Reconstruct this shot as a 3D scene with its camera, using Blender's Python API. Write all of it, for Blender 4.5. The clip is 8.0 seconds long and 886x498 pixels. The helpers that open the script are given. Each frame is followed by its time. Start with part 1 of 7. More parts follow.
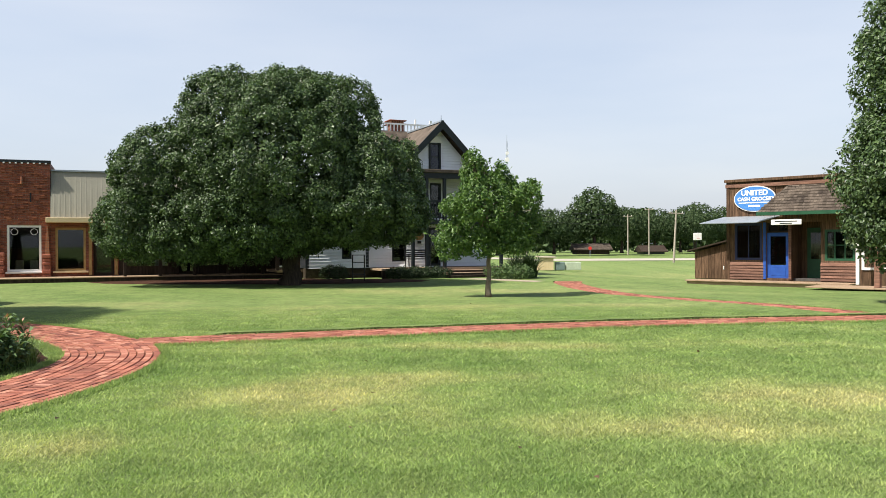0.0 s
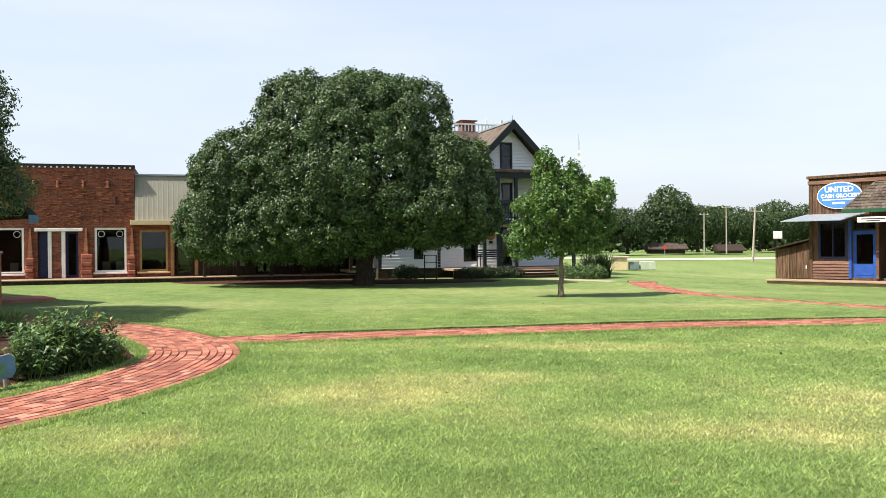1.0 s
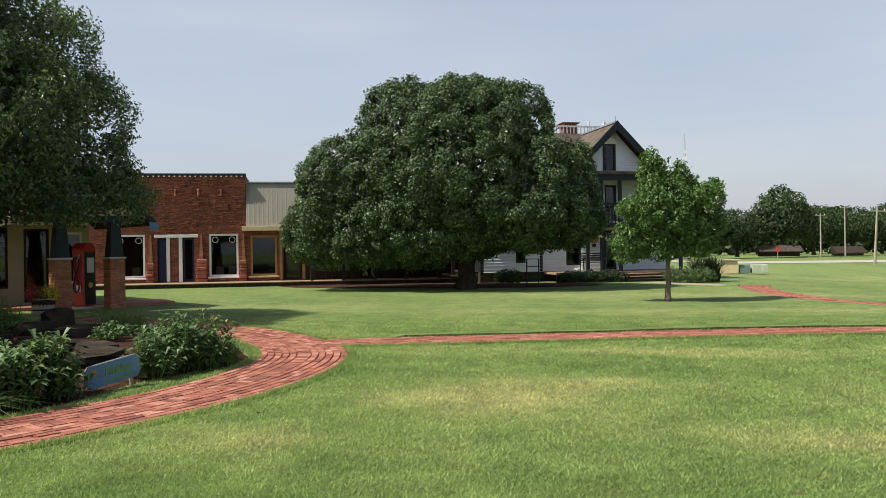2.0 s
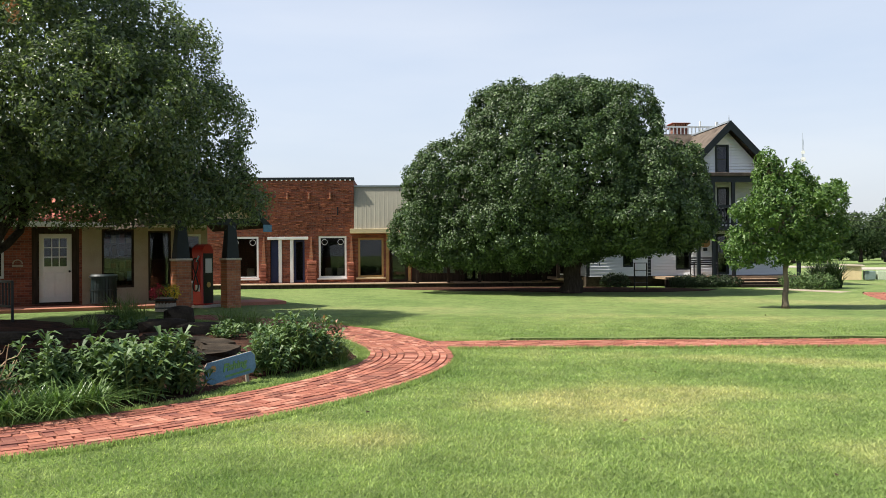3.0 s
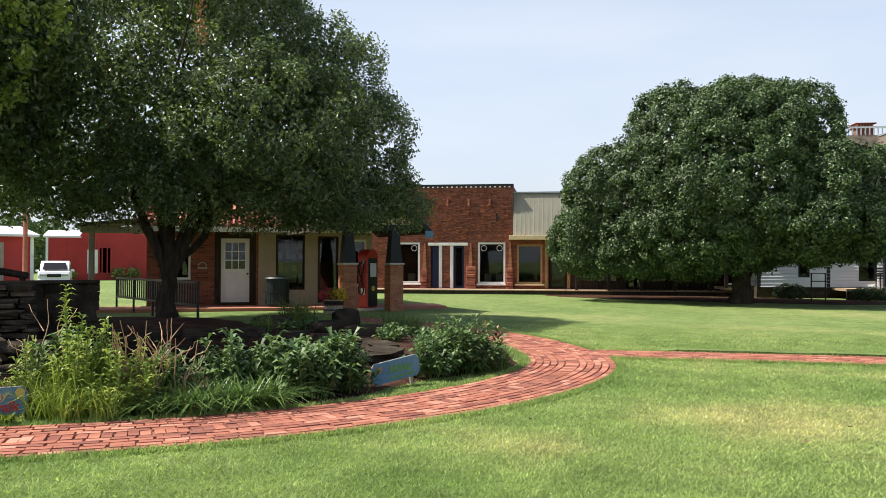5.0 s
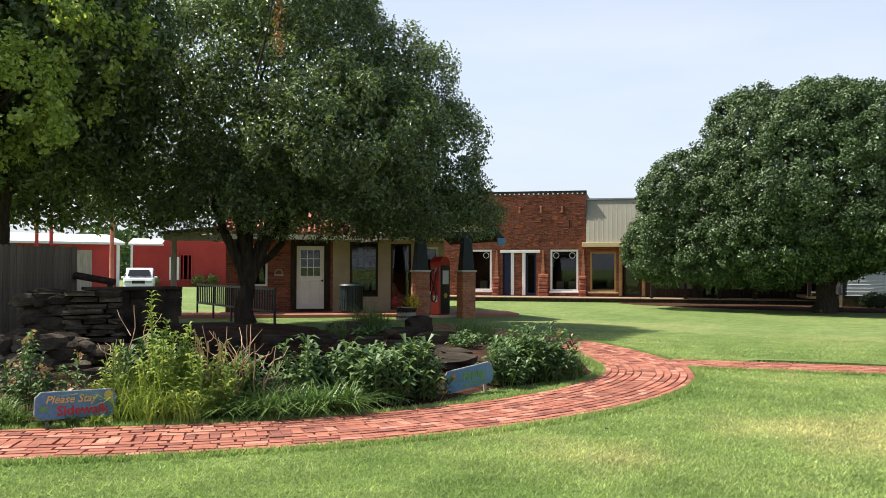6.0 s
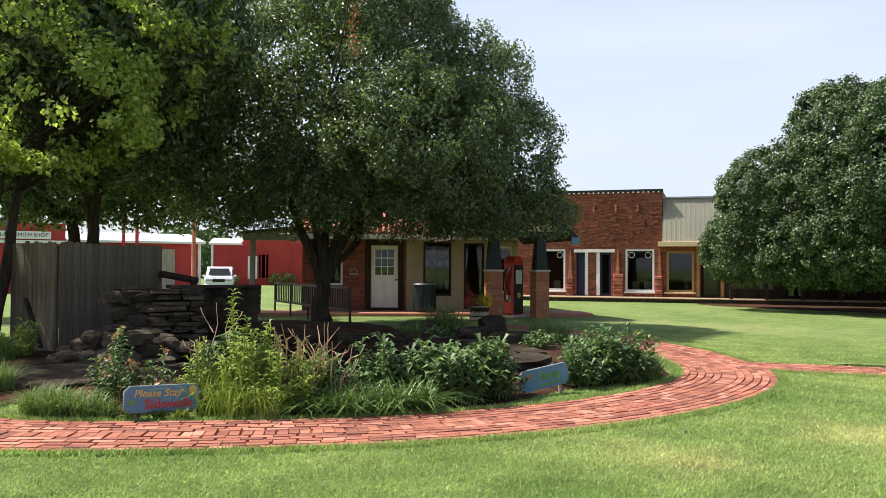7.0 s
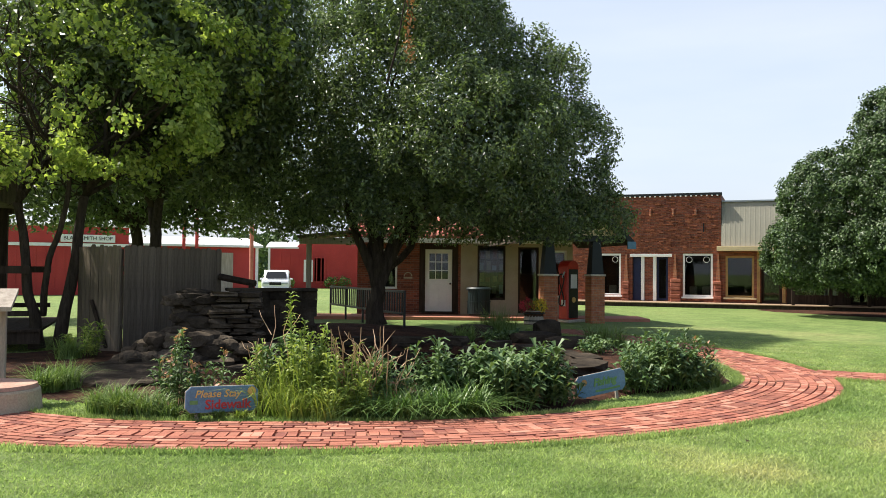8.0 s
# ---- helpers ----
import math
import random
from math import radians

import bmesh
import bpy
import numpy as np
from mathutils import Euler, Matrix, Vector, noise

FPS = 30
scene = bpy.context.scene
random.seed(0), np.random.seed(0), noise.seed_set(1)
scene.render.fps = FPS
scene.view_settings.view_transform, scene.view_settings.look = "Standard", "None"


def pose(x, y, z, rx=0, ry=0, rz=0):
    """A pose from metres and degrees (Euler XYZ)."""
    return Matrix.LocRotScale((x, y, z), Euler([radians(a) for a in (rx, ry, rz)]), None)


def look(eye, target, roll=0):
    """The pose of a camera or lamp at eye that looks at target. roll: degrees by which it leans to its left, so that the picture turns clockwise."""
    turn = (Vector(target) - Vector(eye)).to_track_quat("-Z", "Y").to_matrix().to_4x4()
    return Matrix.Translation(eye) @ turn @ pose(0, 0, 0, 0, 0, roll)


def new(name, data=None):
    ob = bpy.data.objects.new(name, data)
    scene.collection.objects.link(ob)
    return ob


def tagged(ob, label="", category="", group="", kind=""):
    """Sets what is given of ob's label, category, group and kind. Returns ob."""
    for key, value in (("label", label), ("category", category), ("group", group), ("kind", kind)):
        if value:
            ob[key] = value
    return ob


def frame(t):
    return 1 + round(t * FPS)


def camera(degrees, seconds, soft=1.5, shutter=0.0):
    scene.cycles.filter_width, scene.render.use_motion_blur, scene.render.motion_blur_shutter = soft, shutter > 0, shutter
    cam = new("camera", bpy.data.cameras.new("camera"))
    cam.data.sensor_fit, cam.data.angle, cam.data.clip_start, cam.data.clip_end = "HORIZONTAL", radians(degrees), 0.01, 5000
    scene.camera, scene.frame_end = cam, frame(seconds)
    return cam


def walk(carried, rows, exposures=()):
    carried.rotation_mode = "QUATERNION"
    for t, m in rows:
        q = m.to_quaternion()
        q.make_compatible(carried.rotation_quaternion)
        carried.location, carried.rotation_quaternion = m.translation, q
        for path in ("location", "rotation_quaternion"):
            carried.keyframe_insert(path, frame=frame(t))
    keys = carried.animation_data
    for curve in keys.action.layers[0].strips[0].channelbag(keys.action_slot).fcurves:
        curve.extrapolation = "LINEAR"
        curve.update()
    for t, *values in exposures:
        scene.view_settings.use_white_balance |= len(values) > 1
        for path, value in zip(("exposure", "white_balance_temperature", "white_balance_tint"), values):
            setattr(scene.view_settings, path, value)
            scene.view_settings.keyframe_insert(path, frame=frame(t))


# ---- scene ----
cam = camera(56.6, 8.0, soft=0.5)
EYE = 1.55
ROWS = [
    (0.0, -0.0000, -0.0000, 0.00, -0.29, 0.31),
    (0.5, -0.0134, -0.0003, 2.43, -0.32, 0.48),
    (1.0, -0.0272, -0.0012, 4.94, -0.25, 0.56),
    (1.5, -0.0442, -0.0031, 8.05, -0.04, 0.68),
    (2.0, -0.0654, -0.0069, 11.97, 0.11, 0.87),
    (3.5, -0.1193, -0.0234, 22.23, 0.46, 0.34),
    (4.0, -0.1330, -0.0294, 24.95, 0.45, 0.34),
    (4.5, -0.1461, -0.0359, 27.59, 0.57, 0.06),
    (6.0, -0.1813, -0.0573, 35.09, 1.38, -0.19),
    (6.5, -0.1927, -0.0657, 37.65, 1.26, -0.21),
    (7.0, -0.2033, -0.0742, 40.12, 1.32, -0.34),
    (7.5, -0.2116, -0.0815, 42.12, 1.52, -0.40),
    (8.0, -0.2185, -0.0879, 43.84, 1.57, -0.55),
]
EXPOSURE = [(0.0, 0.38), (0.5, 0.45), (1.0, 0.62), (1.5, 0.48), (1.8, 0.12), (2.2, 0.05), (3.2, 0.50), (4.7, 0.50), (6.0, 0.58), (8.0, 0.60)]
walk(cam, [(t, pose(x, y, EYE, 90 + pitch, roll, yaw)) for t, x, y, yaw, pitch, roll in ROWS], EXPOSURE)

# ---- world and sun ----
SUN_EL, SUN_AZ = radians(54), radians(180 + 63.5)
world = bpy.data.worlds.new("sky")
scene.world = world
world.use_nodes = True
wn = world.node_tree.nodes
sky = wn.new("ShaderNodeTexSky")
sky.sky_type, sky.sun_disc = "NISHITA", False
sky.sun_elevation, sky.sun_rotation = SUN_EL, SUN_AZ
sky.air_density, sky.dust_density, sky.ozone_density = 1.0, 3.0, 1.5
wn["Background"].inputs[1].default_value = 0.13
haze = wn.new("ShaderNodeMix")
haze.data_type = "RGBA"
height = wn.new("ShaderNodeSeparateXYZ")
thin = wn.new("ShaderNodeMapRange")
thin.inputs["From Min"].default_value, thin.inputs["From Max"].default_value = 0.26, 0.62
thin.inputs["To Min"].default_value, thin.inputs["To Max"].default_value = 0.62, 0.0
veil = wn.new("ShaderNodeTexNoise")
veil.inputs["Scale"].default_value, veil.inputs["Detail"].default_value = 1.4, 5
spot = wn.new("ShaderNodeTexCoord")
flat = wn.new("ShaderNodeMapping")
flat.inputs["Scale"].default_value = (1, 1, 5)
tone = wn.new("ShaderNodeValToRGB")
tone.color_ramp.elements[0].position, tone.color_ramp.elements[0].color = 0.35, (0.66, 0.75, 0.90, 1)
tone.color_ramp.elements[1].position, tone.color_ramp.elements[1].color = 0.68, (0.86, 0.90, 0.98, 1)
gain = wn.new("ShaderNodeVectorMath")
gain.operation = "SCALE"
gain.inputs[3].default_value = 6.4
for a, b in ((spot.outputs["Generated"], flat.inputs[0]), (flat.outputs[0], veil.inputs["Vector"]), (veil.outputs[0], tone.inputs[0]), (tone.outputs[0], gain.inputs[0]), (gain.outputs[0], haze.inputs[7])):
    world.node_tree.links.new(a, b)
world.node_tree.links.new(spot.outputs["Generated"], height.inputs[0])
world.node_tree.links.new(height.outputs[2], thin.inputs["Value"])
world.node_tree.links.new(thin.outputs[0], haze.inputs[0])
world.node_tree.links.new(sky.outputs[0], haze.inputs[6])
world.node_tree.links.new(haze.outputs[2], wn["Background"].inputs[0])
sun = new("sun", bpy.data.lights.new("sun", "SUN"))
sun.data.energy, sun.data.angle, sun.data.color = 5.6, radians(0.8), (1.0, 0.95, 0.86)
TO_SUN = Vector((math.sin(SUN_AZ) * math.cos(SUN_EL), math.cos(SUN_AZ) * math.cos(SUN_EL), math.sin(SUN_EL)))
sun.matrix_world = look(TO_SUN * 60, (0, 0, 0))


# ---- materials ----
def material(name):
    m = bpy.data.materials.new(name)
    m.use_nodes = True
    return m, m.node_tree.nodes, m.node_tree.links, m.node_tree.nodes["Principled BSDF"]


def noise_node(n, l, scale, detail=4.0, rough=0.6, coords=None, kind="Object", stretch=None):
    tc = n.new("ShaderNodeTexCoord")
    tx = n.new("ShaderNodeTexNoise")
    tx.inputs["Scale"].default_value, tx.inputs["Detail"].default_value, tx.inputs["Roughness"].default_value = scale, detail, rough
    src = tc.outputs[kind]
    if stretch:
        mp = n.new("ShaderNodeMapping")
        mp.inputs["Scale"].default_value = stretch
        l.new(src, mp.inputs[0])
        src = mp.outputs[0]
    l.new(src, tx.inputs["Vector"])
    return tx


def ramp(n, l, src, stops):
    r = n.new("ShaderNodeValToRGB")
    e = r.color_ramp.elements
    while len(e) < len(stops):
        e.new(0.5)
    for k, (p, c) in zip(e, stops):
        k.position, k.color = p, (*c, 1)
    l.new(src, r.inputs[0])
    return r.outputs[0]


def mixed(n, l, kind, fac, a, b):
    m = n.new("ShaderNodeMix")
    m.data_type, m.blend_type = "RGBA", kind
    for sock, v in ((m.inputs[0], fac), (m.inputs[6], a), (m.inputs[7], b)):
        if isinstance(v, bpy.types.NodeSocket):
            l.new(v, sock)
        elif isinstance(v, tuple):
            sock.default_value = (*v, 1)
        else:
            sock.default_value = v
    return m.outputs[2]


def bump(n, l, b, src, strength, dist=0.02):
    k = n.new("ShaderNodeBump")
    k.inputs["Strength"].default_value, k.inputs["Distance"].default_value = strength, dist
    l.new(src, k.inputs["Height"])
    l.new(k.outputs[0], b.inputs["Normal"])


def rough_mat(name, dark, light, scale=6.0, fine=60.0, rough=0.85, strength=0.3, dist=0.01, stretch=None, vary=0.0, metal=0.0, kind="Object"):
    """A weathered opaque surface: two scales of colour change and fine relief."""
    m, n, l, b = material(name)
    big = noise_node(n, l, scale, 4, 0.6, kind=kind, stretch=stretch)
    small = noise_node(n, l, fine, 3, 0.6, kind=kind, stretch=stretch)
    c = ramp(n, l, big.outputs[0], [(0.3, dark), (0.7, light)])
    c = mixed(n, l, "OVERLAY", 0.45, c, small.outputs[0])
    if vary:
        info = n.new("ShaderNodeObjectInfo")
        hsv = n.new("ShaderNodeHueSaturation")
        mr = n.new("ShaderNodeMapRange")
        mr.inputs[3].default_value, mr.inputs[4].default_value = 1 - vary, 1 + vary
        l.new(info.outputs["Random"], mr.inputs[0])
        l.new(mr.outputs[0], hsv.inputs["Value"])
        l.new(c, hsv.inputs["Color"])
        c = hsv.outputs[0]
    l.new(c, b.inputs["Base Color"])
    b.inputs["Roughness"].default_value, b.inputs["Metallic"].default_value = rough, metal
    b.inputs["Specular IOR Level"].default_value = 0.12 if rough >= 0.9 else 0.4
    bump(n, l, b, small.outputs[0], strength, dist)
    return m


def leaf_mat(name, dark, light, translucent=0.25, rough=0.5, gloss=0.3):
    m, n, l, b = material(name)
    geo = n.new("ShaderNodeNewGeometry")
    nz = noise_node(n, l, 0.7, 2)
    c = ramp(n, l, geo.outputs["Random Per Island"], [(0.0, dark), (1.0, light)])
    c = mixed(n, l, "OVERLAY", 0.4, c, nz.outputs[0])
    l.new(c, b.inputs["Base Color"])
    b.inputs["Roughness"].default_value = rough
    b.inputs["Specular IOR Level"].default_value = gloss
    tr = n.new("ShaderNodeBsdfTranslucent")
    bright = mixed(n, l, "MULTIPLY", 1.0, c, (1.05, 1.15, 0.55))
    l.new(bright, tr.inputs[0])
    mx = n.new("ShaderNodeMixShader")
    mx.inputs[0].default_value = translucent
    l.new(b.outputs[0], mx.inputs[1])
    l.new(tr.outputs[0], mx.inputs[2])
    l.new(mx.outputs[0], n["Material Output"].inputs[0])
    return m


def grass_mat(name, blades):
    """Lawn colour from the dry attribute of the mesh, broken up at several scales."""
    m, n, l, b = material(name)
    dry = n.new("ShaderNodeAttribute")
    dry.attribute_name = "dry"
    c = ramp(n, l, dry.outputs["Fac"], [(0.0, (0.090, 0.150, 0.046)), (0.35, (0.166, 0.220, 0.084)), (0.65, (0.262, 0.268, 0.130)), (1.0, (0.375, 0.345, 0.205))])
    streak = noise_node(n, l, 1.6, 5, 0.7)
    c = mixed(n, l, "OVERLAY", 0.5, c, streak.outputs[0])
    if blades:
        geo = n.new("ShaderNodeNewGeometry")
        v = ramp(n, l, geo.outputs["Random Per Island"], [(0.0, (1.40, 1.42, 1.30)), (0.7, (1.95, 1.87, 1.76)), (1.0, (2.8, 2.5, 2.25))])
        c = mixed(n, l, "MULTIPLY", 1.0, c, v)
    else:
        grain = noise_node(n, l, 16, 6, 0.85)
        tuft = noise_node(n, l, 5, 5, 0.8)
        c = mixed(n, l, "OVERLAY", 0.9, c, tuft.outputs[0])
        c = mixed(n, l, "OVERLAY", 0.85, c, grain.outputs[0])
        c = mixed(n, l, "MULTIPLY", 1.0, c, (1.00, 1.01, 0.80))
        bump(n, l, b, grain.outputs[0], 0.8, 0.05)
    l.new(c, b.inputs["Base Color"])
    b.inputs["Roughness"].default_value = 0.85
    b.inputs["Specular IOR Level"].default_value = 0.2
    if blades:
        tr = n.new("ShaderNodeBsdfTranslucent")
        l.new(mixed(n, l, "MULTIPLY", 1.0, c, (1.15, 1.2, 0.9)), tr.inputs[0])
        mx = n.new("ShaderNodeMixShader")
        mx.inputs[0].default_value = 0.45
        l.new(b.outputs[0], mx.inputs[1])
        l.new(tr.outputs[0], mx.inputs[2])
        l.new(mx.outputs[0], n["Material Output"].inputs[0])
    return m


def brick_wall_mat(name, c1, c2, mortar, scale=1.0, kind="Object"):
    m, n, l, b = material(name)
    tc = n.new("ShaderNodeTexCoord")
    mp = n.new("ShaderNodeMapping")
    mp.inputs["Rotation"].default_value = (radians(90), 0, 0)
    l.new(tc.outputs[kind], mp.inputs[0])
    br = n.new("ShaderNodeTexBrick")
    br.inputs["Color1"].default_value, br.inputs["Color2"].default_value, br.inputs["Mortar"].default_value = (*c1, 1), (*c2, 1), (*mortar, 1)
    br.inputs["Scale"].default_value = 1.0
    br.inputs["Brick Width"].default_value, br.inputs["Row Height"].default_value = 0.22 * scale, 0.075 * scale
    br.inputs["Mortar Size"].default_value, br.inputs["Mortar Smooth"].default_value = 0.007, 0.3
    br.inputs["Bias"].default_value = -0.2
    l.new(mp.outputs[0], br.inputs["Vector"])
    nz = noise_node(n, l, 1.1, 5, 0.7, stretch=(0.6, 0.6, 2.5))
    nz2 = noise_node(n, l, 14, 4, 0.7)
    c = mixed(n, l, "OVERLAY", 0.7, br.outputs[0], nz.outputs[0])
    c = mixed(n, l, "OVERLAY", 0.5, c, nz2.outputs[0])
    l.new(c, b.inputs["Base Color"])
    b.inputs["Roughness"].default_value = 0.9
    b.inputs["Specular IOR Level"].default_value = 0.15
    mth = n.new("ShaderNodeMath")
    mth.operation = "SUBTRACT"
    l.new(nz2.outputs[0], mth.inputs[0])
    l.new(br.outputs["Fac"], mth.inputs[1])
    bump(n, l, b, mth.outputs[0], 0.7, 0.02)
    return m


def siding_mat(name, colour, pitch=0.13, axis=2):
    """Painted lap boards (axis 2) or upright ribs (axis 0)."""
    m, n, l, b = material(name)
    tc = n.new("ShaderNodeTexCoord")
    sp = n.new("ShaderNodeSeparateXYZ")
    l.new(tc.outputs["Object"], sp.inputs[0])
    md = n.new("ShaderNodeMath")
    md.operation = "PINGPONG" if axis == 0 else "MODULO"
    md.inputs[1].default_value = pitch
    l.new(sp.outputs[axis], md.inputs[0])
    nz = noise_node(n, l, 1.5, 5, 0.7)
    fine = noise_node(n, l, 40, 3, 0.6)
    c = mixed(n, l, "OVERLAY", 0.25, colour, nz.outputs[0])
    c = mixed(n, l, "OVERLAY", 0.15, c, fine.outputs[0])
    l.new(c, b.inputs["Base Color"])
    b.inputs["Roughness"].default_value = 0.65
    k = n.new("ShaderNodeBump")
    k.invert = axis == 2
    k.inputs["Strength"].default_value, k.inputs["Distance"].default_value = 1.0, 0.25
    l.new(md.outputs[0], k.inputs["Height"])
    l.new(k.outputs[0], b.inputs["Normal"])
    return m


def paver_mat(name, islands):
    m, n, l, b = material(name)
    src = n.new("ShaderNodeNewGeometry").outputs["Random Per Island"] if islands else n.new("ShaderNodeObjectInfo").outputs["Random"]
    c = ramp(n, l, src, [(0.0, (0.150, 0.052, 0.042)), (0.3, (0.26, 0.088, 0.060)), (0.75, (0.34, 0.125, 0.082)), (1.0, (0.44, 0.205, 0.145))])
    fine = noise_node(n, l, 55, 4, 0.7)
    stain = noise_node(n, l, 1.7, 4, 0.6)
    c = mixed(n, l, "OVERLAY", 0.5, c, fine.outputs[0])
    c = mixed(n, l, "OVERLAY", 0.35, c, stain.outputs[0])
    dust = noise_node(n, l, 3.1, 6, 0.75, kind="Object")
    c = mixed(n, l, "MIX", ramp(n, l, dust.outputs[0], [(0.45, (0.03, 0.03, 0.03)), (0.75, (0.42, 0.42, 0.42))]), c, (0.42, 0.225, 0.14))
    l.new(c, b.inputs["Base Color"])
    b.inputs["Roughness"].default_value = 0.9
    b.inputs["Specular IOR Level"].default_value = 0.2
    bump(n, l, b, fine.outputs[0], 0.5, 0.006)
    return m


def glass_mat():
    m, n, l, b = material("window_glass")
    b.inputs["Base Color"].default_value = (0.5, 0.55, 0.55, 1)
    b.inputs["Roughness"].default_value, b.inputs["IOR"].default_value = 0.02, 1.45
    b.inputs["Transmission Weight"].default_value = 1.0
    return m


def water_mat():
    m, n, l, b = material("pond_water")
    b.inputs["Base Color"].default_value = (0.012, 0.016, 0.010, 1)
    b.inputs["Roughness"].default_value = 0.06
    nz = noise_node(n, l, 5, 3, 0.5)
    bump(n, l, b, nz.outputs[0], 0.15, 0.02)
    return m


LAWN, BLADES = grass_mat("lawn", False), grass_mat("grass_blades", True)
GLASS, WATER = glass_mat(), water_mat()
PAVER = paver_mat("path_brick", False)
PAVER_FAR = paver_mat("path_brick_joined", True)
JOINT = rough_mat("path_joint", (0.18, 0.080, 0.052), (0.29, 0.145, 0.095), 6, 70, 0.95, 0.4)
CONCRETE = rough_mat("concrete", (0.42, 0.37, 0.31), (0.56, 0.51, 0.44), 2, 50, 0.9, 0.2)
JOINT_PALE = rough_mat("worn_concrete", (0.27, 0.22, 0.16), (0.38, 0.32, 0.25), 2, 50, 0.95, 0.3)
ASPHALT = rough_mat("asphalt", (0.34, 0.31, 0.25), (0.44, 0.40, 0.33), 0.3, 20, 0.95, 0.2)
BRICK = brick_wall_mat("red_brick", (0.27, 0.086, 0.050), (0.115, 0.040, 0.030), (0.22, 0.14, 0.105))
CAR_GLASS = rough_mat("car_glass", (0.006, 0.007, 0.008), (0.010, 0.011, 0.012), 3, 30, 0.2, 0.0)
BRICK_ROUGH = rough_mat("clinker_brick", (0.085, 0.030, 0.022), (0.42, 0.155, 0.085), 5.0, 30, 0.9, 0.5, 0.01)
BRICK_LIGHT = brick_wall_mat("orange_brick", (0.42, 0.17, 0.085), (0.30, 0.10, 0.06), (0.30, 0.21, 0.15))
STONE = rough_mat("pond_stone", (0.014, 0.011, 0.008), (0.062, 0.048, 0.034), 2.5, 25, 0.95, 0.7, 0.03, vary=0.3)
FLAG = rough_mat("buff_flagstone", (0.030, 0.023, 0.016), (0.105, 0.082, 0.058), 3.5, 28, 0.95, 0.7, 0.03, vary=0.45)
RED_STONE = rough_mat("red_sandstone", (0.22, 0.075, 0.05), (0.36, 0.14, 0.09), 3, 30, 0.95, 0.7, 0.03, vary=0.25)
PINK_STONE = rough_mat("pinkish_cap_stone", (0.33, 0.20, 0.15), (0.46, 0.30, 0.23), 4, 50, 0.9, 0.3)
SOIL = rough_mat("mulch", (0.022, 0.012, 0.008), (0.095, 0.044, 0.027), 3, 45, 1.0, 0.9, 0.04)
WHITE_SIDING = siding_mat("white_lap_siding", (0.72, 0.74, 0.76))
WHITE = rough_mat("white_paint", (0.70, 0.69, 0.66), (0.80, 0.79, 0.76), 3, 60, 0.55, 0.1)
CREAM = rough_mat("cream_paint", (0.62, 0.48, 0.27), (0.72, 0.57, 0.34), 3, 60, 0.6, 0.1)
BEIGE = rough_mat("beige_plaster", (0.34, 0.29, 0.20), (0.42, 0.36, 0.26), 2, 50, 0.85, 0.2)
OAK_TRIM = rough_mat("ochre_wood_trim", (0.30, 0.17, 0.06), (0.42, 0.26, 0.10), 4, 60, 0.6, 0.2)
TRIM_DARK = rough_mat("dark_green_trim", (0.005, 0.009, 0.011), (0.009, 0.015, 0.018), 3, 60, 0.6, 0.1)
BLACK_METAL = rough_mat("black_iron", (0.010, 0.010, 0.011), (0.022, 0.022, 0.024), 5, 60, 0.45, 0.2, metal=0.2)
DARK_WOOD = rough_mat("dark_timber", (0.022, 0.016, 0.012), (0.06, 0.043, 0.032), 2, 40, 0.9, 0.4, 0.01, stretch=(6, 6, 0.8))
BARN_WOOD = rough_mat("weathered_brown_boards", (0.036, 0.022, 0.014), (0.165, 0.100, 0.062), 3.0, 30, 0.9, 0.6, 0.02, stretch=(7, 7, 0.5), vary=0.32)
FENCE_WOOD = rough_mat("grey_fence_boards", (0.085, 0.068, 0.050), (0.190, 0.152, 0.112), 2.2, 30, 0.9, 0.5, 0.02, stretch=(7, 7, 0.6), vary=0.16)
GREY_WOOD = rough_mat("grey_post_wood", (0.26, 0.22, 0.18), (0.42, 0.37, 0.31), 2, 40, 0.9, 0.3, 0.01, stretch=(6, 6, 0.6))
PLANK = rough_mat("porch_planks", (0.24, 0.165, 0.105), (0.38, 0.275, 0.19), 2, 40, 0.9, 0.3, stretch=(1, 6, 6))
RED_BOARD = rough_mat("reddish_lap_boards", (0.085, 0.042, 0.029), (0.215, 0.112, 0.075), 2.5, 40, 0.85, 0.5, 0.02, stretch=(0.7, 7, 7), vary=0.28)
SHINGLE = rough_mat("wood_shingle", (0.048, 0.038, 0.031), (0.13, 0.104, 0.082), 2, 30, 0.95, 0.5, 0.02, vary=0.3)
RED_TILE = rough_mat("red_roof_tile", (0.42, 0.12, 0.085), (0.58, 0.21, 0.16), 3, 40, 0.8, 0.3)
RED_METAL = rough_mat("red_ribbed_metal", (0.36, 0.025, 0.022), (0.47, 0.040, 0.035), 0.6, 20, 0.5, 0.1)
WHITE_METAL = rough_mat("white_metal_roof", (0.62, 0.62, 0.62), (0.74, 0.74, 0.73), 0.6, 20, 0.5, 0.1)
TAN_METAL = rough_mat("tan_ribbed_metal", (0.23, 0.215, 0.165), (0.30, 0.285, 0.22), 0.6, 30, 0.55, 0.1)
TIN = rough_mat("grey_tin_roof", (0.30, 0.33, 0.36), (0.42, 0.46, 0.50), 1, 30, 0.45, 0.1, metal=0.5)
BLUE = rough_mat("blue_paint", (0.012, 0.055, 0.26), (0.02, 0.085, 0.36), 3, 60, 0.5, 0.1)
NAVY = rough_mat("navy_paint", (0.008, 0.012, 0.05), (0.014, 0.02, 0.075), 3, 60, 0.5, 0.1)
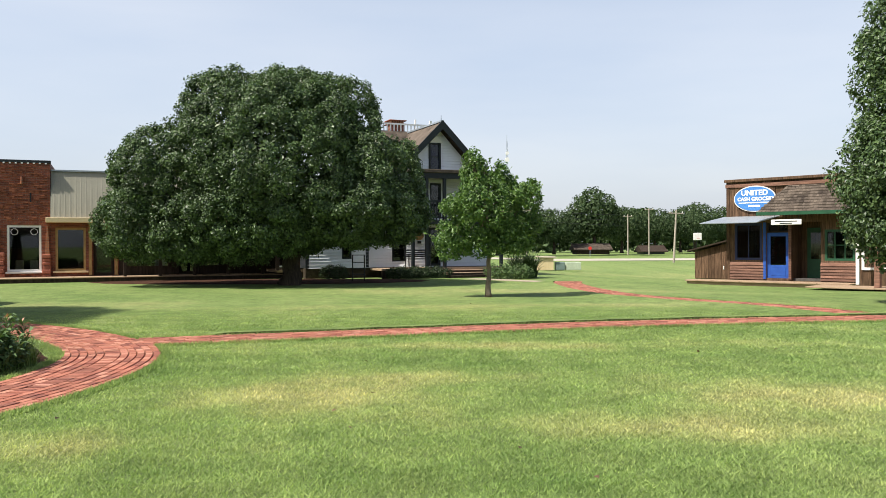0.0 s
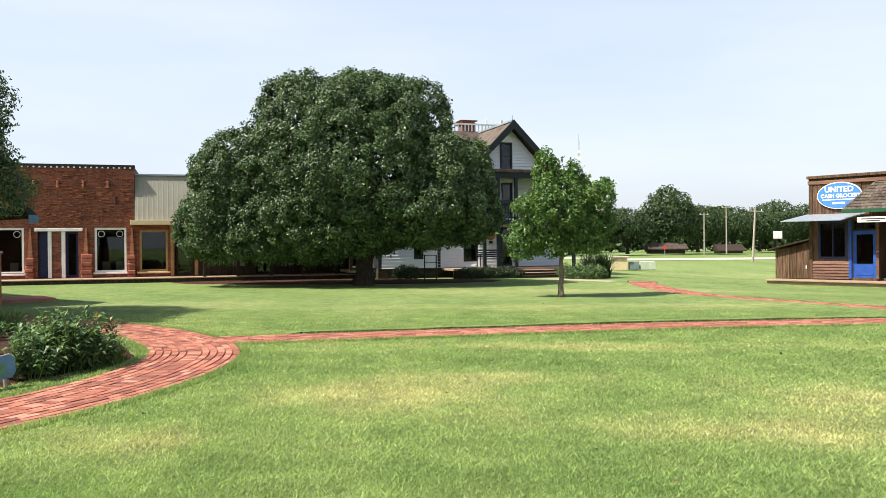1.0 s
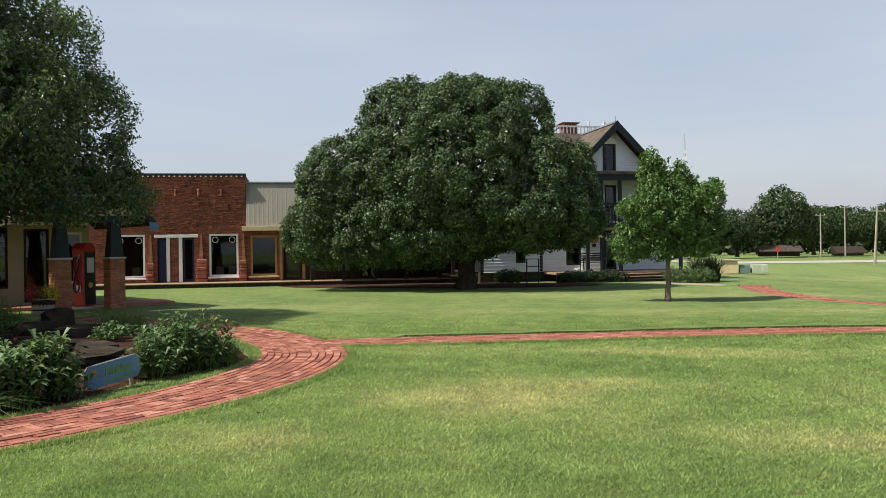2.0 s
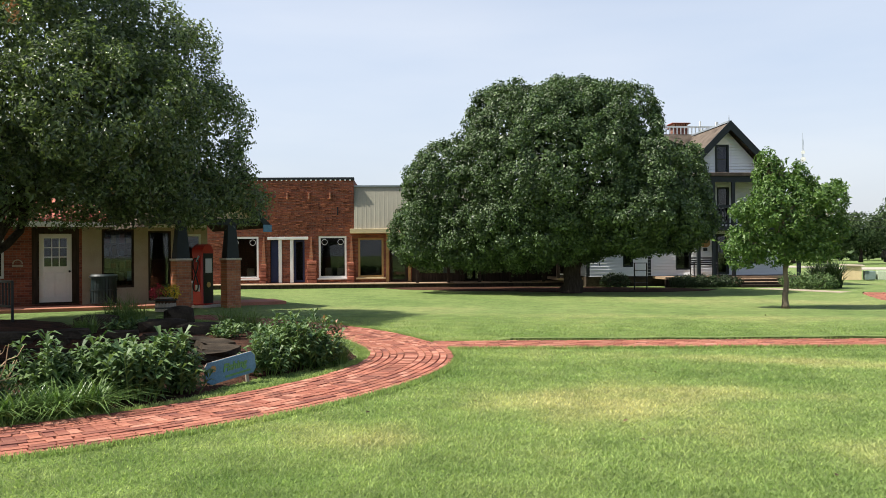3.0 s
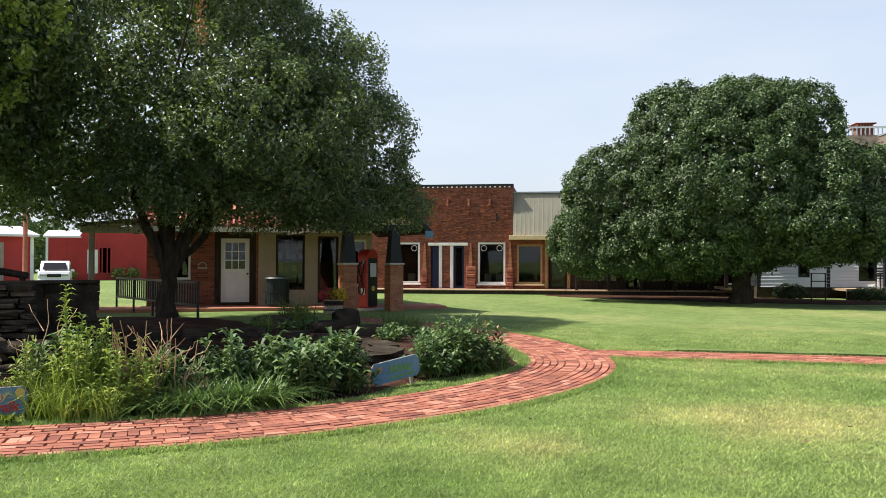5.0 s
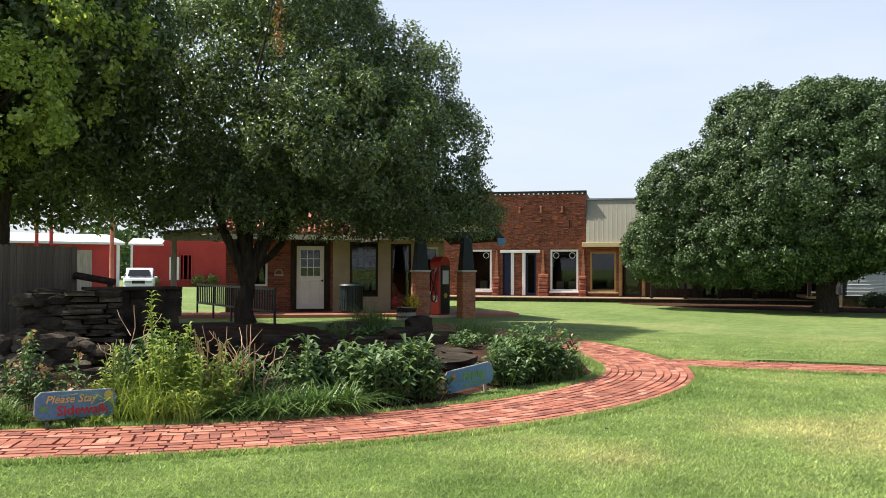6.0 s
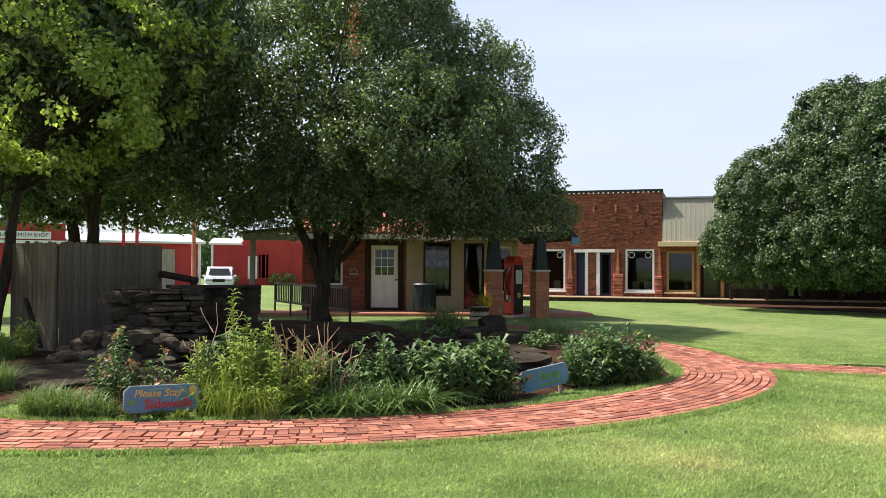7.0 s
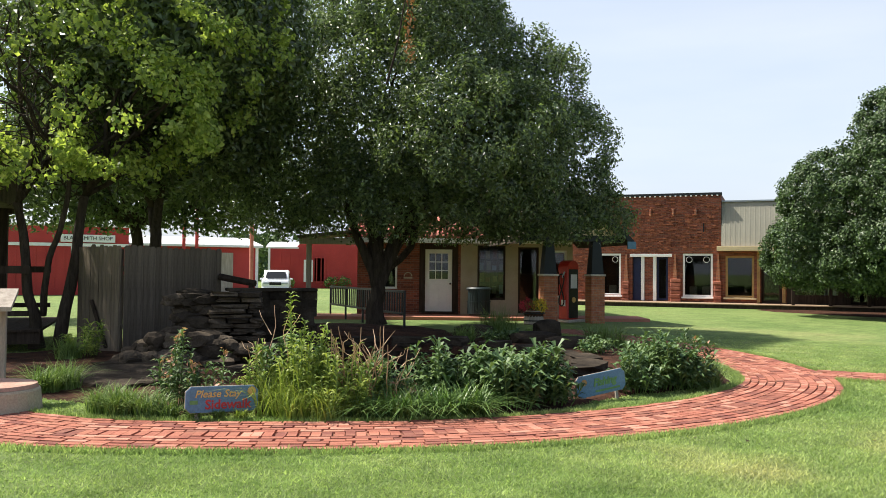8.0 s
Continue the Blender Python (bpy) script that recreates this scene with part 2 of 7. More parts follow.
GREEN = rough_mat("green_paint", (0.008, 0.05, 0.022), (0.014, 0.08, 0.035), 3, 60, 0.5, 0.1)
BIN_GREEN = rough_mat("bin_paint", (0.008, 0.016, 0.017), (0.013, 0.026, 0.027), 3, 60, 0.45, 0.1)
SIGN_BLUE = rough_mat("sign_blue", (0.075, 0.17, 0.27), (0.12, 0.23, 0.34), 5, 60, 0.6, 0.1)
OVAL_BLUE = rough_mat("oval_blue", (0.045, 0.17, 0.46), (0.06, 0.21, 0.53), 5, 60, 0.5, 0.05)
PUMP_RED = rough_mat("pump_red", (0.42, 0.022, 0.015), (0.52, 0.035, 0.022), 4, 50, 0.35, 0.1)
CAR_WHITE = rough_mat("car_white", (0.72, 0.73, 0.74), (0.78, 0.79, 0.80), 2, 30, 0.25, 0.02)
CABINET_PALE = rough_mat("pale_green_enamel", (0.40, 0.46, 0.34), (0.50, 0.56, 0.42), 3, 50, 0.5, 0.1)
CABINET_GREY = rough_mat("grey_green_enamel", (0.13, 0.18, 0.17), (0.18, 0.24, 0.22), 3, 50, 0.5, 0.1)
RUBBER = rough_mat("rubber", (0.012, 0.012, 0.012), (0.022, 0.022, 0.022), 5, 60, 0.85, 0.2)
# Dark tone put into unseen rooms and a door recess, so windows read dark.
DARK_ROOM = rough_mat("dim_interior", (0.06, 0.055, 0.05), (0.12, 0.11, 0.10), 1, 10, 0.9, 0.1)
BARK = rough_mat("bark", (0.035, 0.027, 0.021), (0.095, 0.075, 0.058), 3, 25, 1.0, 1.0, 0.04, stretch=(5, 5, 0.8))
BARK_GREY = rough_mat("grey_bark", (0.13, 0.10, 0.075), (0.26, 0.21, 0.16), 3, 25, 1.0, 0.9, 0.03, stretch=(5, 5, 0.8))
LEAF_BIG = leaf_mat("pear_leaves", (0.022, 0.046, 0.016), (0.115, 0.178, 0.062), 0.16, 0.42, 0.40)
LEAF_POND = leaf_mat("oak_leaves", (0.024, 0.046, 0.018), (0.200, 0.262, 0.108), 0.42, 0.34, 0.8)
LEAF_LIGHT = leaf_mat("elm_leaves", (0.15, 0.225, 0.055), (0.50, 0.56, 0.17), 0.58, 0.5, 0.35)
LEAF_YOUNG = leaf_mat("young_tree_leaves", (0.036, 0.090, 0.020), (0.15, 0.24, 0.060), 0.25, 0.42, 0.35)
LEAF_FAR = leaf_mat("far_leaves", (0.034, 0.062, 0.026), (0.098, 0.138, 0.062), 0.18, 0.7, 0.15)
LEAF_SHRUB = leaf_mat("shrub_leaves", (0.036, 0.082, 0.026), (0.165, 0.240, 0.092), 0.20, 0.5, 0.28)
LEAF_YELLOW = leaf_mat("yellow_green_leaves", (0.13, 0.20, 0.034), (0.34, 0.40, 0.090), 0.3)
LEAF_TUFT = leaf_mat("tuft_leaves", (0.075, 0.145, 0.032), (0.22, 0.30, 0.090), 0.25)
LEAF_MOUND = leaf_mat("strap_leaves", (0.040, 0.095, 0.022), (0.16, 0.25, 0.065), 0.22, 0.35, 0.45)
LEAF_DEAD = leaf_mat("withered_leaves", (0.20, 0.085, 0.035), (0.46, 0.22, 0.10), 0.2, 0.7)
# Dark green puts the self-shade of the steep turf edge into its colour.
TURF_SHADE = rough_mat("shaded_turf_edge", (0.022, 0.034, 0.010), (0.070, 0.088, 0.028), 8, 60, 1.0, 0.6, 0.02)
FALLEN = leaf_mat("fallen_brown_leaves", (0.05, 0.030, 0.016), (0.17, 0.10, 0.055), 0.1, 0.8)
# Near-black green: shade coloured into the front shrubs, own tone on the spiky bush.
LEAF_DARK_SHADED = leaf_mat("dark_and_shaded_leaves", (0.012, 0.024, 0.010), (0.050, 0.078, 0.032), 0.1, 0.5, 0.2)
STALK = leaf_mat("dry_stalks", (0.30, 0.17, 0.10), (0.52, 0.35, 0.22), 0.1, 0.8)
PETAL_RED = leaf_mat("red_petals", (0.28, 0.012, 0.03), (0.45, 0.03, 0.08), 0.2)
PETAL_YELLOW = leaf_mat("yellow_petals", (0.55, 0.40, 0.02), (0.75, 0.58, 0.06), 0.2)
PETAL_PEACH = leaf_mat("peach_petals", (0.42, 0.20, 0.12), (0.60, 0.36, 0.24), 0.2)
GOLD = rough_mat("gold_paint", (0.55, 0.36, 0.10), (0.68, 0.46, 0.16), 8, 60, 0.6, 0.1)
SIGN_RED = rough_mat("sign_red", (0.40, 0.03, 0.035), (0.50, 0.05, 0.05), 8, 60, 0.6, 0.1)
SIGN_GREEN = rough_mat("sign_green", (0.09, 0.22, 0.07), (0.13, 0.28, 0.10), 8, 60, 0.6, 0.1)


# ---- builders ----
def part(name, bm, mat, parent=None, label="", smooth=False):
    me = bpy.data.meshes.new(name)
    bm.to_mesh(me)
    bm.free()
    me.materials.append(mat)
    if smooth:
        me.polygons.foreach_set("use_smooth", [True] * len(me.polygons))
    ob = new(name, me)
    ob.parent = parent
    if label:
        tagged(ob, label)
    return ob


def thing(name, m, label, category, group="", kind=""):
    e = new(name)
    e.empty_display_size = 0.2
    e.matrix_world = m
    return tagged(e, label, category, group, kind)


def box(bm, x0, x1, y0, y1, z0, z1, bevel=0.0):
    g = bmesh.ops.create_cube(bm, size=1.0, matrix=Matrix.Translation(((x0 + x1) / 2, (y0 + y1) / 2, (z0 + z1) / 2)) @ Matrix.Diagonal((abs(x1 - x0), abs(y1 - y0), abs(z1 - z0), 1)))
    if bevel:
        es = list({e for v in g["verts"] for e in v.link_edges})
        bmesh.ops.bevel(bm, geom=es, offset=bevel, segments=1, affect="EDGES", profile=0.5)
    return bm


def boxes(*rows, bevel=0.0):
    bm = bmesh.new()
    for r in rows:
        box(bm, *r, bevel=bevel)
    return bm


def tube(bm, p0, p1, r0, r1=None, n=10):
    p0, p1 = Vector(p0), Vector(p1)
    r1 = r0 if r1 is None else r1
    d = p1 - p0
    m = Matrix.Translation((p0 + p1) / 2) @ d.to_track_quat("Z", "Y").to_matrix().to_4x4()
    bmesh.ops.create_cone(bm, cap_ends=True, segments=n, radius1=r0, radius2=r1, depth=d.length, matrix=m)
    return bm


def tubes(*rows, n=10):
    bm = bmesh.new()
    for r in rows:
        tube(bm, *r, n=n)
    return bm


def prism(points, y0, y1):
    """Extrudes an outline in x and z from y0 to y1."""
    bm = bmesh.new()
    a = [bm.verts.new((x, y0, z)) for x, z in points]
    b = [bm.verts.new((x, y1, z)) for x, z in points]
    bm.faces.new(a)
    bm.faces.new(b[::-1])
    for i in range(len(a)):
        j = (i + 1) % len(a)
        bm.faces.new((a[j], a[i], b[i], b[j]))
    bmesh.ops.recalc_face_normals(bm, faces=bm.faces)
    return bm


def slab(corners, thick):
    """A sloping sheet with thickness, from four corners, thickened downwards."""
    bm = bmesh.new()
    a = [bm.verts.new(c) for c in corners]
    b = [bm.verts.new((c[0], c[1], c[2] - thick)) for c in corners]
    bm.faces.new(a)
    bm.faces.new(b[::-1])
    for i in range(len(a)):
        j = (i + 1) % len(a)
        bm.faces.new((a[j], a[i], b[i], b[j]))
    bmesh.ops.recalc_face_normals(bm, faces=bm.faces)
    return bm


def wall(x0, x1, z0, z1, y0, y1, holes=()):
    """An upright wall along x with openings (x0, x1, z0, z1) cut right through, as one closed skin."""
    xs = sorted({x0, x1, *[min(max(v, x0), x1) for h in holes for v in h[:2]]})
    zs = sorted({z0, z1, *[min(max(v, z0), z1) for h in holes for v in h[2:]]})
    bm = bmesh.new()
    pts = {}

    def at(i, k, y):
        if (i, k, y) not in pts:
            pts[i, k, y] = bm.verts.new((xs[i], y, zs[k]))
        return pts[i, k, y]

    def solid(i, k):
        if not (0 <= i < len(xs) - 1 and 0 <= k < len(zs) - 1):
            return False
        cx, cz = (xs[i] + xs[i + 1]) / 2, (zs[k] + zs[k + 1]) / 2
        return not any(h[0] <= cx <= h[1] and h[2] <= cz <= h[3] for h in holes)

    for i in range(len(xs) - 1):
        for k in range(len(zs) - 1):
            if not solid(i, k):
                continue
            bm.faces.new((at(i, k, y0), at(i + 1, k, y0), at(i + 1, k + 1, y0), at(i, k + 1, y0)))
            bm.faces.new((at(i, k + 1, y1), at(i + 1, k + 1, y1), at(i + 1, k, y1), at(i, k, y1)))
            for (di, dk), (p, q) in (((-1, 0), ((i, k), (i, k + 1))), ((1, 0), ((i + 1, k + 1), (i + 1, k))), ((0, -1), ((i + 1, k), (i, k))), ((0, 1), ((i, k + 1), (i + 1, k + 1)))):
                if not solid(i + di, k + dk):
                    bm.faces.new((at(*p, y0), at(*q, y0), at(*q, y1), at(*p, y1)))
    bmesh.ops.recalc_face_normals(bm, faces=bm.faces)
    return bm


def frame_bars(x0, x1, z0, z1, y0, y1, w):
    return boxes((x0, x1, y0, y1, z1 - w, z1), (x0, x1, y0, y1, z0, z0 + w), (x0, x0 + w, y0, y1, z0 + w, z1 - w), (x1 - w, x1, y0, y1, z0 + w, z1 - w))


def pane(name, parent, x0, x1, z0, z1, y):
    ob = part(name, boxes((x0, x1, y, y + 0.008, z0, z1)), GLASS, parent)
    ob.visible_shadow = False
    return ob


def window(parent, x0, x1, z0, z1, y, mat, w=0.08, bars=0, cross=0, label=""):
    """A glazed frame set in an opening; y is its outer face."""
    f = part("window", frame_bars(x0, x1, z0, z1, y, y + 0.10, w), mat, parent, label)
    pane("pane", f, x0 + w, x1 - w, z0 + w, z1 - w, y + 0.05)
    for i in range(bars):
        x = x0 + (x1 - x0) * (i + 1) / (bars + 1)
        part("glazing_bar", boxes((x - 0.02, x + 0.02, y + 0.02, y + 0.07, z0 + w, z1 - w)), mat, f)
    for i in range(cross):
        z = z0 + (z1 - z0) * (i + 1) / (cross + 1)
        part("glazing_bar", boxes((x0 + w, x1 - w, y + 0.02, y + 0.07, z - 0.02, z + 0.02)), mat, f)
    return f


def writing(name, text, size, mat, parent, m, depth=0.004, squeeze=1.0, shear=0.0, heavy=0.0):
    cu = bpy.data.curves.new(name, "FONT")
    cu.offset = heavy
    cu.body, cu.size, cu.extrude, cu.align_x, cu.align_y, cu.shear = text, size, depth, "CENTER", "CENTER", shear
    cu.resolution_u = 3
    tmp = bpy.data.objects.new(name, cu)
    scene.collection.objects.link(tmp)
    me = bpy.data.meshes.new_from_object(tmp.evaluated_get(bpy.context.evaluated_depsgraph_get()))
    bpy.data.objects.remove(tmp)
    me.materials.clear()
    me.materials.append(mat)
    ob = new(name, me)
    ob.parent = parent
    ob.matrix_local = m @ Matrix.Diagonal((squeeze, 1, 1, 1))
    return ob


def mesh_from(name, verts, faces, mat, parent=None, label=""):
    """One mesh from arrays: verts (n, 3), faces (m, k)."""
    verts, faces = np.asarray(verts, np.float32), np.asarray(faces, np.int32)
    me = bpy.data.meshes.new(name)
    me.vertices.add(len(verts))
    me.vertices.foreach_set("co", verts.ravel())
    k = faces.shape[1]
    me.loops.add(faces.size)
    me.loops.foreach_set("vertex_index", faces.ravel())
    me.polygons.add(len(faces))
    me.polygons.foreach_set("loop_start", np.arange(0, faces.size, k, dtype=np.int32))
    me.polygons.foreach_set("use_smooth", np.zeros(len(faces), bool))
    me.update(calc_edges=True)
    me.materials.append(mat)
    ob = new(name, me)
    ob.parent = parent
    if label:
        tagged(ob, label)
    return ob


def unit(rng, n):
    v = rng.normal(size=(n, 3))
    return v / np.linalg.norm(v, axis=1, keepdims=True)


def leaf_quads(rng, centres, normals, size, slim=0.55, droop=0.25):
    """Pointed leaves, each a folded four-cornered blade, round the given centres."""
    n = len(centres)
    side = np.cross(normals, unit(rng, n))
    side /= np.linalg.norm(side, axis=1, keepdims=True) + 1e-9
    along = np.cross(side, normals)
    s = (size * rng.uniform(0.6, 1.35, n))[:, None]
    tip = centres + along * s - np.array([0, 0, droop]) * s
    base = centres - along * s
    lift = normals * s * 0.22
    a, b = centres + side * s * slim + lift, centres - side * s * slim + lift
    verts = np.stack([base, a, tip, b], 1).reshape(-1, 3)
    return verts, np.arange(n * 4).reshape(-1, 4)


def border_leaves(rng, feet, out, size, slim=0.28):
    """Long pointed leaves folded along the rib, each arching out from its foot."""
    n = len(feet)
    s = (size * rng.uniform(0.7, 1.3, n))[:, None] * 2
    up = np.array([0, 0, 1.0])
    side = np.cross(out, up)
    side /= np.linalg.norm(side, axis=1, keepdims=True) + 1e-9
    rise = rng.uniform(0.1, 1.1, n)[:, None]
    mid = feet + out * s * 0.5 + up * s * rise * 0.6
    tip = feet + out * s + up * s * (rise * 0.75 - 0.22)
    a, b = mid + side * s * slim + up * s * 0.07 - out * s * 0.05, mid - side * s * slim + up * s * 0.07 - out * s * 0.05
    v = np.stack([feet, a, tip, b, mid], 1).reshape(-1, 3)
    i = np.arange(n)[:, None] * 5
    return v, np.concatenate([i + np.array([[0, 4, 2, 1]]), i + np.array([[0, 3, 2, 4]])])


def lap_boards(x0, x1, z0, z1, y, holes=(), pitch=0.15, taper=None):
    """Overlapping boards on a wall face at y, cut round its openings; taper gives the half width at a height."""
    bm = bmesh.new()
    z = z0
    while z < z1 - 0.02:
        top = min(z + pitch, z1)
        a0, a1 = (x0, x1) if taper is None else (-taper(top), taper(top))
        spans = [(a0, a1)]
        for h in holes:
            if h[2] < top and h[3] > z:
                spans = [q for p in spans for q in ((p[0], min(p[1], h[0])), (max(p[0], h[1]), p[1])) if q[1] - q[0] > 0.02]
        for p, q in spans:
            v = [bm.verts.new(c) for c in ((p, y - 0.032, z), (q, y - 0.032, z), (q, y - 0.006, top), (p, y - 0.006, top), (p, y, z), (q, y, z))]
            bm.faces.new((v[0], v[1], v[2], v[3]))
            bm.faces.new((v[4], v[5], v[1], v[0]))
        z += pitch
    return bm


def crown_points(rng, blobs, n, clump, inner=0.22, cover=14, skirt=-0.35):
    """Leaf places: rounded tufts on the outer skin of a few egg-shaped masses, and a looser filling behind them."""
    vol = np.array([b[3] * b[4] * b[5] for b in blobs]) ** 0.67
    centres, out = [], []
    for k, b in enumerate(blobs):
        c, r = np.array(b[:3]), np.array(b[3:6])
        count = max(8, int(cover * (r[0] * r[1] * r[2]) ** 0.667 / clump ** 2))
        d = unit(rng, count)
        cc = c + d * r * rng.uniform(0.82, 1.0, count)[:, None]
        free = np.ones(count, bool)
        for q, o in enumerate(blobs):
            if q != k:
                free &= np.linalg.norm((cc - np.array(o[:3])) / np.array(o[3:6]), axis=1) > 0.80
        g = d / r
        centres.append(cc[free])
        out.append((g / np.linalg.norm(g, axis=1, keepdims=True))[free])
    centres, out = np.concatenate(centres), np.concatenate(out)
    size = clump * rng.uniform(0.55, 1.25, len(centres))
    k = int(n * (1 - inner))
    pick = rng.choice(len(centres), k, p=size ** 2 / (size ** 2).sum())
    u = unit(rng, k)
    back = (u * out[pick]).sum(1) < skirt
    u[back] *= -1
    rad = size[pick] * rng.uniform(0.1, 1.0, k) ** 0.5 * rng.uniform(0.85, 1.15, k)
    p = centres[pick] + u * rad[:, None]
    m = u * 0.55 + out[pick] * 0.25 + np.array([0, 0, 0.35]) + rng.normal(size=(k, 3)) * 0.5
    fill = rng.choice(len(blobs), n - k, p=vol / vol.sum())
    c, r = np.array([b[:3] for b in blobs])[fill], np.array([b[3:6] for b in blobs])[fill]
    d = unit(rng, n - k)
    p2 = c + d * r * rng.uniform(0.45, 0.86, (n - k, 1))
    m2 = d + rng.normal(size=(n - k, 3)) * 0.5
    p, m = np.concatenate([p, p2]), np.concatenate([m, m2])
    grow = np.concatenate([np.ones(k), np.full(n - k, 1.7)])
    return p, m / np.linalg.norm(m, axis=1, keepdims=True), grow


def sprigs(rng, blobs, n, length, gap):
    """Thin shoots standing out of a crown, with leaves along them: shoot ends, leaf places and leaf directions."""
    lines, pts, nor = [], [], []
    vol = np.array([b[3] * b[4] * b[5] for b in blobs]) ** 0.67
    for k in rng.choice(len(blobs), n, p=vol / vol.sum()):
        b = blobs[k]
        c, r = np.array(b[:3]), np.array(b[3:6])
        d = unit(rng, 1)[0]
        d[2] = abs(d[2]) * 0.9 - 0.2
        a = c + d * r * 0.93
        if any(np.linalg.norm((a - np.array(o[:3])) / np.array(o[3:6])) < 0.85 for q, o in enumerate(blobs) if q != k):
            continue
        way = d * 0.8 + np.array([0, 0, 0.45]) + rng.normal(size=3) * 0.25
        way /= np.linalg.norm(way)
        ln = length * rng.uniform(0.5, 1.3)
        e = a + way * ln
        lines.append((a, e))
        for f in np.arange(0.1, 1.01, gap / ln):
            pts.append(a + (e - a) * f + rng.normal(size=3) * gap * 0.6)
            nor.append(rng.normal(size=3) * 0.7 + np.array([0, 0, 0.6]))
    pts, nor = np.array(pts), np.array(nor)
    return lines, pts, nor / np.linalg.norm(nor, axis=1, keepdims=True)


def sweep(bm, pts, radii, n=8, knobs=None):
    """One connected round skin along a line of points."""
    rings = []
    for i, (p, r) in enumerate(zip(pts, radii)):
        d = (pts[min(i + 1, len(pts) - 1)] - pts[max(i - 1, 0)]).normalized()
        a = d.cross(Vector((0.3, 1.0, 0.1))).normalized()
        b = d.cross(a)
        rings.append([bm.verts.new(p + (a * math.cos(k * math.tau / n) + b * math.sin(k * math.tau / n)) * r * (1 if knobs is None else 1 + 0.10 * math.sin(3 * k * math.tau / n + i * 0.7) * knobs)) for k in range(n)])
    for u, v in zip(rings, rings[1:]):
        for k in range(n):
            bm.faces.new((u[k], u[(k + 1) % n], v[(k + 1) % n], v[k]))
    bm.faces.new(rings[-1])
    bm.faces.new(rings[0][::-1])


def limb(bm, p0, p1, r0, r1, rng, bends=4, wander=0.12, n=8, flare=0.0):
    p0, p1 = Vector(p0), Vector(p1)
    length = (p1 - p0).length
    off = [Vector()] + [Vector(rng.normal(size=3)) * wander * length / bends for _ in range(bends - 1)] + [Vector()]
    pts, radii = [], []
    steps = bends * 3
    for i in range(steps + 1):
        f = i / steps
        k = min(int(f * bends), bends - 1)
        g = f * bends - k
        g = g * g * (3 - 2 * g)
        pts.append(p0.lerp(p1, f) + off[k].lerp(off[k + 1], g))
        radii.append((r0 + (r1 - r0) * f) * (1 + flare * math.exp(-f * length / (2.2 * r0))))
    sweep(bm, pts, radii, n, 1.0 if n >= 10 else None)


def tree(name, base, stems, blobs, leaves, size, clump, leaf, bark, label, category="tree", group="", seed=1, limbs=14, floor=None, inner=0.22, slim=0.55, reach=None, cover=14, shoots=0, shoot=0.6, twigs=0):
    """stems: (x0, y0, z0, x1, y1, z1, r0, r1) from the base; blobs: centre and radii from the base."""
    rng = np.random.default_rng(seed)
    t = thing(name, pose(*base), label, category, group)
    bm = bmesh.new()
    for k, s in enumerate(stems):
        limb(bm, s[:3], s[3:6], s[6], s[7], rng, 5, 0.07, 14, 0.6 if k == 0 else 0.0)
    for i in range(limbs):
        b = blobs[i % min(len(blobs), reach or 99)]
        s = stems[i % len(stems)]
        end = Vector(b[:3]) + Vector(unit(rng, 1)[0] * np.array(b[3:6])) * 0.5
        end.z = max(end.z, s[5] + 0.25 * (end.xy - Vector(s[3:5])).length)
        limb(bm, s[3:6], end, s[7] * 0.75, 0.015, rng, 4, 0.2, 6)
        for _ in range(twigs):
            a = Vector(s[3:6]).lerp(end, rng.uniform(0.2, 0.8))
            limb(bm, a, a + Vector(rng.normal(size=3)) * 0.45 + Vector((0, 0, 0.2)), 0.014, 0.004, rng, 3, 0.3, 4)
    part("trunk", bm, bark, t, smooth=True)
    p, nrm, grow = crown_points(rng, blobs, leaves, clump, inner, cover)
    if shoots:
        bm = bmesh.new()
        lines, sp, sn = sprigs(rng, blobs, shoots, shoot, size * 0.55)
        for a, e in lines:
            tube(bm, a, e, 0.008, 0.003, 4)
        tagged(part("twig", bm, bark, t), kind="stuff")
        p, nrm, grow = np.concatenate([p, sp]), np.concatenate([nrm, sn]), np.concatenate([grow, np.ones(len(sp))])
    if floor is not None:
        keep = p[:, 2] > floor + rng.uniform(-0.3, 0.3, len(p))
        p, nrm, grow = p[keep], nrm[keep], grow[keep]
    v, f = leaf_quads(rng, p, nrm, size * grow, slim)
    mesh_from("crown", v, f, leaf, t)
    return t


def smooth(a, b, v):
    s = np.clip((v - a) / (b - a), 0, 1)
    return s * s * (3 - 2 * s)


POND = (-10.9, 9.7, 3.3, 2.7)


def ground_z(x, y):
    """The height of the lawn: nearly level, falling a little towards the grocery, with the basin of the pond."""
    x, y = np.asarray(x, float), np.asarray(y, float)
    z = -0.22 * smooth(5, 12, x) * smooth(18, 33, y)
    r = np.hypot((x - POND[0]) / POND[2], (y - POND[1]) / POND[3])
    z = z - 0.85 * (1 - smooth(0.72, 1.05, r))
    r2 = np.hypot((x + 15.6) / 2.8, (y - 12.6) / 2.2)
    return z + 0.16 * (1 - smooth(0.4, 1.0, r2)) * smooth(1.0, 1.15, r)


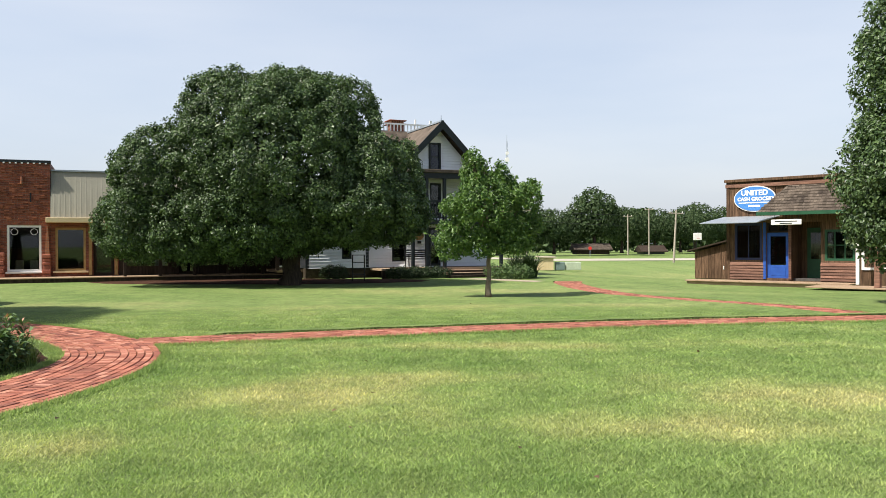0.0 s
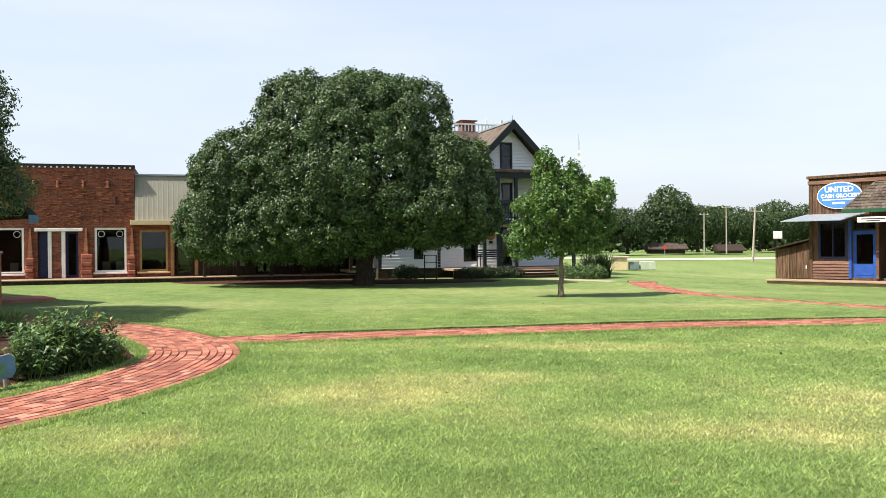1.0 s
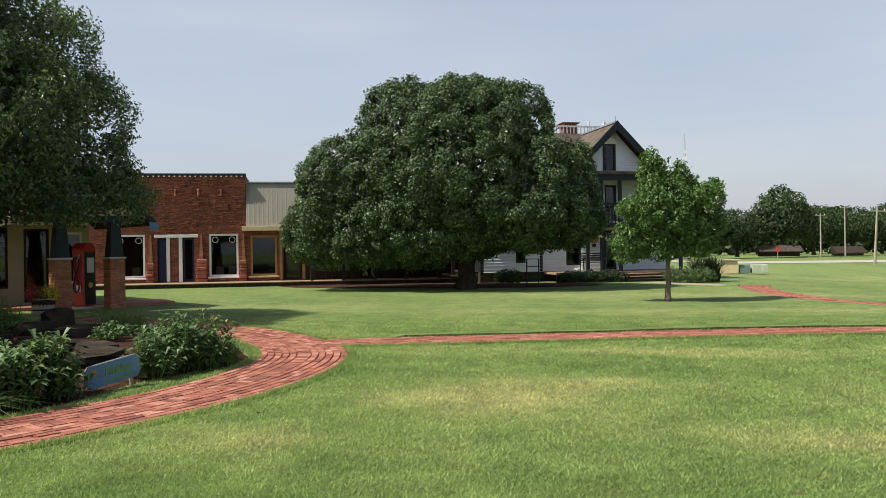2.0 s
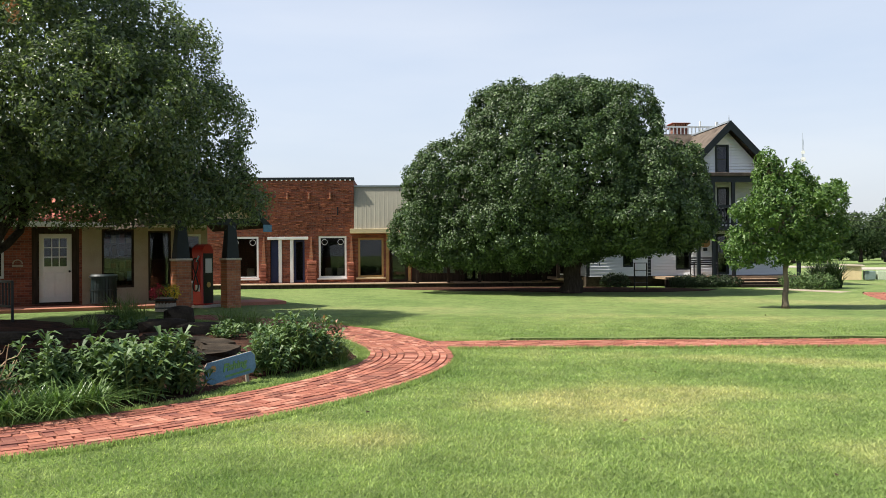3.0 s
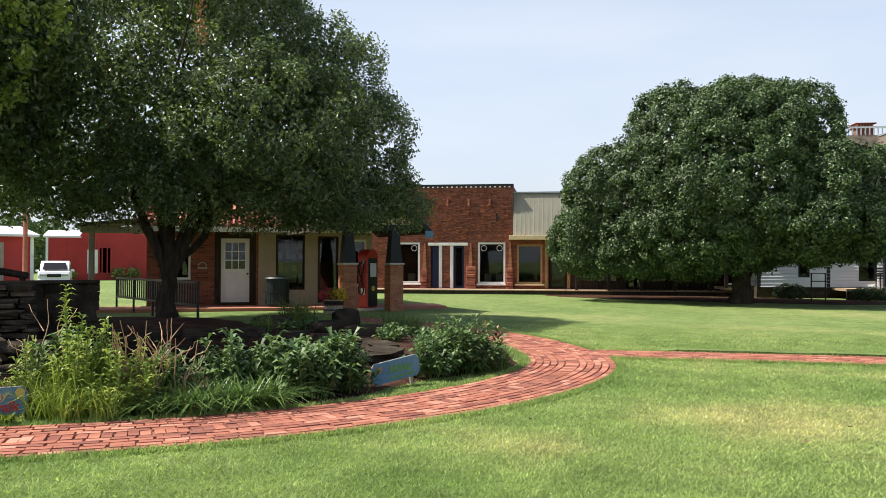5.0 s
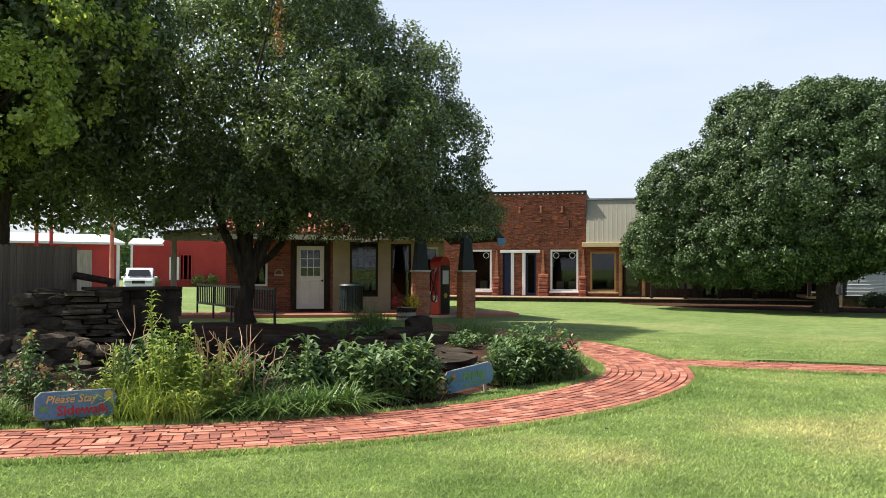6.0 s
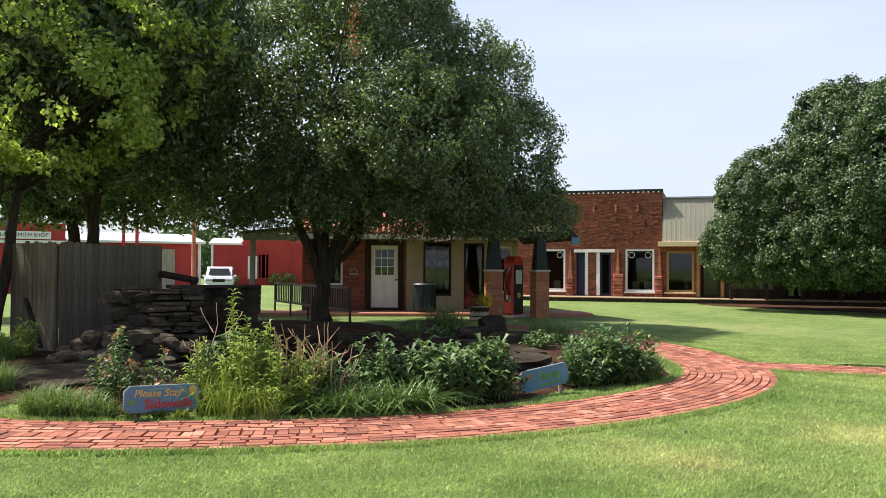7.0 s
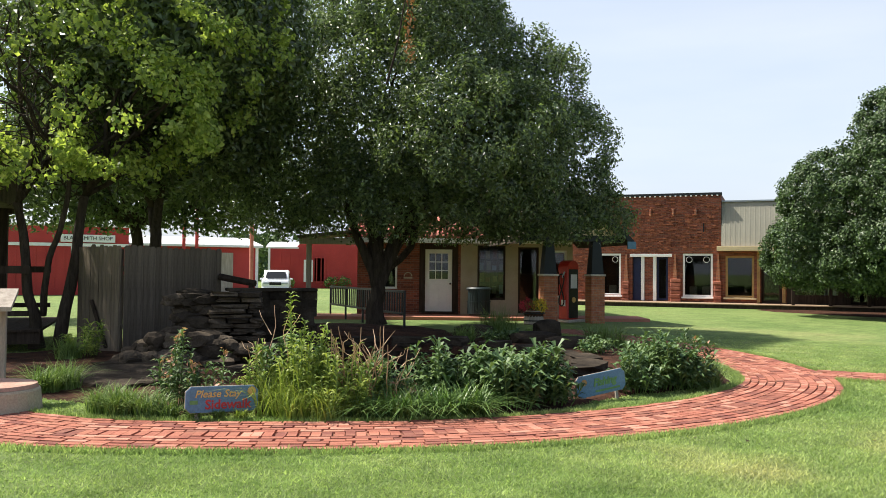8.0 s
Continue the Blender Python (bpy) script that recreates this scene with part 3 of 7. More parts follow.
DRY_SPOTS = [(-1.5, 8.6, 1.6, 0.8), (2.0, 6.9, 1.7, 0.7), (-0.4, 9.6, 1.4, 0.5), (-3.2, 6.2, 0.8, 0.7), (4.2, 8.2, 1.6, 0.8), (-4.0, 20.5, 5.0, 0.8), (3.0, 21.0, 5.0, 0.7), (7.5, 27.5, 5.0, 1.2), (-1.5, 27.5, 5.0, 1.6), (1.0, 12.6, 4.0, 0.6), (-9.5, 22.2, 3.0, 0.9), (9.0, 45.0, 9.0, 3.0), (14.0, 60.0, 16.0, 5.0)]


def dry_attribute(ob, x, y):
    """How sun-scorched the lawn is: a few broad spots, mowing streaks and fine patches."""
    x, y = np.asarray(x, float), np.asarray(y, float)
    d = 0.27 + 0.10 * np.sin(0.9 * x + 1.7 * np.sin(0.45 * y)) * np.sin(0.7 * y + 0.6 * x) + 0.07 * np.sin(2.9 * x + 1.3 * y + 2 * np.sin(1.1 * y)) * np.sin(2.3 * y - 1.9 * x) + 0.05 * np.sin(6.1 * x - 3.0 * y) * np.sin(5.2 * y + 2.2 * x)
    for cx, cy, rx, ry in DRY_SPOTS:
        d = d + (0.34 if cy < 14 else 0.22) * np.exp(-((x - cx) / rx) ** 2 - ((y - cy) / ry) ** 2)
    at = ob.data.attributes.new("dry", "FLOAT", "POINT")
    at.data.foreach_set("value", np.clip(d, 0, 1).astype(np.float32))


# ---- ground ----
def spread(near, step, far):
    inner = np.arange(near[0], near[1] + step / 2, step)
    out = [4, 10, 20, 40, 80, 160, 320, 640, 1300, far]
    return np.concatenate([[near[0] - o for o in out[::-1]], inner, [near[1] + o for o in out]])


def make_ground():
    xs, ys = spread((-26, 26), 0.25, 2600), spread((-2, 46), 0.25, 2600)
    gx, gy = np.meshgrid(xs, ys)
    verts = np.stack([gx, gy, ground_z(gx, gy)], -1).reshape(-1, 3)
    w = len(xs)
    i = (np.arange(len(ys) - 1)[:, None] * w + np.arange(w - 1)[None]).ravel()
    ob = mesh_from("ground", verts, np.stack([i, i + 1, i + w + 1, i + w], -1), LAWN)
    dry_attribute(ob, verts[:, 0], verts[:, 1])
    return tagged(ob, "broad mown lawn, green with straw-yellow dry patches", "lawn", kind="structure")


make_ground()


def curve_through(points, step=0.1):
    """Even steps along a smooth line through a few plan points."""
    p = np.array(points, float)
    p = np.concatenate([[2 * p[0] - p[1]], p, [2 * p[-1] - p[-2]]])
    out = []
    for a, b, c, d in zip(p, p[1:], p[2:], p[3:]):
        t = np.linspace(0, 1, 40, endpoint=False)[:, None]
        out.append(0.5 * (2 * b + (c - a) * t + (2 * a - 5 * b + 4 * c - d) * t ** 2 + (3 * b - a - 3 * c + d) * t ** 3))
    q = np.concatenate([*out, p[-2:-1]])
    s = np.concatenate([[0], np.cumsum(np.hypot(*np.diff(q, axis=0).T))])
    at = np.arange(0, s[-1], step)
    c = np.stack([np.interp(at, s, q[:, 0]), np.interp(at, s, q[:, 1])], -1)
    d = np.gradient(c, axis=0)
    d /= np.linalg.norm(d, axis=1, keepdims=True)
    return c, np.stack([-d[:, 1], d[:, 0]], -1), d, at


def strip(name, points, width, z, mat, label):
    c, n, d, s = curve_through(points, 0.3)
    l, r = c + n * width / 2, c - n * width / 2
    verts = np.concatenate([np.column_stack([e, ground_z(e[:, 0], e[:, 1]) + zz]) for e, zz in ((l, z), (r, z), (l, -0.1), (r, -0.1))])
    k = len(c)
    i = np.arange(k - 1)
    faces = np.concatenate([np.stack([i, i + k, i + k + 1, i + 1], -1), np.stack([i + 2 * k, i, i + 1, i + 2 * k + 1], -1), np.stack([i + k, i + 3 * k, i + 3 * k + 1, i + k + 1], -1)])
    return tagged(mesh_from(name, verts, faces, mat), label, "path", kind="structure")


LOOP = [(-14.5, 2.0), (-11.4, 2.1), (-8.9, 2.7), (-7.6, 3.45), (-5.95, 5.2), (-5.02, 6.8), (-4.5, 8.5), (-4.4, 10.2), (-4.75, 11.8), (-5.7, 13.3), (-7.4, 15.0), (-10.0, 16.6), (-13.5, 17.9)]
CROSS = [(-4.95, 13.15), (-3.4, 13.68), (-1.85, 14.14), (2.4, 15.45), (5.9, 16.2), (8.2, 16.55), (12, 17.1), (20, 18.0), (40, 19.4)]
BRANCH = [(9.0, 17.2), (7.95, 20.3), (6.5, 22.5), (5.35, 25.0), (4.85, 28.5), (4.85, 32.0), (5.2, 34.0)]
loop_path = strip("path_1", LOOP, 1.36, 0.006, JOINT, "curving red brick garden path on sandy joints")
cross_path = strip("path_2", CROSS, 1.12, 0.010, JOINT, "straight red brick path crossing the lawn")
branch_path = strip("path_3", BRANCH, 1.12, 0.008, JOINT, "red brick path branching towards the house")
strip("path_4", [(4.6, 33.6), (3.4, 34.9), (2.0, 36.6), (1.2, 37.4)], 0.9, 0.012, JOINT_PALE, "pale concrete path leading to the house steps")


# ---- far ground ----
road_x = np.concatenate([[-160], np.arange(4.5, 12.6, 0.25), [240]])
road_v = [(x, y, float(ground_z(x, y)) + 0.03) for y in (86, 98) for x in road_x]
road_f = [(i, i + 1, i + 1 + len(road_x), i + len(road_x)) for i in range(len(road_x) - 1)]
tagged(mesh_from("road", road_v, road_f, ASPHALT), "pale sun-bleached road beyond the lawn", "road", kind="structure")


# ---- storefronts ----
def lift(z, k):
    return 1.55 + (z - 1.55) * k


STORE = pose(-17.65, 37.0, 0, 0, 0, 22)


def storefront_brick():
    t = thing("brick_storefront", STORE, "red brick shop front with white-framed windows and a flat parapet", "shop building")
    holes = [(-1.74, -0.37, 0.46, 2.52), (-4.13, -2.43, 0.24, 2.36), (-6.10, -4.68, 0.49, 2.53), (-9.0, -7.2, 0.49, 2.53)]
    part("wall", wall(-13.5, 0, 0, 5.35, 0, 0.3, holes), BRICK, t)
    part("side_wall", boxes((-0.3, 0, 0.3, 9, 0, 5.35)), BRICK, t)
    part("side_wall", boxes((-13.5, -13.2, 0.3, 9, 0, 5.35)), BRICK, t)
    part("back_wall", boxes((-13.2, -0.3, 8.7, 9, 0, 5.35)), BRICK, t)
    part("roof", boxes((-13.2, -0.3, 0.3, 8.7, 4.6, 4.75)), TIN, t)
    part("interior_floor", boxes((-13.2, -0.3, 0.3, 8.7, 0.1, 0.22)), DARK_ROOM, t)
    part("dark_backdrop", boxes((-13.1, -0.4, 4.0, 4.1, 0.22, 4.6)), DARK_ROOM, t)
    # parapet cap with a row of small dentils
    part("parapet_cap", boxes((-13.5, 0.03, -0.05, 0.34, 5.30, 5.43), bevel=0.01), TRIM_DARK, t, "dark metal parapet cap")
    bm = bmesh.new()
    x = -13.4
    while x < -0.05:
        box(bm, x, x + 0.075, -0.075, -0.052, 5.255, 5.315)
        x += 0.24
    tagged(part("bulb_string", bm, WHITE, t), kind="stuff")
    for x in (-7.4, -6.35, -5.3, -4.25, -3.25, -2.19, -1.14):
        part("roof_spout", boxes((x - 0.045, x + 0.045, -0.17, 0.0, 4.34, 4.66), bevel=0.015), BRICK_LIGHT, t)
    # rough courses: many bricks stand a little proud of the face
    rng = np.random.default_rng(6)
    bm = bmesh.new()
    for row in range(67):
        x = -13.4 + 0.11 * (row % 2)
        while x < -0.25:
            z = row * 0.075 + 0.22
            if rng.random() < 0.42 and z < 5.15 and not any(h[0] - 0.25 < x + 0.1 < h[1] + 0.25 and h[2] - 0.1 < z < h[3] + 0.2 for h in holes):
                box(bm, x, x + 0.205, -rng.uniform(0.010, 0.055), 0.0, z, z + 0.062)
            x += 0.22
    tagged(part("proud_bricks", bm, BRICK_ROUGH, t), kind="stuff")
    part("wall_tie", boxes((-0.82, -0.76, -0.03, 0, 3.55, 4.0)), BLACK_METAL, t)
    # doorway recess
    part("lintel", boxes((-4.24, -2.24, -0.06, 0.12, 2.36, 2.50), bevel=0.01), WHITE, t)
    part("recess_back", boxes((-4.13, -2.43, 1.1, 1.2, 0.24, 2.36)), DARK_ROOM, t)
    part("recess_pier", boxes((-3.54, -3.14, 0.05, 0.3, 0.24, 2.36)), BRICK, t)
    for x in (-3.71, -3.14):
        part("door_post", boxes((x, x + 0.16, 0.0, 0.14, 0.24, 2.36), bevel=0.008), WHITE, t)
    d = part("door", boxes((-4.10, -3.72, 0.18, 0.24, 0.26, 2.34)), NAVY, t, "dark blue painted door")
    part("door_panel", boxes((-4.04, -3.78, 0.165, 0.18, 0.9, 2.2)), NAVY, d)
    d = part("door", frame_bars(-2.97, -2.45, 0.26, 2.34, 0.18, 0.24, 0.09), NAVY, t)
    pane("pane", d, -2.88, -2.54, 0.35, 2.25, 0.21)
    # windows
    for x0, x1 in ((-1.74, -0.37), (-6.10, -4.68), (-9.0, -7.2)):
        w = window(t, x0, x1, 0.46, 2.52, 0.02, WHITE, 0.095, label="white-framed shop window with scrolled corners")
        for s, xc in ((1, x0 + 0.12), (-1, x1 - 0.12)):
            ring = bmesh.new()
            for i in range(10):
                a0, a1 = i * math.tau / 10, (i + 1) * math.tau / 10
                c = Vector((xc + s * 0.17, 0.04, 2.40 - 0.17))
                tube(ring, c + Vector((math.cos(a0), 0, math.sin(a0))) * 0.14, c + Vector((math.cos(a1), 0, math.sin(a1))) * 0.14, 0.013, n=5)
            part("corner_scroll", ring, WHITE, w)
        part("sill", boxes((x0 - 0.06, x1 + 0.06, -0.10, 0.02, 0.38, 0.46), bevel=0.01), WHITE, w)
    # rough pilasters: blocks below, a battered brick buttress above
    rng = np.random.default_rng(4)
    for x0, x1 in ((-2.30, -1.82), (-0.33, 0.0), (-4.62, -4.28)):
        z = 0.20
        while z < 1.15:
            h = rng.uniform(0.12, 0.2)
            a = rng.uniform(-0.03, 0.03)
            part("rough_stone", boxes((x0 + a, x1 + a if x1 < 0 else 0.02, -0.22 + a, 0.0, z, z + h - 0.015), bevel=0.025), RED_STONE, t)
            z += h
        # Lighter brick colour puts the sunlit look into this sloping strip.
        part("buttress", prism([(x0 + 0.10, 1.15), (x0 + 0.30, 1.15), (x0 + 0.24, 2.5), (x0 + 0.18, 2.5)], -0.14, 0.0), BRICK_LIGHT, t)
    # something pale behind the glass
    for x in (-1.5, -5.4, -0.9):
        part("window_display", boxes((x, x + 0.35, 0.7, 1.0, 0.22, 0.95), bevel=0.03), BEIGE, t)


def storefront_tan():
    t = thing("tan_storefront", STORE, "shop front with a tan ribbed metal parapet over ochre-framed windows", "shop building")
    holes = [(0.20, 1.46, 0.46, 2.42), (1.77, 2.65, 0.24, 2.35), (3.03, 5.1, 0.56, 2.20), (5.5, 6.4, 0.24, 2.3), (6.7, 8.6, 0.56, 2.2)]
    part("wall", wall(0.004, 2.85, 0, 2.64, 0, 0.25, holes), BRICK, t)
    # Brown-black wall colour carries the deep shade below the porch and tree.
    part("wall", wall(2.85, 10.8, 0, 2.64, 0, 0.25, holes), DARK_WOOD, t, "shop wall coloured dark in place of deep porch shade")
    part("side_wall", boxes((10.5, 10.8, 0.25, 9, 0, 4.6)), BRICK, t)
    part("back_wall", boxes((0.004, 10.5, 8.7, 9, 0, 4.6)), BRICK, t)
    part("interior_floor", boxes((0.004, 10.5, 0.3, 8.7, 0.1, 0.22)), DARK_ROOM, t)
    part("dark_backdrop", boxes((0.1, 10.4, 4.0, 4.1, 0.22, 4.4)), DARK_ROOM, t)
    part("roof", boxes((0.004, 10.5, 0.6, 8.7, 4.4, 4.55)), TIN, t)
    # sloping parapet of upright ribbed sheet
    p = part("parapet", prism_x([(-0.30, 2.86), (0.28, 4.98), (0.50, 4.98), (0.50, 2.86)], 0.02, 10.8), TAN_METAL, t)
    bm = bmesh.new()
    x = 0.12
    while x < 10.7:
        verts = [bm.verts.new(c) for c in ((x, -0.30, 2.87), (x + 0.05, -0.305, 2.87), (x + 0.10, -0.30, 2.87), (x, 0.28, 4.97), (x + 0.05, 0.275, 4.97), (x + 0.10, 0.28, 4.97))]
        bm.faces.new((verts[0], verts[1], verts[4], verts[3]))
        bm.faces.new((verts[1], verts[2], verts[5], verts[4]))
        x += 0.22
    tagged(part("metal_rib", bm, TAN_METAL, p), kind="stuff")
    part("parapet_cap", boxes((0.02, 10.8, 0.20, 0.55, 4.98, 5.05)), TIN, t)
    part("soffit_board", boxes((-0.16, 10.8, -0.55, 0.0, 2.64, 2.86), bevel=0.01), CREAM, t)
    window(t, 0.20, 1.46, 0.46, 2.42, 0.02, OAK_TRIM, 0.10, label="shop window in an ochre wooden frame")
    part("sill", boxes((0.1, 1.56, -0.12, 0.02, 0.38, 0.46), bevel=0.01), CREAM, t)
    for x in (1.58, 2.67):
        part("door_post", boxes((x, x + 0.14, -0.06, 0.10, 0.24, 2.64), bevel=0.01), OAK_TRIM, t)
    d = part("door", frame_bars(1.80, 2.62, 0.26, 2.33, 0.15, 0.21, 0.10), DARK_WOOD, t)
    pane("pane", d, 1.90, 2.52, 0.36, 2.23, 0.18)
    window(t, 3.03, 5.1, 0.56, 2.20, 0.02, DARK_WOOD, 0.08, bars=1)
    part("pale_goods", boxes((4.45, 5.0, 0.35, 0.8, 0.22, 1.5), bevel=0.05), WHITE, t)
    window(t, 6.7, 8.6, 0.56, 2.20, 0.02, DARK_WOOD, 0.08, bars=1)
    d = part("door", frame_bars(5.52, 6.38, 0.26, 2.28, 0.15, 0.21, 0.10), DARK_WOOD, t)
    pane("pane", d, 5.62, 6.28, 0.36, 2.18, 0.18)


def prism_x(points, x0, x1):
    """Extrudes an outline in y and z from x0 to x1."""
    bm = bmesh.new()
    a = [bm.verts.new((x0, y, z)) for y, z in points]
    b = [bm.verts.new((x1, y, z)) for y, z in points]
    bm.faces.new(a)
    bm.faces.new(b[::-1])
    for i in range(len(a)):
        j = (i + 1) % len(a)
        bm.faces.new((a[j], a[i], b[i], b[j]))
    bmesh.ops.recalc_face_normals(bm, faces=bm.faces)
    return bm


def boardwalk():
    t = thing("boardwalk", STORE, "low plank boardwalk along the shop fronts", "boardwalk", kind="structure")
    part("edge_beam", boxes((-13.4, 10.8, -1.62, -1.5, 0.0, 0.17), bevel=0.01), DARK_WOOD, t)
    for x in np.arange(-13.4, 10.5, 1.6):
        part("plank", boxes((x, x + 1.585, -1.66, -0.006, 0.17, 0.215), bevel=0.006), PLANK, t)
    for x in (3.1, 4.6, 6.1, 7.6, 9.2, 10.6):
        part("porch_post", boxes((x - 0.07, x + 0.07, -1.5, -1.36, 0.215, 2.50), bevel=0.01), DARK_WOOD, t)
    part("porch_roof", boxes((2.9, 10.9, -2.7, -0.57, 2.46, 2.60)), DARK_WOOD, t)


storefront_brick()
storefront_tan()
boardwalk()


# ---- filling station ----
GAS = pose(-19.55, 20.04, 0, 0, 0, 44.3)


def filling_station():
    t = thing("filling_station", GAS, "small brick filling station with red tiled roof and white door", "station building")
    holes = [(-0.80, 0.52, 0.16, 2.50), (1.17, 2.12, 0.60, 2.45), (2.55, 3.25, 0.16, 2.40), (-2.30, -1.55, 0.95, 2.3)  , (3.5, 4.2, 0.7, 2.3)]
    part("wall", wall(-2.9, 0.60, 0, 2.75, 0, 0.25, holes), BRICK, t)
    part("wall", wall(0.60, 4.4, 0, 2.75, 0, 0.25, holes), BEIGE, t, "beige plastered wall")
    part("side_wall", boxes((-2.9, -2.65, 0.25, 6, 0, 2.75)), BRICK, t)
    part("side_wall", boxes((4.15, 4.4, 0.25, 6, 0, 2.75)), BRICK, t)
    part("back_wall", boxes((-2.65, 4.15, 5.75, 6, 0, 2.75)), BRICK, t)
    part("interior_floor", boxes((-2.65, 4.15, 0.25, 5.75, 0.05, 0.15)), DARK_ROOM, t)
    part("dark_backdrop", boxes((-2.6, 4.1, 2.5, 2.6, 0.15, 2.7)), DARK_ROOM, t)
    part("slab", boxes((-5.2, 6.6, -1.7, -0.004, 0, 0.10)), PAVER_FAR, t, "red brick paved apron")
    # red tiled roof with rounded tile ends along the eave
    part("roof", prism_x([(-0.42, 2.62), (-0.42, 2.70), (3.0, 3.6), (6.7, 2.7), (6.7, 2.62)], -3.3, 4.3), RED_TILE, t)
    x = -3.2
    while x < 4.25:
        part("roof_tile", tubes(((x, -0.46, 2.72), (x, 3.0, 3.63), 0.075), n=8), RED_TILE, t, smooth=True)
        x += 0.19
    part("eave_board", boxes((-3.3, 4.3, -0.47, -0.422, 2.50, 2.66), bevel=0.01), WHITE, t)
    # white half-glazed door
    f = part("door_frame", frame_bars(-0.80, 0.52, 0.0, 2.50, 0.0, 0.14, 0.20), DARK_WOOD, t)
    d = part("door", wall(-0.60, 0.31, 0.17, 2.30, 0.05, 0.10, [(-0.46, 0.17, 1.30, 2.16)]), WHITE, t, "white wooden door with nine panes")
    for i in (1, 2):
        x = -0.46 + 0.21 * i
        z = 1.30 + 0.287 * i
        part("glazing_bar", boxes((x - 0.014, x + 0.014, 0.055, 0.09, 1.30, 2.16)), WHITE, d)
        part("glazing_bar", boxes((-0.46, 0.17, 0.052, 0.093, z - 0.014, z + 0.014)), WHITE, d)
    pane("pane", d, -0.46, 0.17, 1.30, 2.16, 0.072)
    for x in (-0.46, -0.12):
        part("door_panel", boxes((x, x + 0.29, 0.036, 0.05, 0.34, 1.12), bevel=0.012), WHITE, d)
    bm = bmesh.new()
    bmesh.ops.create_uvsphere(bm, u_segments=10, v_segments=8, radius=0.035, matrix=Matrix.Translation((0.25, 0.01, 1.14)))
    part("door_knob", bm, BLACK_METAL, d, smooth=True)
    # display window with pictures, dark doorway
    window(t, 1.17, 2.12, 0.60, 2.45, 0.03, DARK_WOOD, 0.07)
    part("shelf_back", boxes((1.12, 2.17, 0.46, 0.50, 0.55, 2.5)), BARN_WOOD, t)
    for row in range(4):
        z = 0.78 + 0.40 * row
        part("shelf", boxes((1.15, 2.14, 0.22, 0.46, z, z + 0.03)), BARN_WOOD, t)
        for i in range(4):
            x, h = 1.24 + 0.22 * i + 0.03 * ((row + i) % 2), 0.16 + 0.05 * ((row * 3 + i) % 4)
            part("framed_picture", boxes((x, x + 0.15, 0.28, 0.31, z + 0.03, z + 0.03 + h), bevel=0.008), (BEIGE, OAK_TRIM, TIN, RED_STONE)[(row + 2 * i) % 4], t)
    d = part("doorway", frame_bars(2.55, 3.25, 0.12, 2.40, 0.02, 0.14, 0.07), DARK_WOOD, t)
    pane("pane", d, 2.62, 3.18, 0.2, 2.33, 0.08)
    window(t, -2.30, -1.55, 0.95, 2.3, 0.03, WHITE, 0.07)
    window(t, 3.5, 4.2, 0.7, 2.3, 0.03, WHITE, 0.07)
    # wall lantern ring
    bm = bmesh.new()
    for i in range(8):
        a0, a1 = math.pi * i / 8, math.pi * (i + 1) / 8
        tube(bm, (-1.18 + 0.13 * math.cos(a0), -0.04, 1.38 + 0.13 * math.sin(a0)), (-1.18 + 0.13 * math.cos(a1), -0.04, 1.38 + 0.13 * math.sin(a1)), 0.018, n=6)
    box(bm, -1.33, -1.03, -0.06, 0.0, 1.30, 1.36)
    part("wall_horseshoe", bm, BEIGE, t)
    # side carport at the end of the station
    part("porch_post", boxes((-4.52, -4.36, -0.75, -0.59, 0.1, 2.42), bevel=0.015), GREY_WOOD, t)
    part("porch_beam", boxes((-4.75, -2.9, -0.85, -0.5, 2.42, 2.62), bevel=0.015), GREY_WOOD, t)
    part("porch_roof", slab([(-4.8, -1.0, 2.70), (-2.9, -1.0, 2.9), (-2.9, 1.5, 2.9), (-4.8, 1.5, 2.70)], 0.08), SHINGLE, t)


def canopy():
    t = thing("pump_canopy", pose(-14.85, 20.85, 0, 0, 0, 58) @ Matrix.Diagonal((0.94, 0.94, 1, 1)), "gabled canopy on brick piers with tapered dark columns over the pump", "canopy")
    half = 0.82
    for x in (-half, half):
        p = part("pier", boxes((x - 0.24, x + 0.24, -0.24, 0.24, 0, 1.45), bevel=0.012), BRICK_LIGHT, t)
        part("pier_cap", boxes((x - 0.27, x + 0.27, -0.27, 0.27, 1.45, 1.51), bevel=0.012), CONCRETE, p)
        bm = bmesh.new()
        bmesh.ops.create_cone(bm, cap_ends=True, segments=4, radius1=0.30, radius2=0.19, depth=1.0, matrix=Matrix.Translation((x, 0, 2.01)) @ Matrix.Rotation(radians(45), 4, "Z"))
        part("tapered_column", bm, TRIM_DARK, t)
    part("beam", boxes((-1.75, 1.75, -0.16, 0.16, 2.51, 2.70), bevel=0.01), TRIM_DARK, t)
    part("gable", prism([(-1.6, 2.70), (1.6, 2.70), (0, 4.05)], -0.05, 0.05), CREAM, t, "cream gable end")
    for s in (-1, 1):
        part("roof_slope", slab([(s * 1.95, -0.45, 2.52), (0, -0.45, 4.22), (0, 4.0, 4.22), (s * 1.95, 4.0, 2.52)], 0.10), SHINGLE, t)
        part("barge_board", prism([(s * 1.98, 2.34), (s * 1.98, 2.55), (0, 4.26), (0, 4.04)], -0.50, -0.452), TRIM_DARK, t)
    part("hanging_sign", boxes((1.72, 2.02, -0.54, -0.50, 2.30, 2.52)), SIGN_BLUE, t)


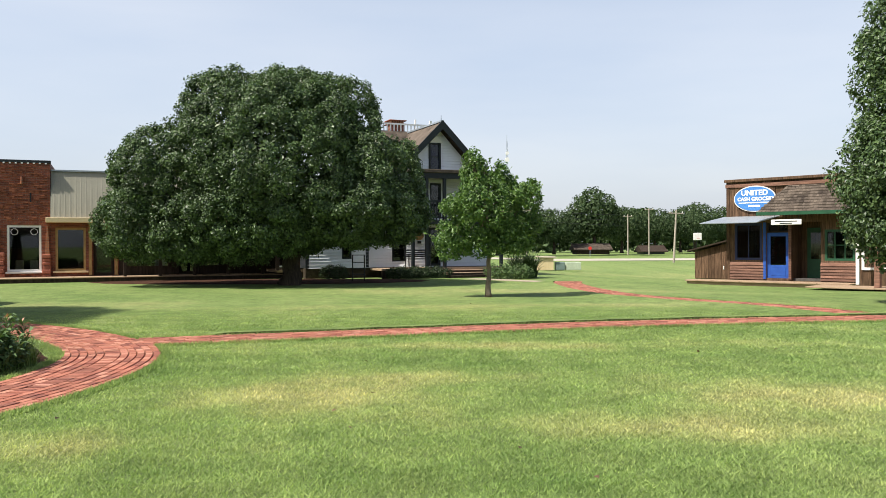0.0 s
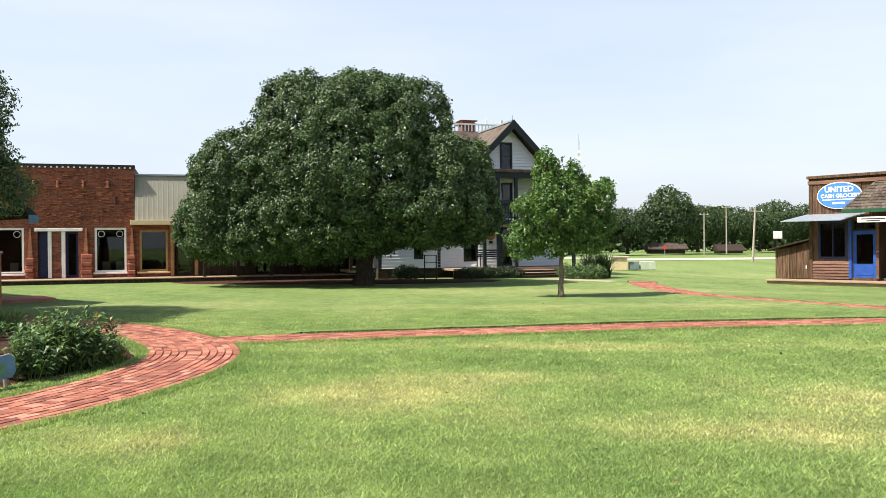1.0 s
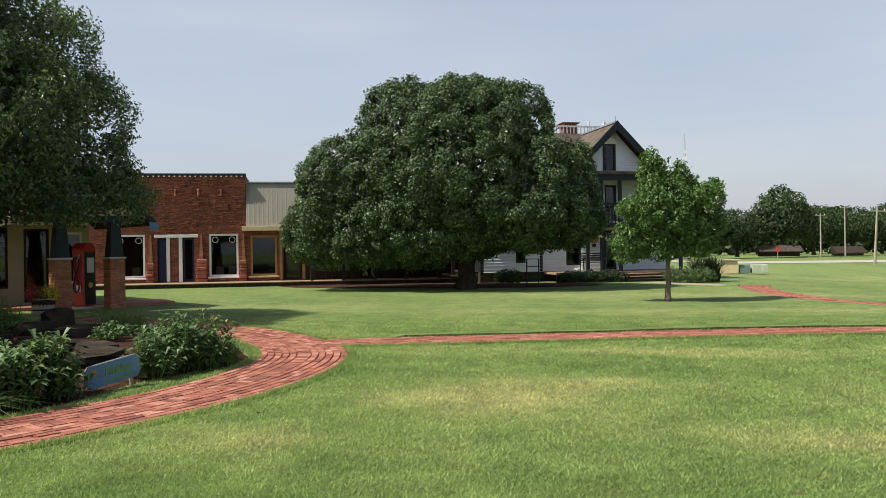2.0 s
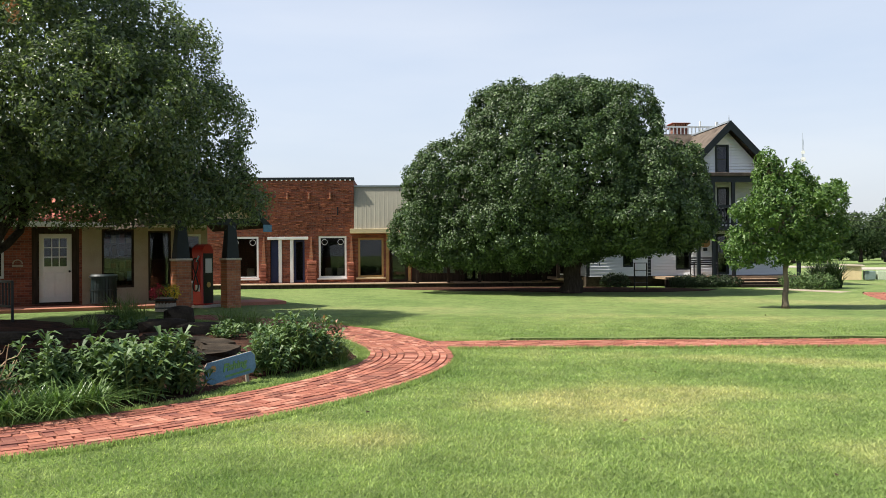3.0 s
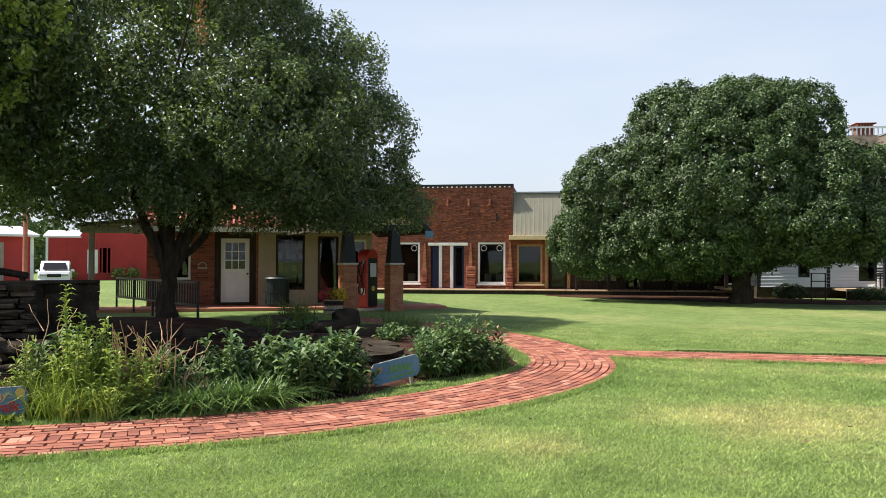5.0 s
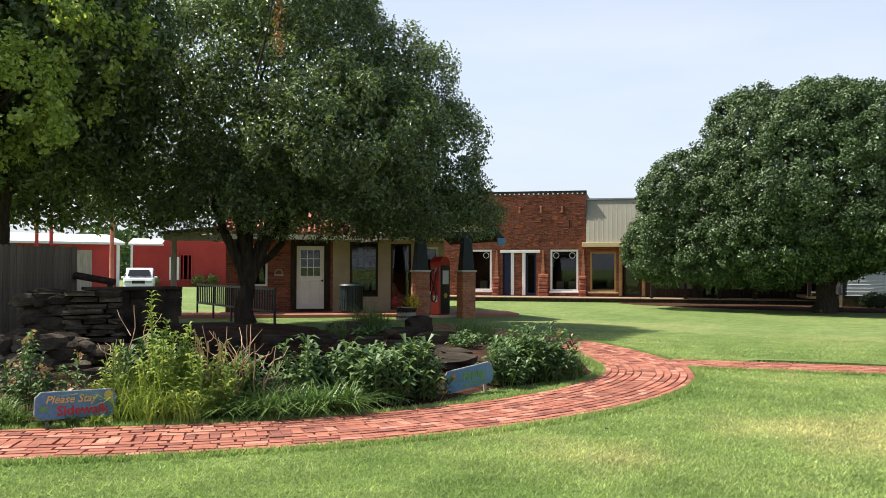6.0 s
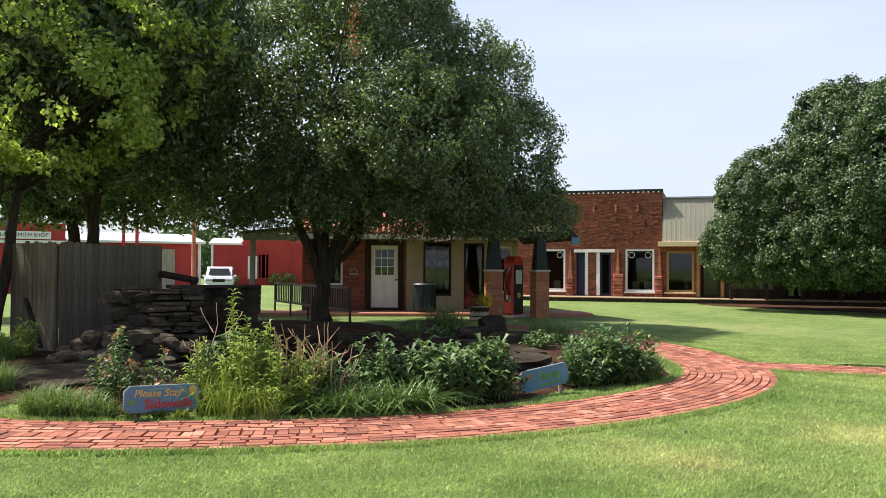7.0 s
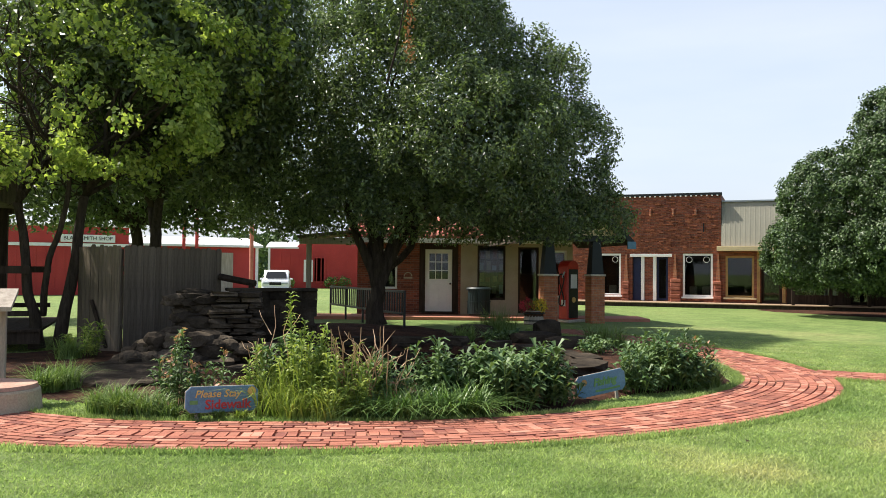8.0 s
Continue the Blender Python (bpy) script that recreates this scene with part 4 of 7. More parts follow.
def gas_pump():
    t = thing("petrol_pump", pose(-15.40, 21.45, 0.08, 0, 0, 86), "old red petrol pump with a black side and looped hose", "petrol pump")
    part("plinth", boxes((-0.42, 0.5, -0.36, 0.36, -0.08, 0.0), bevel=0.01), CONCRETE, t)
    part("body", boxes((-0.26, 0.26, -0.20, 0.20, 0.0, 1.62), bevel=0.04), PUMP_RED, t)
    bm = bmesh.new()
    tube(bm, (0, -0.20, 1.60), (0, 0.20, 1.60), 0.26, n=20)
    part("rounded_top", bm, PUMP_RED, t, smooth=False)
    part("side_panel", boxes((-0.23, 0.23, -0.215, -0.20, 0.05, 1.58), bevel=0.006), BLACK_METAL, t, "black front panel")
    part("dial", boxes((-0.15, 0.15, -0.232, -0.215, 0.98, 1.42), bevel=0.006), WHITE, t)
    bm = bmesh.new()
    tube(bm, (0, -0.215, 0.62), (0, -0.232, 0.62), 0.085, n=16)
    part("round_badge", bm, GOLD, t)
    part("notice", boxes((-0.275, -0.26, -0.1, 0.06, 0.42, 0.62)), WHITE, t)
    bm = bmesh.new()
    last = None
    for i in range(29):
        a = math.tau * i / 28
        q = Vector((-0.31, 0.02 + 0.10 * math.sin(2 * a), 0.93 + 0.50 * math.cos(a)))
        if last:
            tube(bm, last, q, 0.022, n=6)
        last = q
    part("hose", bm, RUBBER, t)
    part("nozzle", tubes(((-0.30, -0.10, 1.50), (-0.32, -0.02, 1.32), 0.03, 0.022)), TIN, t)
    


filling_station()
canopy()
gas_pump()


# ---- grocery ----
GROC = pose(12.44, 35.9, -0.22, 0, 0, -44.2)


def grocery():
    t = thing("wooden_grocery", GROC, "weathered wooden false-front grocery with blue and green doors", "shop building")
    holes = [(0.30, 1.50, 1.05, 2.62), (1.70, 2.62, 0.30, 2.62), (2.74, 3.90, 0.20, 2.62), (4.05, 5.2, 1.05, 2.3)]
    part("wall", wall(0, 9.0, 0.0, 4.5, 0, 0.2, holes), BARN_WOOD, t)
    part("side_wall", boxes((0, 0.2, 0.2, 9, 0, 3.8)), BARN_WOOD, t)
    part("side_wall", boxes((8.8, 9.0, 0.2, 9, 0, 3.8)), BARN_WOOD, t)
    part("back_wall", boxes((0.2, 8.8, 8.8, 9, 0, 3.8)), BARN_WOOD, t)
    part("roof", boxes((0, 9.0, 0.2, 9, 3.8, 3.9)), TIN, t)
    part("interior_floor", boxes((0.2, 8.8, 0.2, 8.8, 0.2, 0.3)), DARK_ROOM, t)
    part("dark_backdrop", boxes((0.25, 8.75, 3.0, 3.1, 0.3, 3.7)), DARK_ROOM, t)
    # upright boards of the false front
    for i in range(13):
        x = 0.16 * i
        part("board", boxes((x + 0.004, x + 0.156, -0.035 - 0.004 * (i % 3), -0.002, 2.72, 4.40)), BARN_WOOD, t)
    part("corner_board", boxes((-0.05, 0.10, -0.06, 0.12, 0.0, 4.45), bevel=0.01), BARN_WOOD, t)
    part("cornice", boxes((-0.10, 9.0, -0.16, 0.22, 4.40, 4.52), bevel=0.01), BARN_WOOD, t)
    part("cornice_band", boxes((-0.08, 9.0, -0.09, -0.004, 4.16, 4.32), bevel=0.01), RED_BOARD, t)
    # reddish lap boards below the windows and above the porch
    for i in range(6):
        z = 0.25 + 0.12 * i
        part("lap_board", slab([(0.06, -0.055, z), (1.58, -0.055, z), (1.58, -0.015, z + 0.125), (0.06, -0.015, z + 0.125)], 0.02), RED_BOARD, t)
        part("lap_board", slab([(3.9, -0.055, z), (5.25, -0.055, z), (5.25, -0.015, z + 0.125), (3.9, -0.015, z + 0.125)], 0.02), RED_BOARD, t)
    # oval sign
    bm = bmesh.new()
    bmesh.ops.create_cone(bm, cap_ends=True, segments=48, radius1=0.5, radius2=0.5, depth=0.05, matrix=Matrix.Translation((1.24, -0.10, 3.66)) @ Matrix.Rotation(radians(90), 4, "X") @ Matrix.Diagonal((1.82, 1.10, 1, 1)))
    part("sign_rim", bm, WHITE, t)
    bm = bmesh.new()
    bmesh.ops.create_cone(bm, cap_ends=True, segments=48, radius1=0.5, radius2=0.5, depth=0.02, matrix=Matrix.Translation((1.24, -0.135, 3.66)) @ Matrix.Rotation(radians(90), 4, "X") @ Matrix.Diagonal((1.74, 1.02, 1, 1)))
    s = part("oval_sign", bm, OVAL_BLUE, t, "blue oval sign with white lettering")
    up = pose(0, 0, 0, 90)
    writing("lettering", "UNITED", 0.31, WHITE, s, pose(1.24, -0.15, 3.90) @ up, squeeze=1.05, heavy=0.010)
    writing("lettering", "CASH GROCERY", 0.212, WHITE, s, pose(1.30, -0.15, 3.64) @ up, squeeze=1.02, heavy=0.008)
    part("underline", boxes((0.55, 1.95, -0.152, -0.146, 3.47, 3.51)), WHITE, s)
    part("small_mark", boxes((0.98, 1.48, -0.152, -0.146, 3.31, 3.39)), WHITE, s)
    # tin awning on the left, shingled porch roof on the right
    part("tin_awning", slab([(-0.75, -1.15, 2.64), (1.75, -1.15, 2.64), (2.35, -0.05, 2.92), (-0.15, -0.05, 2.92)], 0.03), TIN, t)
    roof = part("shingle_roof", slab([(1.72, -1.05, 3.02), (9.0, -1.05, 3.02), (9.0, 0.0, 4.20), (2.62, 0.0, 4.20)], 0.10), SHINGLE, t)
    rng = np.random.default_rng(9)
    for r in range(10):
        f0 = r / 10
        x = 1.72 + 0.90 * f0 + 0.1 * rng.random()
        while x < 6.4:
            wdt = rng.uniform(0.10, 0.19)
            y, z = -1.05 + 1.05 * f0, 3.02 + 1.18 * f0
            k = rng.uniform(0.02, 0.035)
            part("shingle", slab([(x, y - 0.02, z + k), (x + wdt - 0.012, y - 0.02, z + k), (x + wdt - 0.012, y + 0.115, z + 0.132), (x, y + 0.115, z + 0.132)], 0.016), SHINGLE, roof)
            x += wdt
    part("fascia", boxes((1.72, 9.0, -1.10, -1.056, 2.90, 3.04)), GREEN, t, "green painted porch fascia")
    # windows and doors
    window(t, 0.30, 1.50, 1.05, 2.62, 0.0, NAVY, 0.10, bars=1, label="shop window in a navy blue frame")
    for x in (1.56, 2.62):
        part("door_post", boxes((x, x + 0.12, -0.05, 0.08, 0.25, 2.64), bevel=0.01), BLUE if x < 2 else RED_BOARD, t)
    d = part("door", wall(1.70, 2.62, 0.30, 2.20, 0.05, 0.10, [(1.84, 2.48, 0.85, 2.05)]), BLUE, t, "bright blue glazed door")
    pane("pane", d, 1.84, 2.48, 0.85, 2.05, 0.072)
    part("kick_panel", boxes((1.84, 2.48, 0.038, 0.05, 0.40, 0.74), bevel=0.01), BLUE, d)
    window(t, 1.70, 2.62, 2.22, 2.62, 0.05, DARK_WOOD, 0.06, bars=1)
    d = part("door", wall(3.00, 3.84, 0.30, 2.4, 1.0, 1.05, [(3.14, 3.70, 1.1, 2.2)]), GREEN, t, "dark green glazed door")
    pane("pane", d, 3.14, 3.70, 1.1, 2.2, 1.022)
    part("recess_side", boxes((2.70, 2.74, 0.2, 1.1, 0.2, 2.7)), BARN_WOOD, t)
    part("recess_side", boxes((3.90, 3.94, 0.2, 1.1, 0.2, 2.7)), BARN_WOOD, t)
    part("recess_back", boxes((2.74, 3.90, 1.06, 1.1, 0.2, 2.7)), BARN_WOOD, t)
    part("recess_ceiling", boxes((2.74, 3.90, 0.2, 1.06, 2.64, 2.7)), BARN_WOOD, t)
    window(t, 4.05, 5.2, 1.05, 2.3, 0.0, GREEN, 0.09, bars=2, cross=1)
    part("white_post", boxes((5.50, 5.62, -0.9, -0.78, 0.16, 2.9), bevel=0.01), WHITE, t)
    part("window_white", frame_bars(5.45, 6.8, 0.7, 2.3, -0.06, -0.004, 0.10), WHITE, t)
    # hanging sign
    s = part("hanging_sign", boxes((2.30, 3.52, -1.02, -0.98, 2.50, 2.72), bevel=0.02), WHITE, t)
    for z, w in ((2.64, 0.9), (2.56, 0.5)):
        part("writing_bar", boxes((2.91 - w / 2, 2.91 + w / 2, -1.026, -1.021, z - 0.015, z + 0.025)), BLACK_METAL, s)
    for x in (2.45, 3.4):
        part("sign_chain", tubes(((x, -1.0, 2.72), (x, -1.0, 2.92), 0.008), n=5), BLACK_METAL, s)
    # shed against the end wall
    part("shed_wall", boxes((-2.0, -0.06, 0.9, 1.0, 0.15, 1.4)), BARN_WOOD, t)
    for i in range(12):
        x = -2.0 + 0.161 * i
        part("shed_board", boxes((x, x + 0.152, 0.86 - 0.006 * (i % 2), 0.895, 0.18, 1.40 + 0.04 * i)), BARN_WOOD, t)
    part("shed_wall", boxes((-2.0, -1.9, 1.0, 4.0, 0.15, 1.4)), BARN_WOOD, t)
    part("shed_roof", slab([(-2.25, 0.6, 1.46), (-0.0, 0.6, 2.0), (-0.0, 4.2, 2.0), (-2.25, 4.2, 1.46)], 0.06), DARK_WOOD, t)
    part("shed_handle", boxes((-0.62, -0.58, 0.83, 0.86, 0.6, 0.75)), WHITE, t)


def grocery_porch():
    t = thing("grocery_porch", GROC, "low plank porch in front of the wooden grocery", "porch", kind="structure")
    part("beam", boxes((-1.35, 5.2, -1.15, -1.05, 0.0, 0.14)), PLANK, t)
    for i, x in enumerate(np.arange(-1.4, 5.0, 0.62)):
        part("plank", boxes((x, x + 0.61, -1.25, -0.06, 0.14, 0.19), bevel=0.005), PLANK, t)
    for i, x in enumerate(np.arange(4.4, 9.0, 0.6)):
        part("plank", boxes((x, x + 0.59, -3.0, -1.3, 0.10, 0.15), bevel=0.005), PLANK, t)
    for x in (6.75, 8.4):
        part("porch_post", boxes((x - 0.1, x + 0.1, -2.6, -2.4, 0.0, 3.0), bevel=0.02), RED_BOARD, t)


grocery()
grocery_porch()


# ---- white house ----
HOUSE = pose(-0.22, 41, 0, 0, 0, 24) @ Matrix.Diagonal((1.09, 1, 1, 1))


def white_house():
    t = thing("white_house", HOUSE, "white two-storey lap-sided house with dark green trim and a steep gable", "house")
    part("foundation", boxes((-6.2, 2.62, 0.02, 9.5, 0, 0.48)), STONE, t)
    holes = [(-2.28, -1.58, 0.75, 2.05), (-4.60, -4.15, 0.9, 2.4), (-0.50, 0.10, 0.50, 2.42), (0.9, 1.7, 1.0, 2.3)]
    part("wall", wall(-6.1, 2.6, 0.48, 2.78, 0, 0.2, holes), WHITE_SIDING, t)
    part("wall", wall(-3.4, 2.6, 2.78, 5.0, 0, 0.2, [(-0.42, 0.14, 2.9, 4.62), (-2.4, -1.6, 3.2, 4.6)]), WHITE_SIDING, t)
    part("gable_wall", prism([(-2.05, 5.0), (2.05, 5.0), (0, 7.35)], 0.0, 0.2), WHITE_SIDING, t)
    for rows in ((-6.1, 2.6, 0.48, 2.78, 0.0, holes), (-3.4, 2.6, 2.78, 5.0, 0.0, [(-0.42, 0.14, 2.9, 4.62), (-2.4, -1.6, 3.2, 4.6)])):
        tagged(part("lap_siding", lap_boards(*rows), WHITE_SIDING, t), kind="stuff")
    tagged(part("lap_siding", lap_boards(0, 0, 5.0, 7.3, 0.0, [(-0.48, 0.12, 5.22, 6.62)], taper=lambda z: 2.05 * (7.35 - z) / 2.35), WHITE_SIDING, t), kind="stuff")
    part("side_wall", boxes((2.4, 2.6, 0.2, 9, 0.48, 5.0)), WHITE_SIDING, t)
    part("side_wall", boxes((-6.1, -5.9, 0.2, 9, 0.48, 2.78)), WHITE_SIDING, t)
    part("side_wall", boxes((-3.4, -3.2, 0.2, 9, 2.78, 5.0)), WHITE_SIDING, t)
    part("back_wall", boxes((-6.1, 2.6, 9, 9.2, 0.48, 5.0)), WHITE_SIDING, t)
    part("floor_boards", boxes((-5.9, 2.4, 0.2, 9, 2.6, 2.78)), DARK_ROOM, t)
    part("dark_backdrop", boxes((-5.8, 2.3, 3.0, 3.1, 0.5, 4.9)), DARK_ROOM, t)
    # dark corner boards
    for x in (-3.46, 2.56, -6.14):
        part("corner_board", boxes((x - 0.05, x + 0.09, -0.03, 0.1, 0.48, 2.78 if x < -6 else 5.0)), TRIM_DARK, t)
    # steep gable roof running back, with a hipped main roof behind
    for s in (-1, 1):
        part("roof", slab([(s * 2.35, -0.55, 5.02), (0, -0.55, 7.62), (0, 4.2, 7.62), (s * 2.35, 4.2, 5.02)], 0.12), SHINGLE, t)
        part("barge_board", prism([(s * 2.40, 4.66), (s * 2.40, 5.02), (0, 7.68), (0, 7.24)], -0.62, -0.552), TRIM_DARK, t)
    part("ridge_cap", boxes((-0.08, 0.08, -0.55, 4.2, 7.60, 7.68)), TIN, t)
    part("finial", tubes(((0, -0.40, 7.65), (0, -0.40, 7.95), 0.03, 0.008), n=6), TIN, t)
    main = bmesh.new()
    low = [(-3.7, 0.6, 4.9), (2.9, 0.6, 4.9), (2.9, 9.5, 4.9), (-3.7, 9.5, 4.9)]
    top = [(-1.6, 4.0, 7.70), (1.2, 4.0, 7.70), (1.2, 7.0, 7.70), (-1.6, 7.0, 7.70)]
    a, b = [main.verts.new(c) for c in low], [main.verts.new(c) for c in top]
    main.faces.new(b)
    main.faces.new(a[::-1])
    for i in range(4):
        main.faces.new((a[i], a[(i + 1) % 4], b[(i + 1) % 4], b[i]))
    part("roof", main, SHINGLE, t)
    # white rail round the flat top, brick chimney
    for y in (4.0, 7.0):
        part("roof_rail", boxes((-1.6, 1.2, y - 0.03, y + 0.03, 8.04, 8.12)), WHITE, t)
        for x in np.arange(-1.5, 1.15, 0.18):
            part("baluster", boxes((x, x + 0.05, y - 0.02, y + 0.02, 7.70, 8.04)), WHITE, t)
    for x in (-1.6, 1.2):
        part("roof_rail", boxes((x - 0.03, x + 0.03, 4.0, 7.0, 8.04, 8.12)), WHITE, t)
        part("rail_post", boxes((x - 0.06, x + 0.06, 3.95, 4.07, 7.6, 8.35)), WHITE, t)
    part("chimney", boxes((-0.55, 0.20, 5.1, 5.8, 5.5, 8.22), bevel=0.02), BRICK, t)
    part("chimney_corbel", boxes((-0.62, 0.27, 5.03, 5.87, 8.22, 8.30), bevel=0.015), BRICK, t)
    for x in np.arange(-0.55, 0.2, 0.125):
        part("chimney_tooth", boxes((x, x + 0.06, 5.06, 5.84, 8.30, 8.42)), BRICK_LIGHT, t)
    part("chimney_cap", boxes((-0.64, 0.29, 5.01, 5.89, 8.42, 8.48), bevel=0.02), BRICK, t)
    part("roof_pipe", tubes(((0.9, 5.4, 7.6), (0.9, 5.4, 8.6), 0.05), n=8), WHITE, t)
    # attic window with a small light above
    w = window(t, -0.48, 0.12, 5.22, 6.62, -0.06, TRIM_DARK, 0.09, cross=1)
    # Added dark panel gives the attic pane its unlit depth over white siding.
    part("dark_backing", boxes((-0.40, 0.04, -0.004, 0.012, 5.3, 6.55)), NAVY, w)
    part("window_head", prism([(-0.62, 6.62), (0.25, 6.62), (-0.18, 7.05)], -0.07, -0.034), WHITE, t)
    # belt roof over the balcony
    part("belt_roof", boxes((-1.95, 2.6, -1.75, -0.034, 4.98, 5.14), bevel=0.02), SHINGLE, t)
    part("belt_beam", boxes((-1.9, 2.55, -1.66, -1.5, 4.72, 4.98)), TRIM_DARK, t)
    window(t, -0.42, 0.14, 2.9, 4.62, 0.02, TRIM_DARK, 0.09, cross=1)
    window(t, -2.4, -1.6, 3.2, 4.6, 0.02, TRIM_DARK, 0.09, cross=1)
    part("balcony_floor", boxes((-1.95, 2.6, -1.7, -0.034, 2.56, 2.72)), TRIM_DARK, t)
    rail = part("balcony_rail", boxes((-1.9, 2.55, -1.64, -1.56, 3.58, 3.68), (-1.9, 2.55, -1.63, -1.57, 2.82, 2.88)), TRIM_DARK, t)
    for x in np.arange(-1.8, 2.5, 0.15):
        part("baluster", boxes((x, x + 0.05, -1.62, -1.58, 2.72, 3.58)), TRIM_DARK, rail)
    for x in (-1.85, -1.2, -0.35, 2.45):
        part("porch_post", boxes((x - 0.07, x + 0.07, -1.67, -1.53, 0.45, 4.72), bevel=0.012), TRIM_DARK, t)
    part("porch_floor", boxes((-3.3, 2.9, -1.75, -0.004, 0.36, 0.46)), PLANK, t)
    part("porch_skirt", boxes((-3.3, 2.85, -1.70, -1.62, 0, 0.36)), DARK_WOOD, t)
    # front door and ground-floor windows
    d = part("door", frame_bars(-0.50, 0.10, 0.5, 2.42, 0.02, 0.12, 0.12), TRIM_DARK, t)
    pane("pane", d, -0.38, -0.02, 0.62, 2.3, 0.06)
    window(t, -2.28, -1.58, 0.75, 2.05, 0.02, TRIM_DARK, 0.08, cross=1)
    window(t, -4.60, -4.15, 0.9, 2.4, 0.02, TRIM_DARK, 0.08, cross=1)
    window(t, 0.9, 1.7, 1.0, 2.3, 0.02, TRIM_DARK, 0.08, cross=1)
    part("plaque", boxes((-1.06, -0.88, -0.05, -0.034, 1.62, 1.76)), BLACK_METAL, t)
    part("oval_plaque", tubes(((-0.98, -0.005, 2.02), (-0.98, -0.04, 2.02), 0.24), n=20), OAK_TRIM, t)
    part("roof", slab([(-6.4, -0.4, 2.74), (-3.46, -0.4, 2.74), (-3.46, 3.0, 3.9), (-6.4, 3.0, 3.9)], 0.1), SHINGLE, t)
    # steps
    for i in range(3):
        part("step", boxes((-0.5, 1.3, -2.75 + 0.33 * i, -1.76, 0.0 + 0.12 * i, 0.12 + 0.12 * i), bevel=0.01), PLANK if i else STONE, t)
        part("step_riser", boxes((-0.48, 1.28, -2.765 + 0.33 * i, -2.753 + 0.33 * i, 0.01 + 0.12 * i, 0.09 + 0.12 * i)), DARK_WOOD, t)
    # side porch with white rail
    part("side_porch_floor", boxes((-7.3, -6.22, 0.5, 3.0, 0.3, 0.42)), PLANK, t)
    r = part("side_rail", boxes((-7.3, -6.3, 0.5, 0.58, 1.22, 1.30), (-7.3, -6.3, 0.5, 0.58, 0.55, 0.62)), WHITE, t)
    for x in np.arange(-7.3, -6.3, 0.28):
        part("baluster", boxes((x, x + 0.08, 0.51, 0.57, 0.42, 1.22)), WHITE, r)
    for x in (-7.3, -6.4):
        part("porch_post", boxes((x - 0.07, x + 0.07, 0.47, 0.61, 0.4, 2.7)), DARK_WOOD, t)
    part("side_porch_roof", boxes((-7.5, -6.2, 0.2, 3.2, 2.7, 2.8)), SHINGLE, t)


white_house()


# ---- trees ----
tree("shade_tree", (-6.0, 32.3, 0), [(0, 0, 0, 0.1, 0, 1.5, 0.30, 0.24), (0.0, 0, 1.2, -2.2, 0.2, 3.4, 0.18, 0.1), (0.0, 0, 1.2, 2.0, -0.2, 3.2, 0.18, 0.1), (0, 0, 1.3, -0.3, 0.3, 5.0, 0.18, 0.1)],
     [(-0.5, 0, 4.7, 4.1, 4.0, 3.5), (-4.5, 0, 4.3, 2.1, 2.8, 2.1), (3.2, 0, 3.9, 2.0, 2.6, 2.2), (-2.3, 0.2, 6.5, 1.9, 2.3, 1.9), (0.0, 0.2, 6.7, 1.7, 2.3, 1.8), (1.7, 0.2, 6.3, 1.8, 2.3, 1.8), (-5.6, -0.2, 2.5, 1.8, 2.2, 1.5), (-1.6, -0.3, 2.6, 3.6, 3.2, 1.6), (2.2, -0.3, 3.0, 2.7, 2.8, 1.4), (3.9, -0.5, 2.9, 1.5, 1.8, 1.2), (-3.8, -0.6, 2.0, 1.8, 2.0, 1.1)],
     230000, 0.056, 0.37, LEAF_BIG, BARK, "large dense dark-green shade tree with a rounded crown", group="lawn trees", seed=3, floor=0.95, limbs=14, cover=6, inner=0.16, slim=0.62, shoots=700, shoot=0.32)
tree("young_tree", (1.34, 24.34, 0), [(0, 0, 0, 0.02, 0, 1.7, 0.075, 0.05), (0.02, 0, 1.5, -0.1, 0.05, 2.5, 0.045, 0.025)],
     [(-0.1, 0, 2.6, 0.90, 1.0, 0.95), (-0.35, 0, 3.6, 0.38, 0.45, 0.5), (-0.45, 0.1, 4.0, 0.18, 0.2, 0.25), (1.0, 0, 2.85, 0.5, 0.6, 0.5), (1.15, 0.1, 3.25, 0.22, 0.3, 0.2), (-1.05, 0, 1.8, 0.55, 0.6, 0.35), (-0.85, 0, 2.6, 0.5, 0.5, 0.4), (0.65, 0, 1.75, 0.7, 0.6, 0.45), (0.30, 0, 3.45, 0.4, 0.45, 0.4), (1.15, 0, 2.2, 0.4, 0.5, 0.35), (-1.0, 0, 1.5, 0.5, 0.5, 0.28), (0.0, 0, 1.55, 0.6, 0.5, 0.3), (0.55, 0.1, 3.0, 0.5, 0.5, 0.4)],
     20000, 0.050, 0.20, LEAF_YOUNG, BARK_GREY, "young slender lawn tree with a light green crown", group="lawn trees", seed=5, limbs=18, reach=5, inner=0.12, cover=6, shoots=150, shoot=0.35)
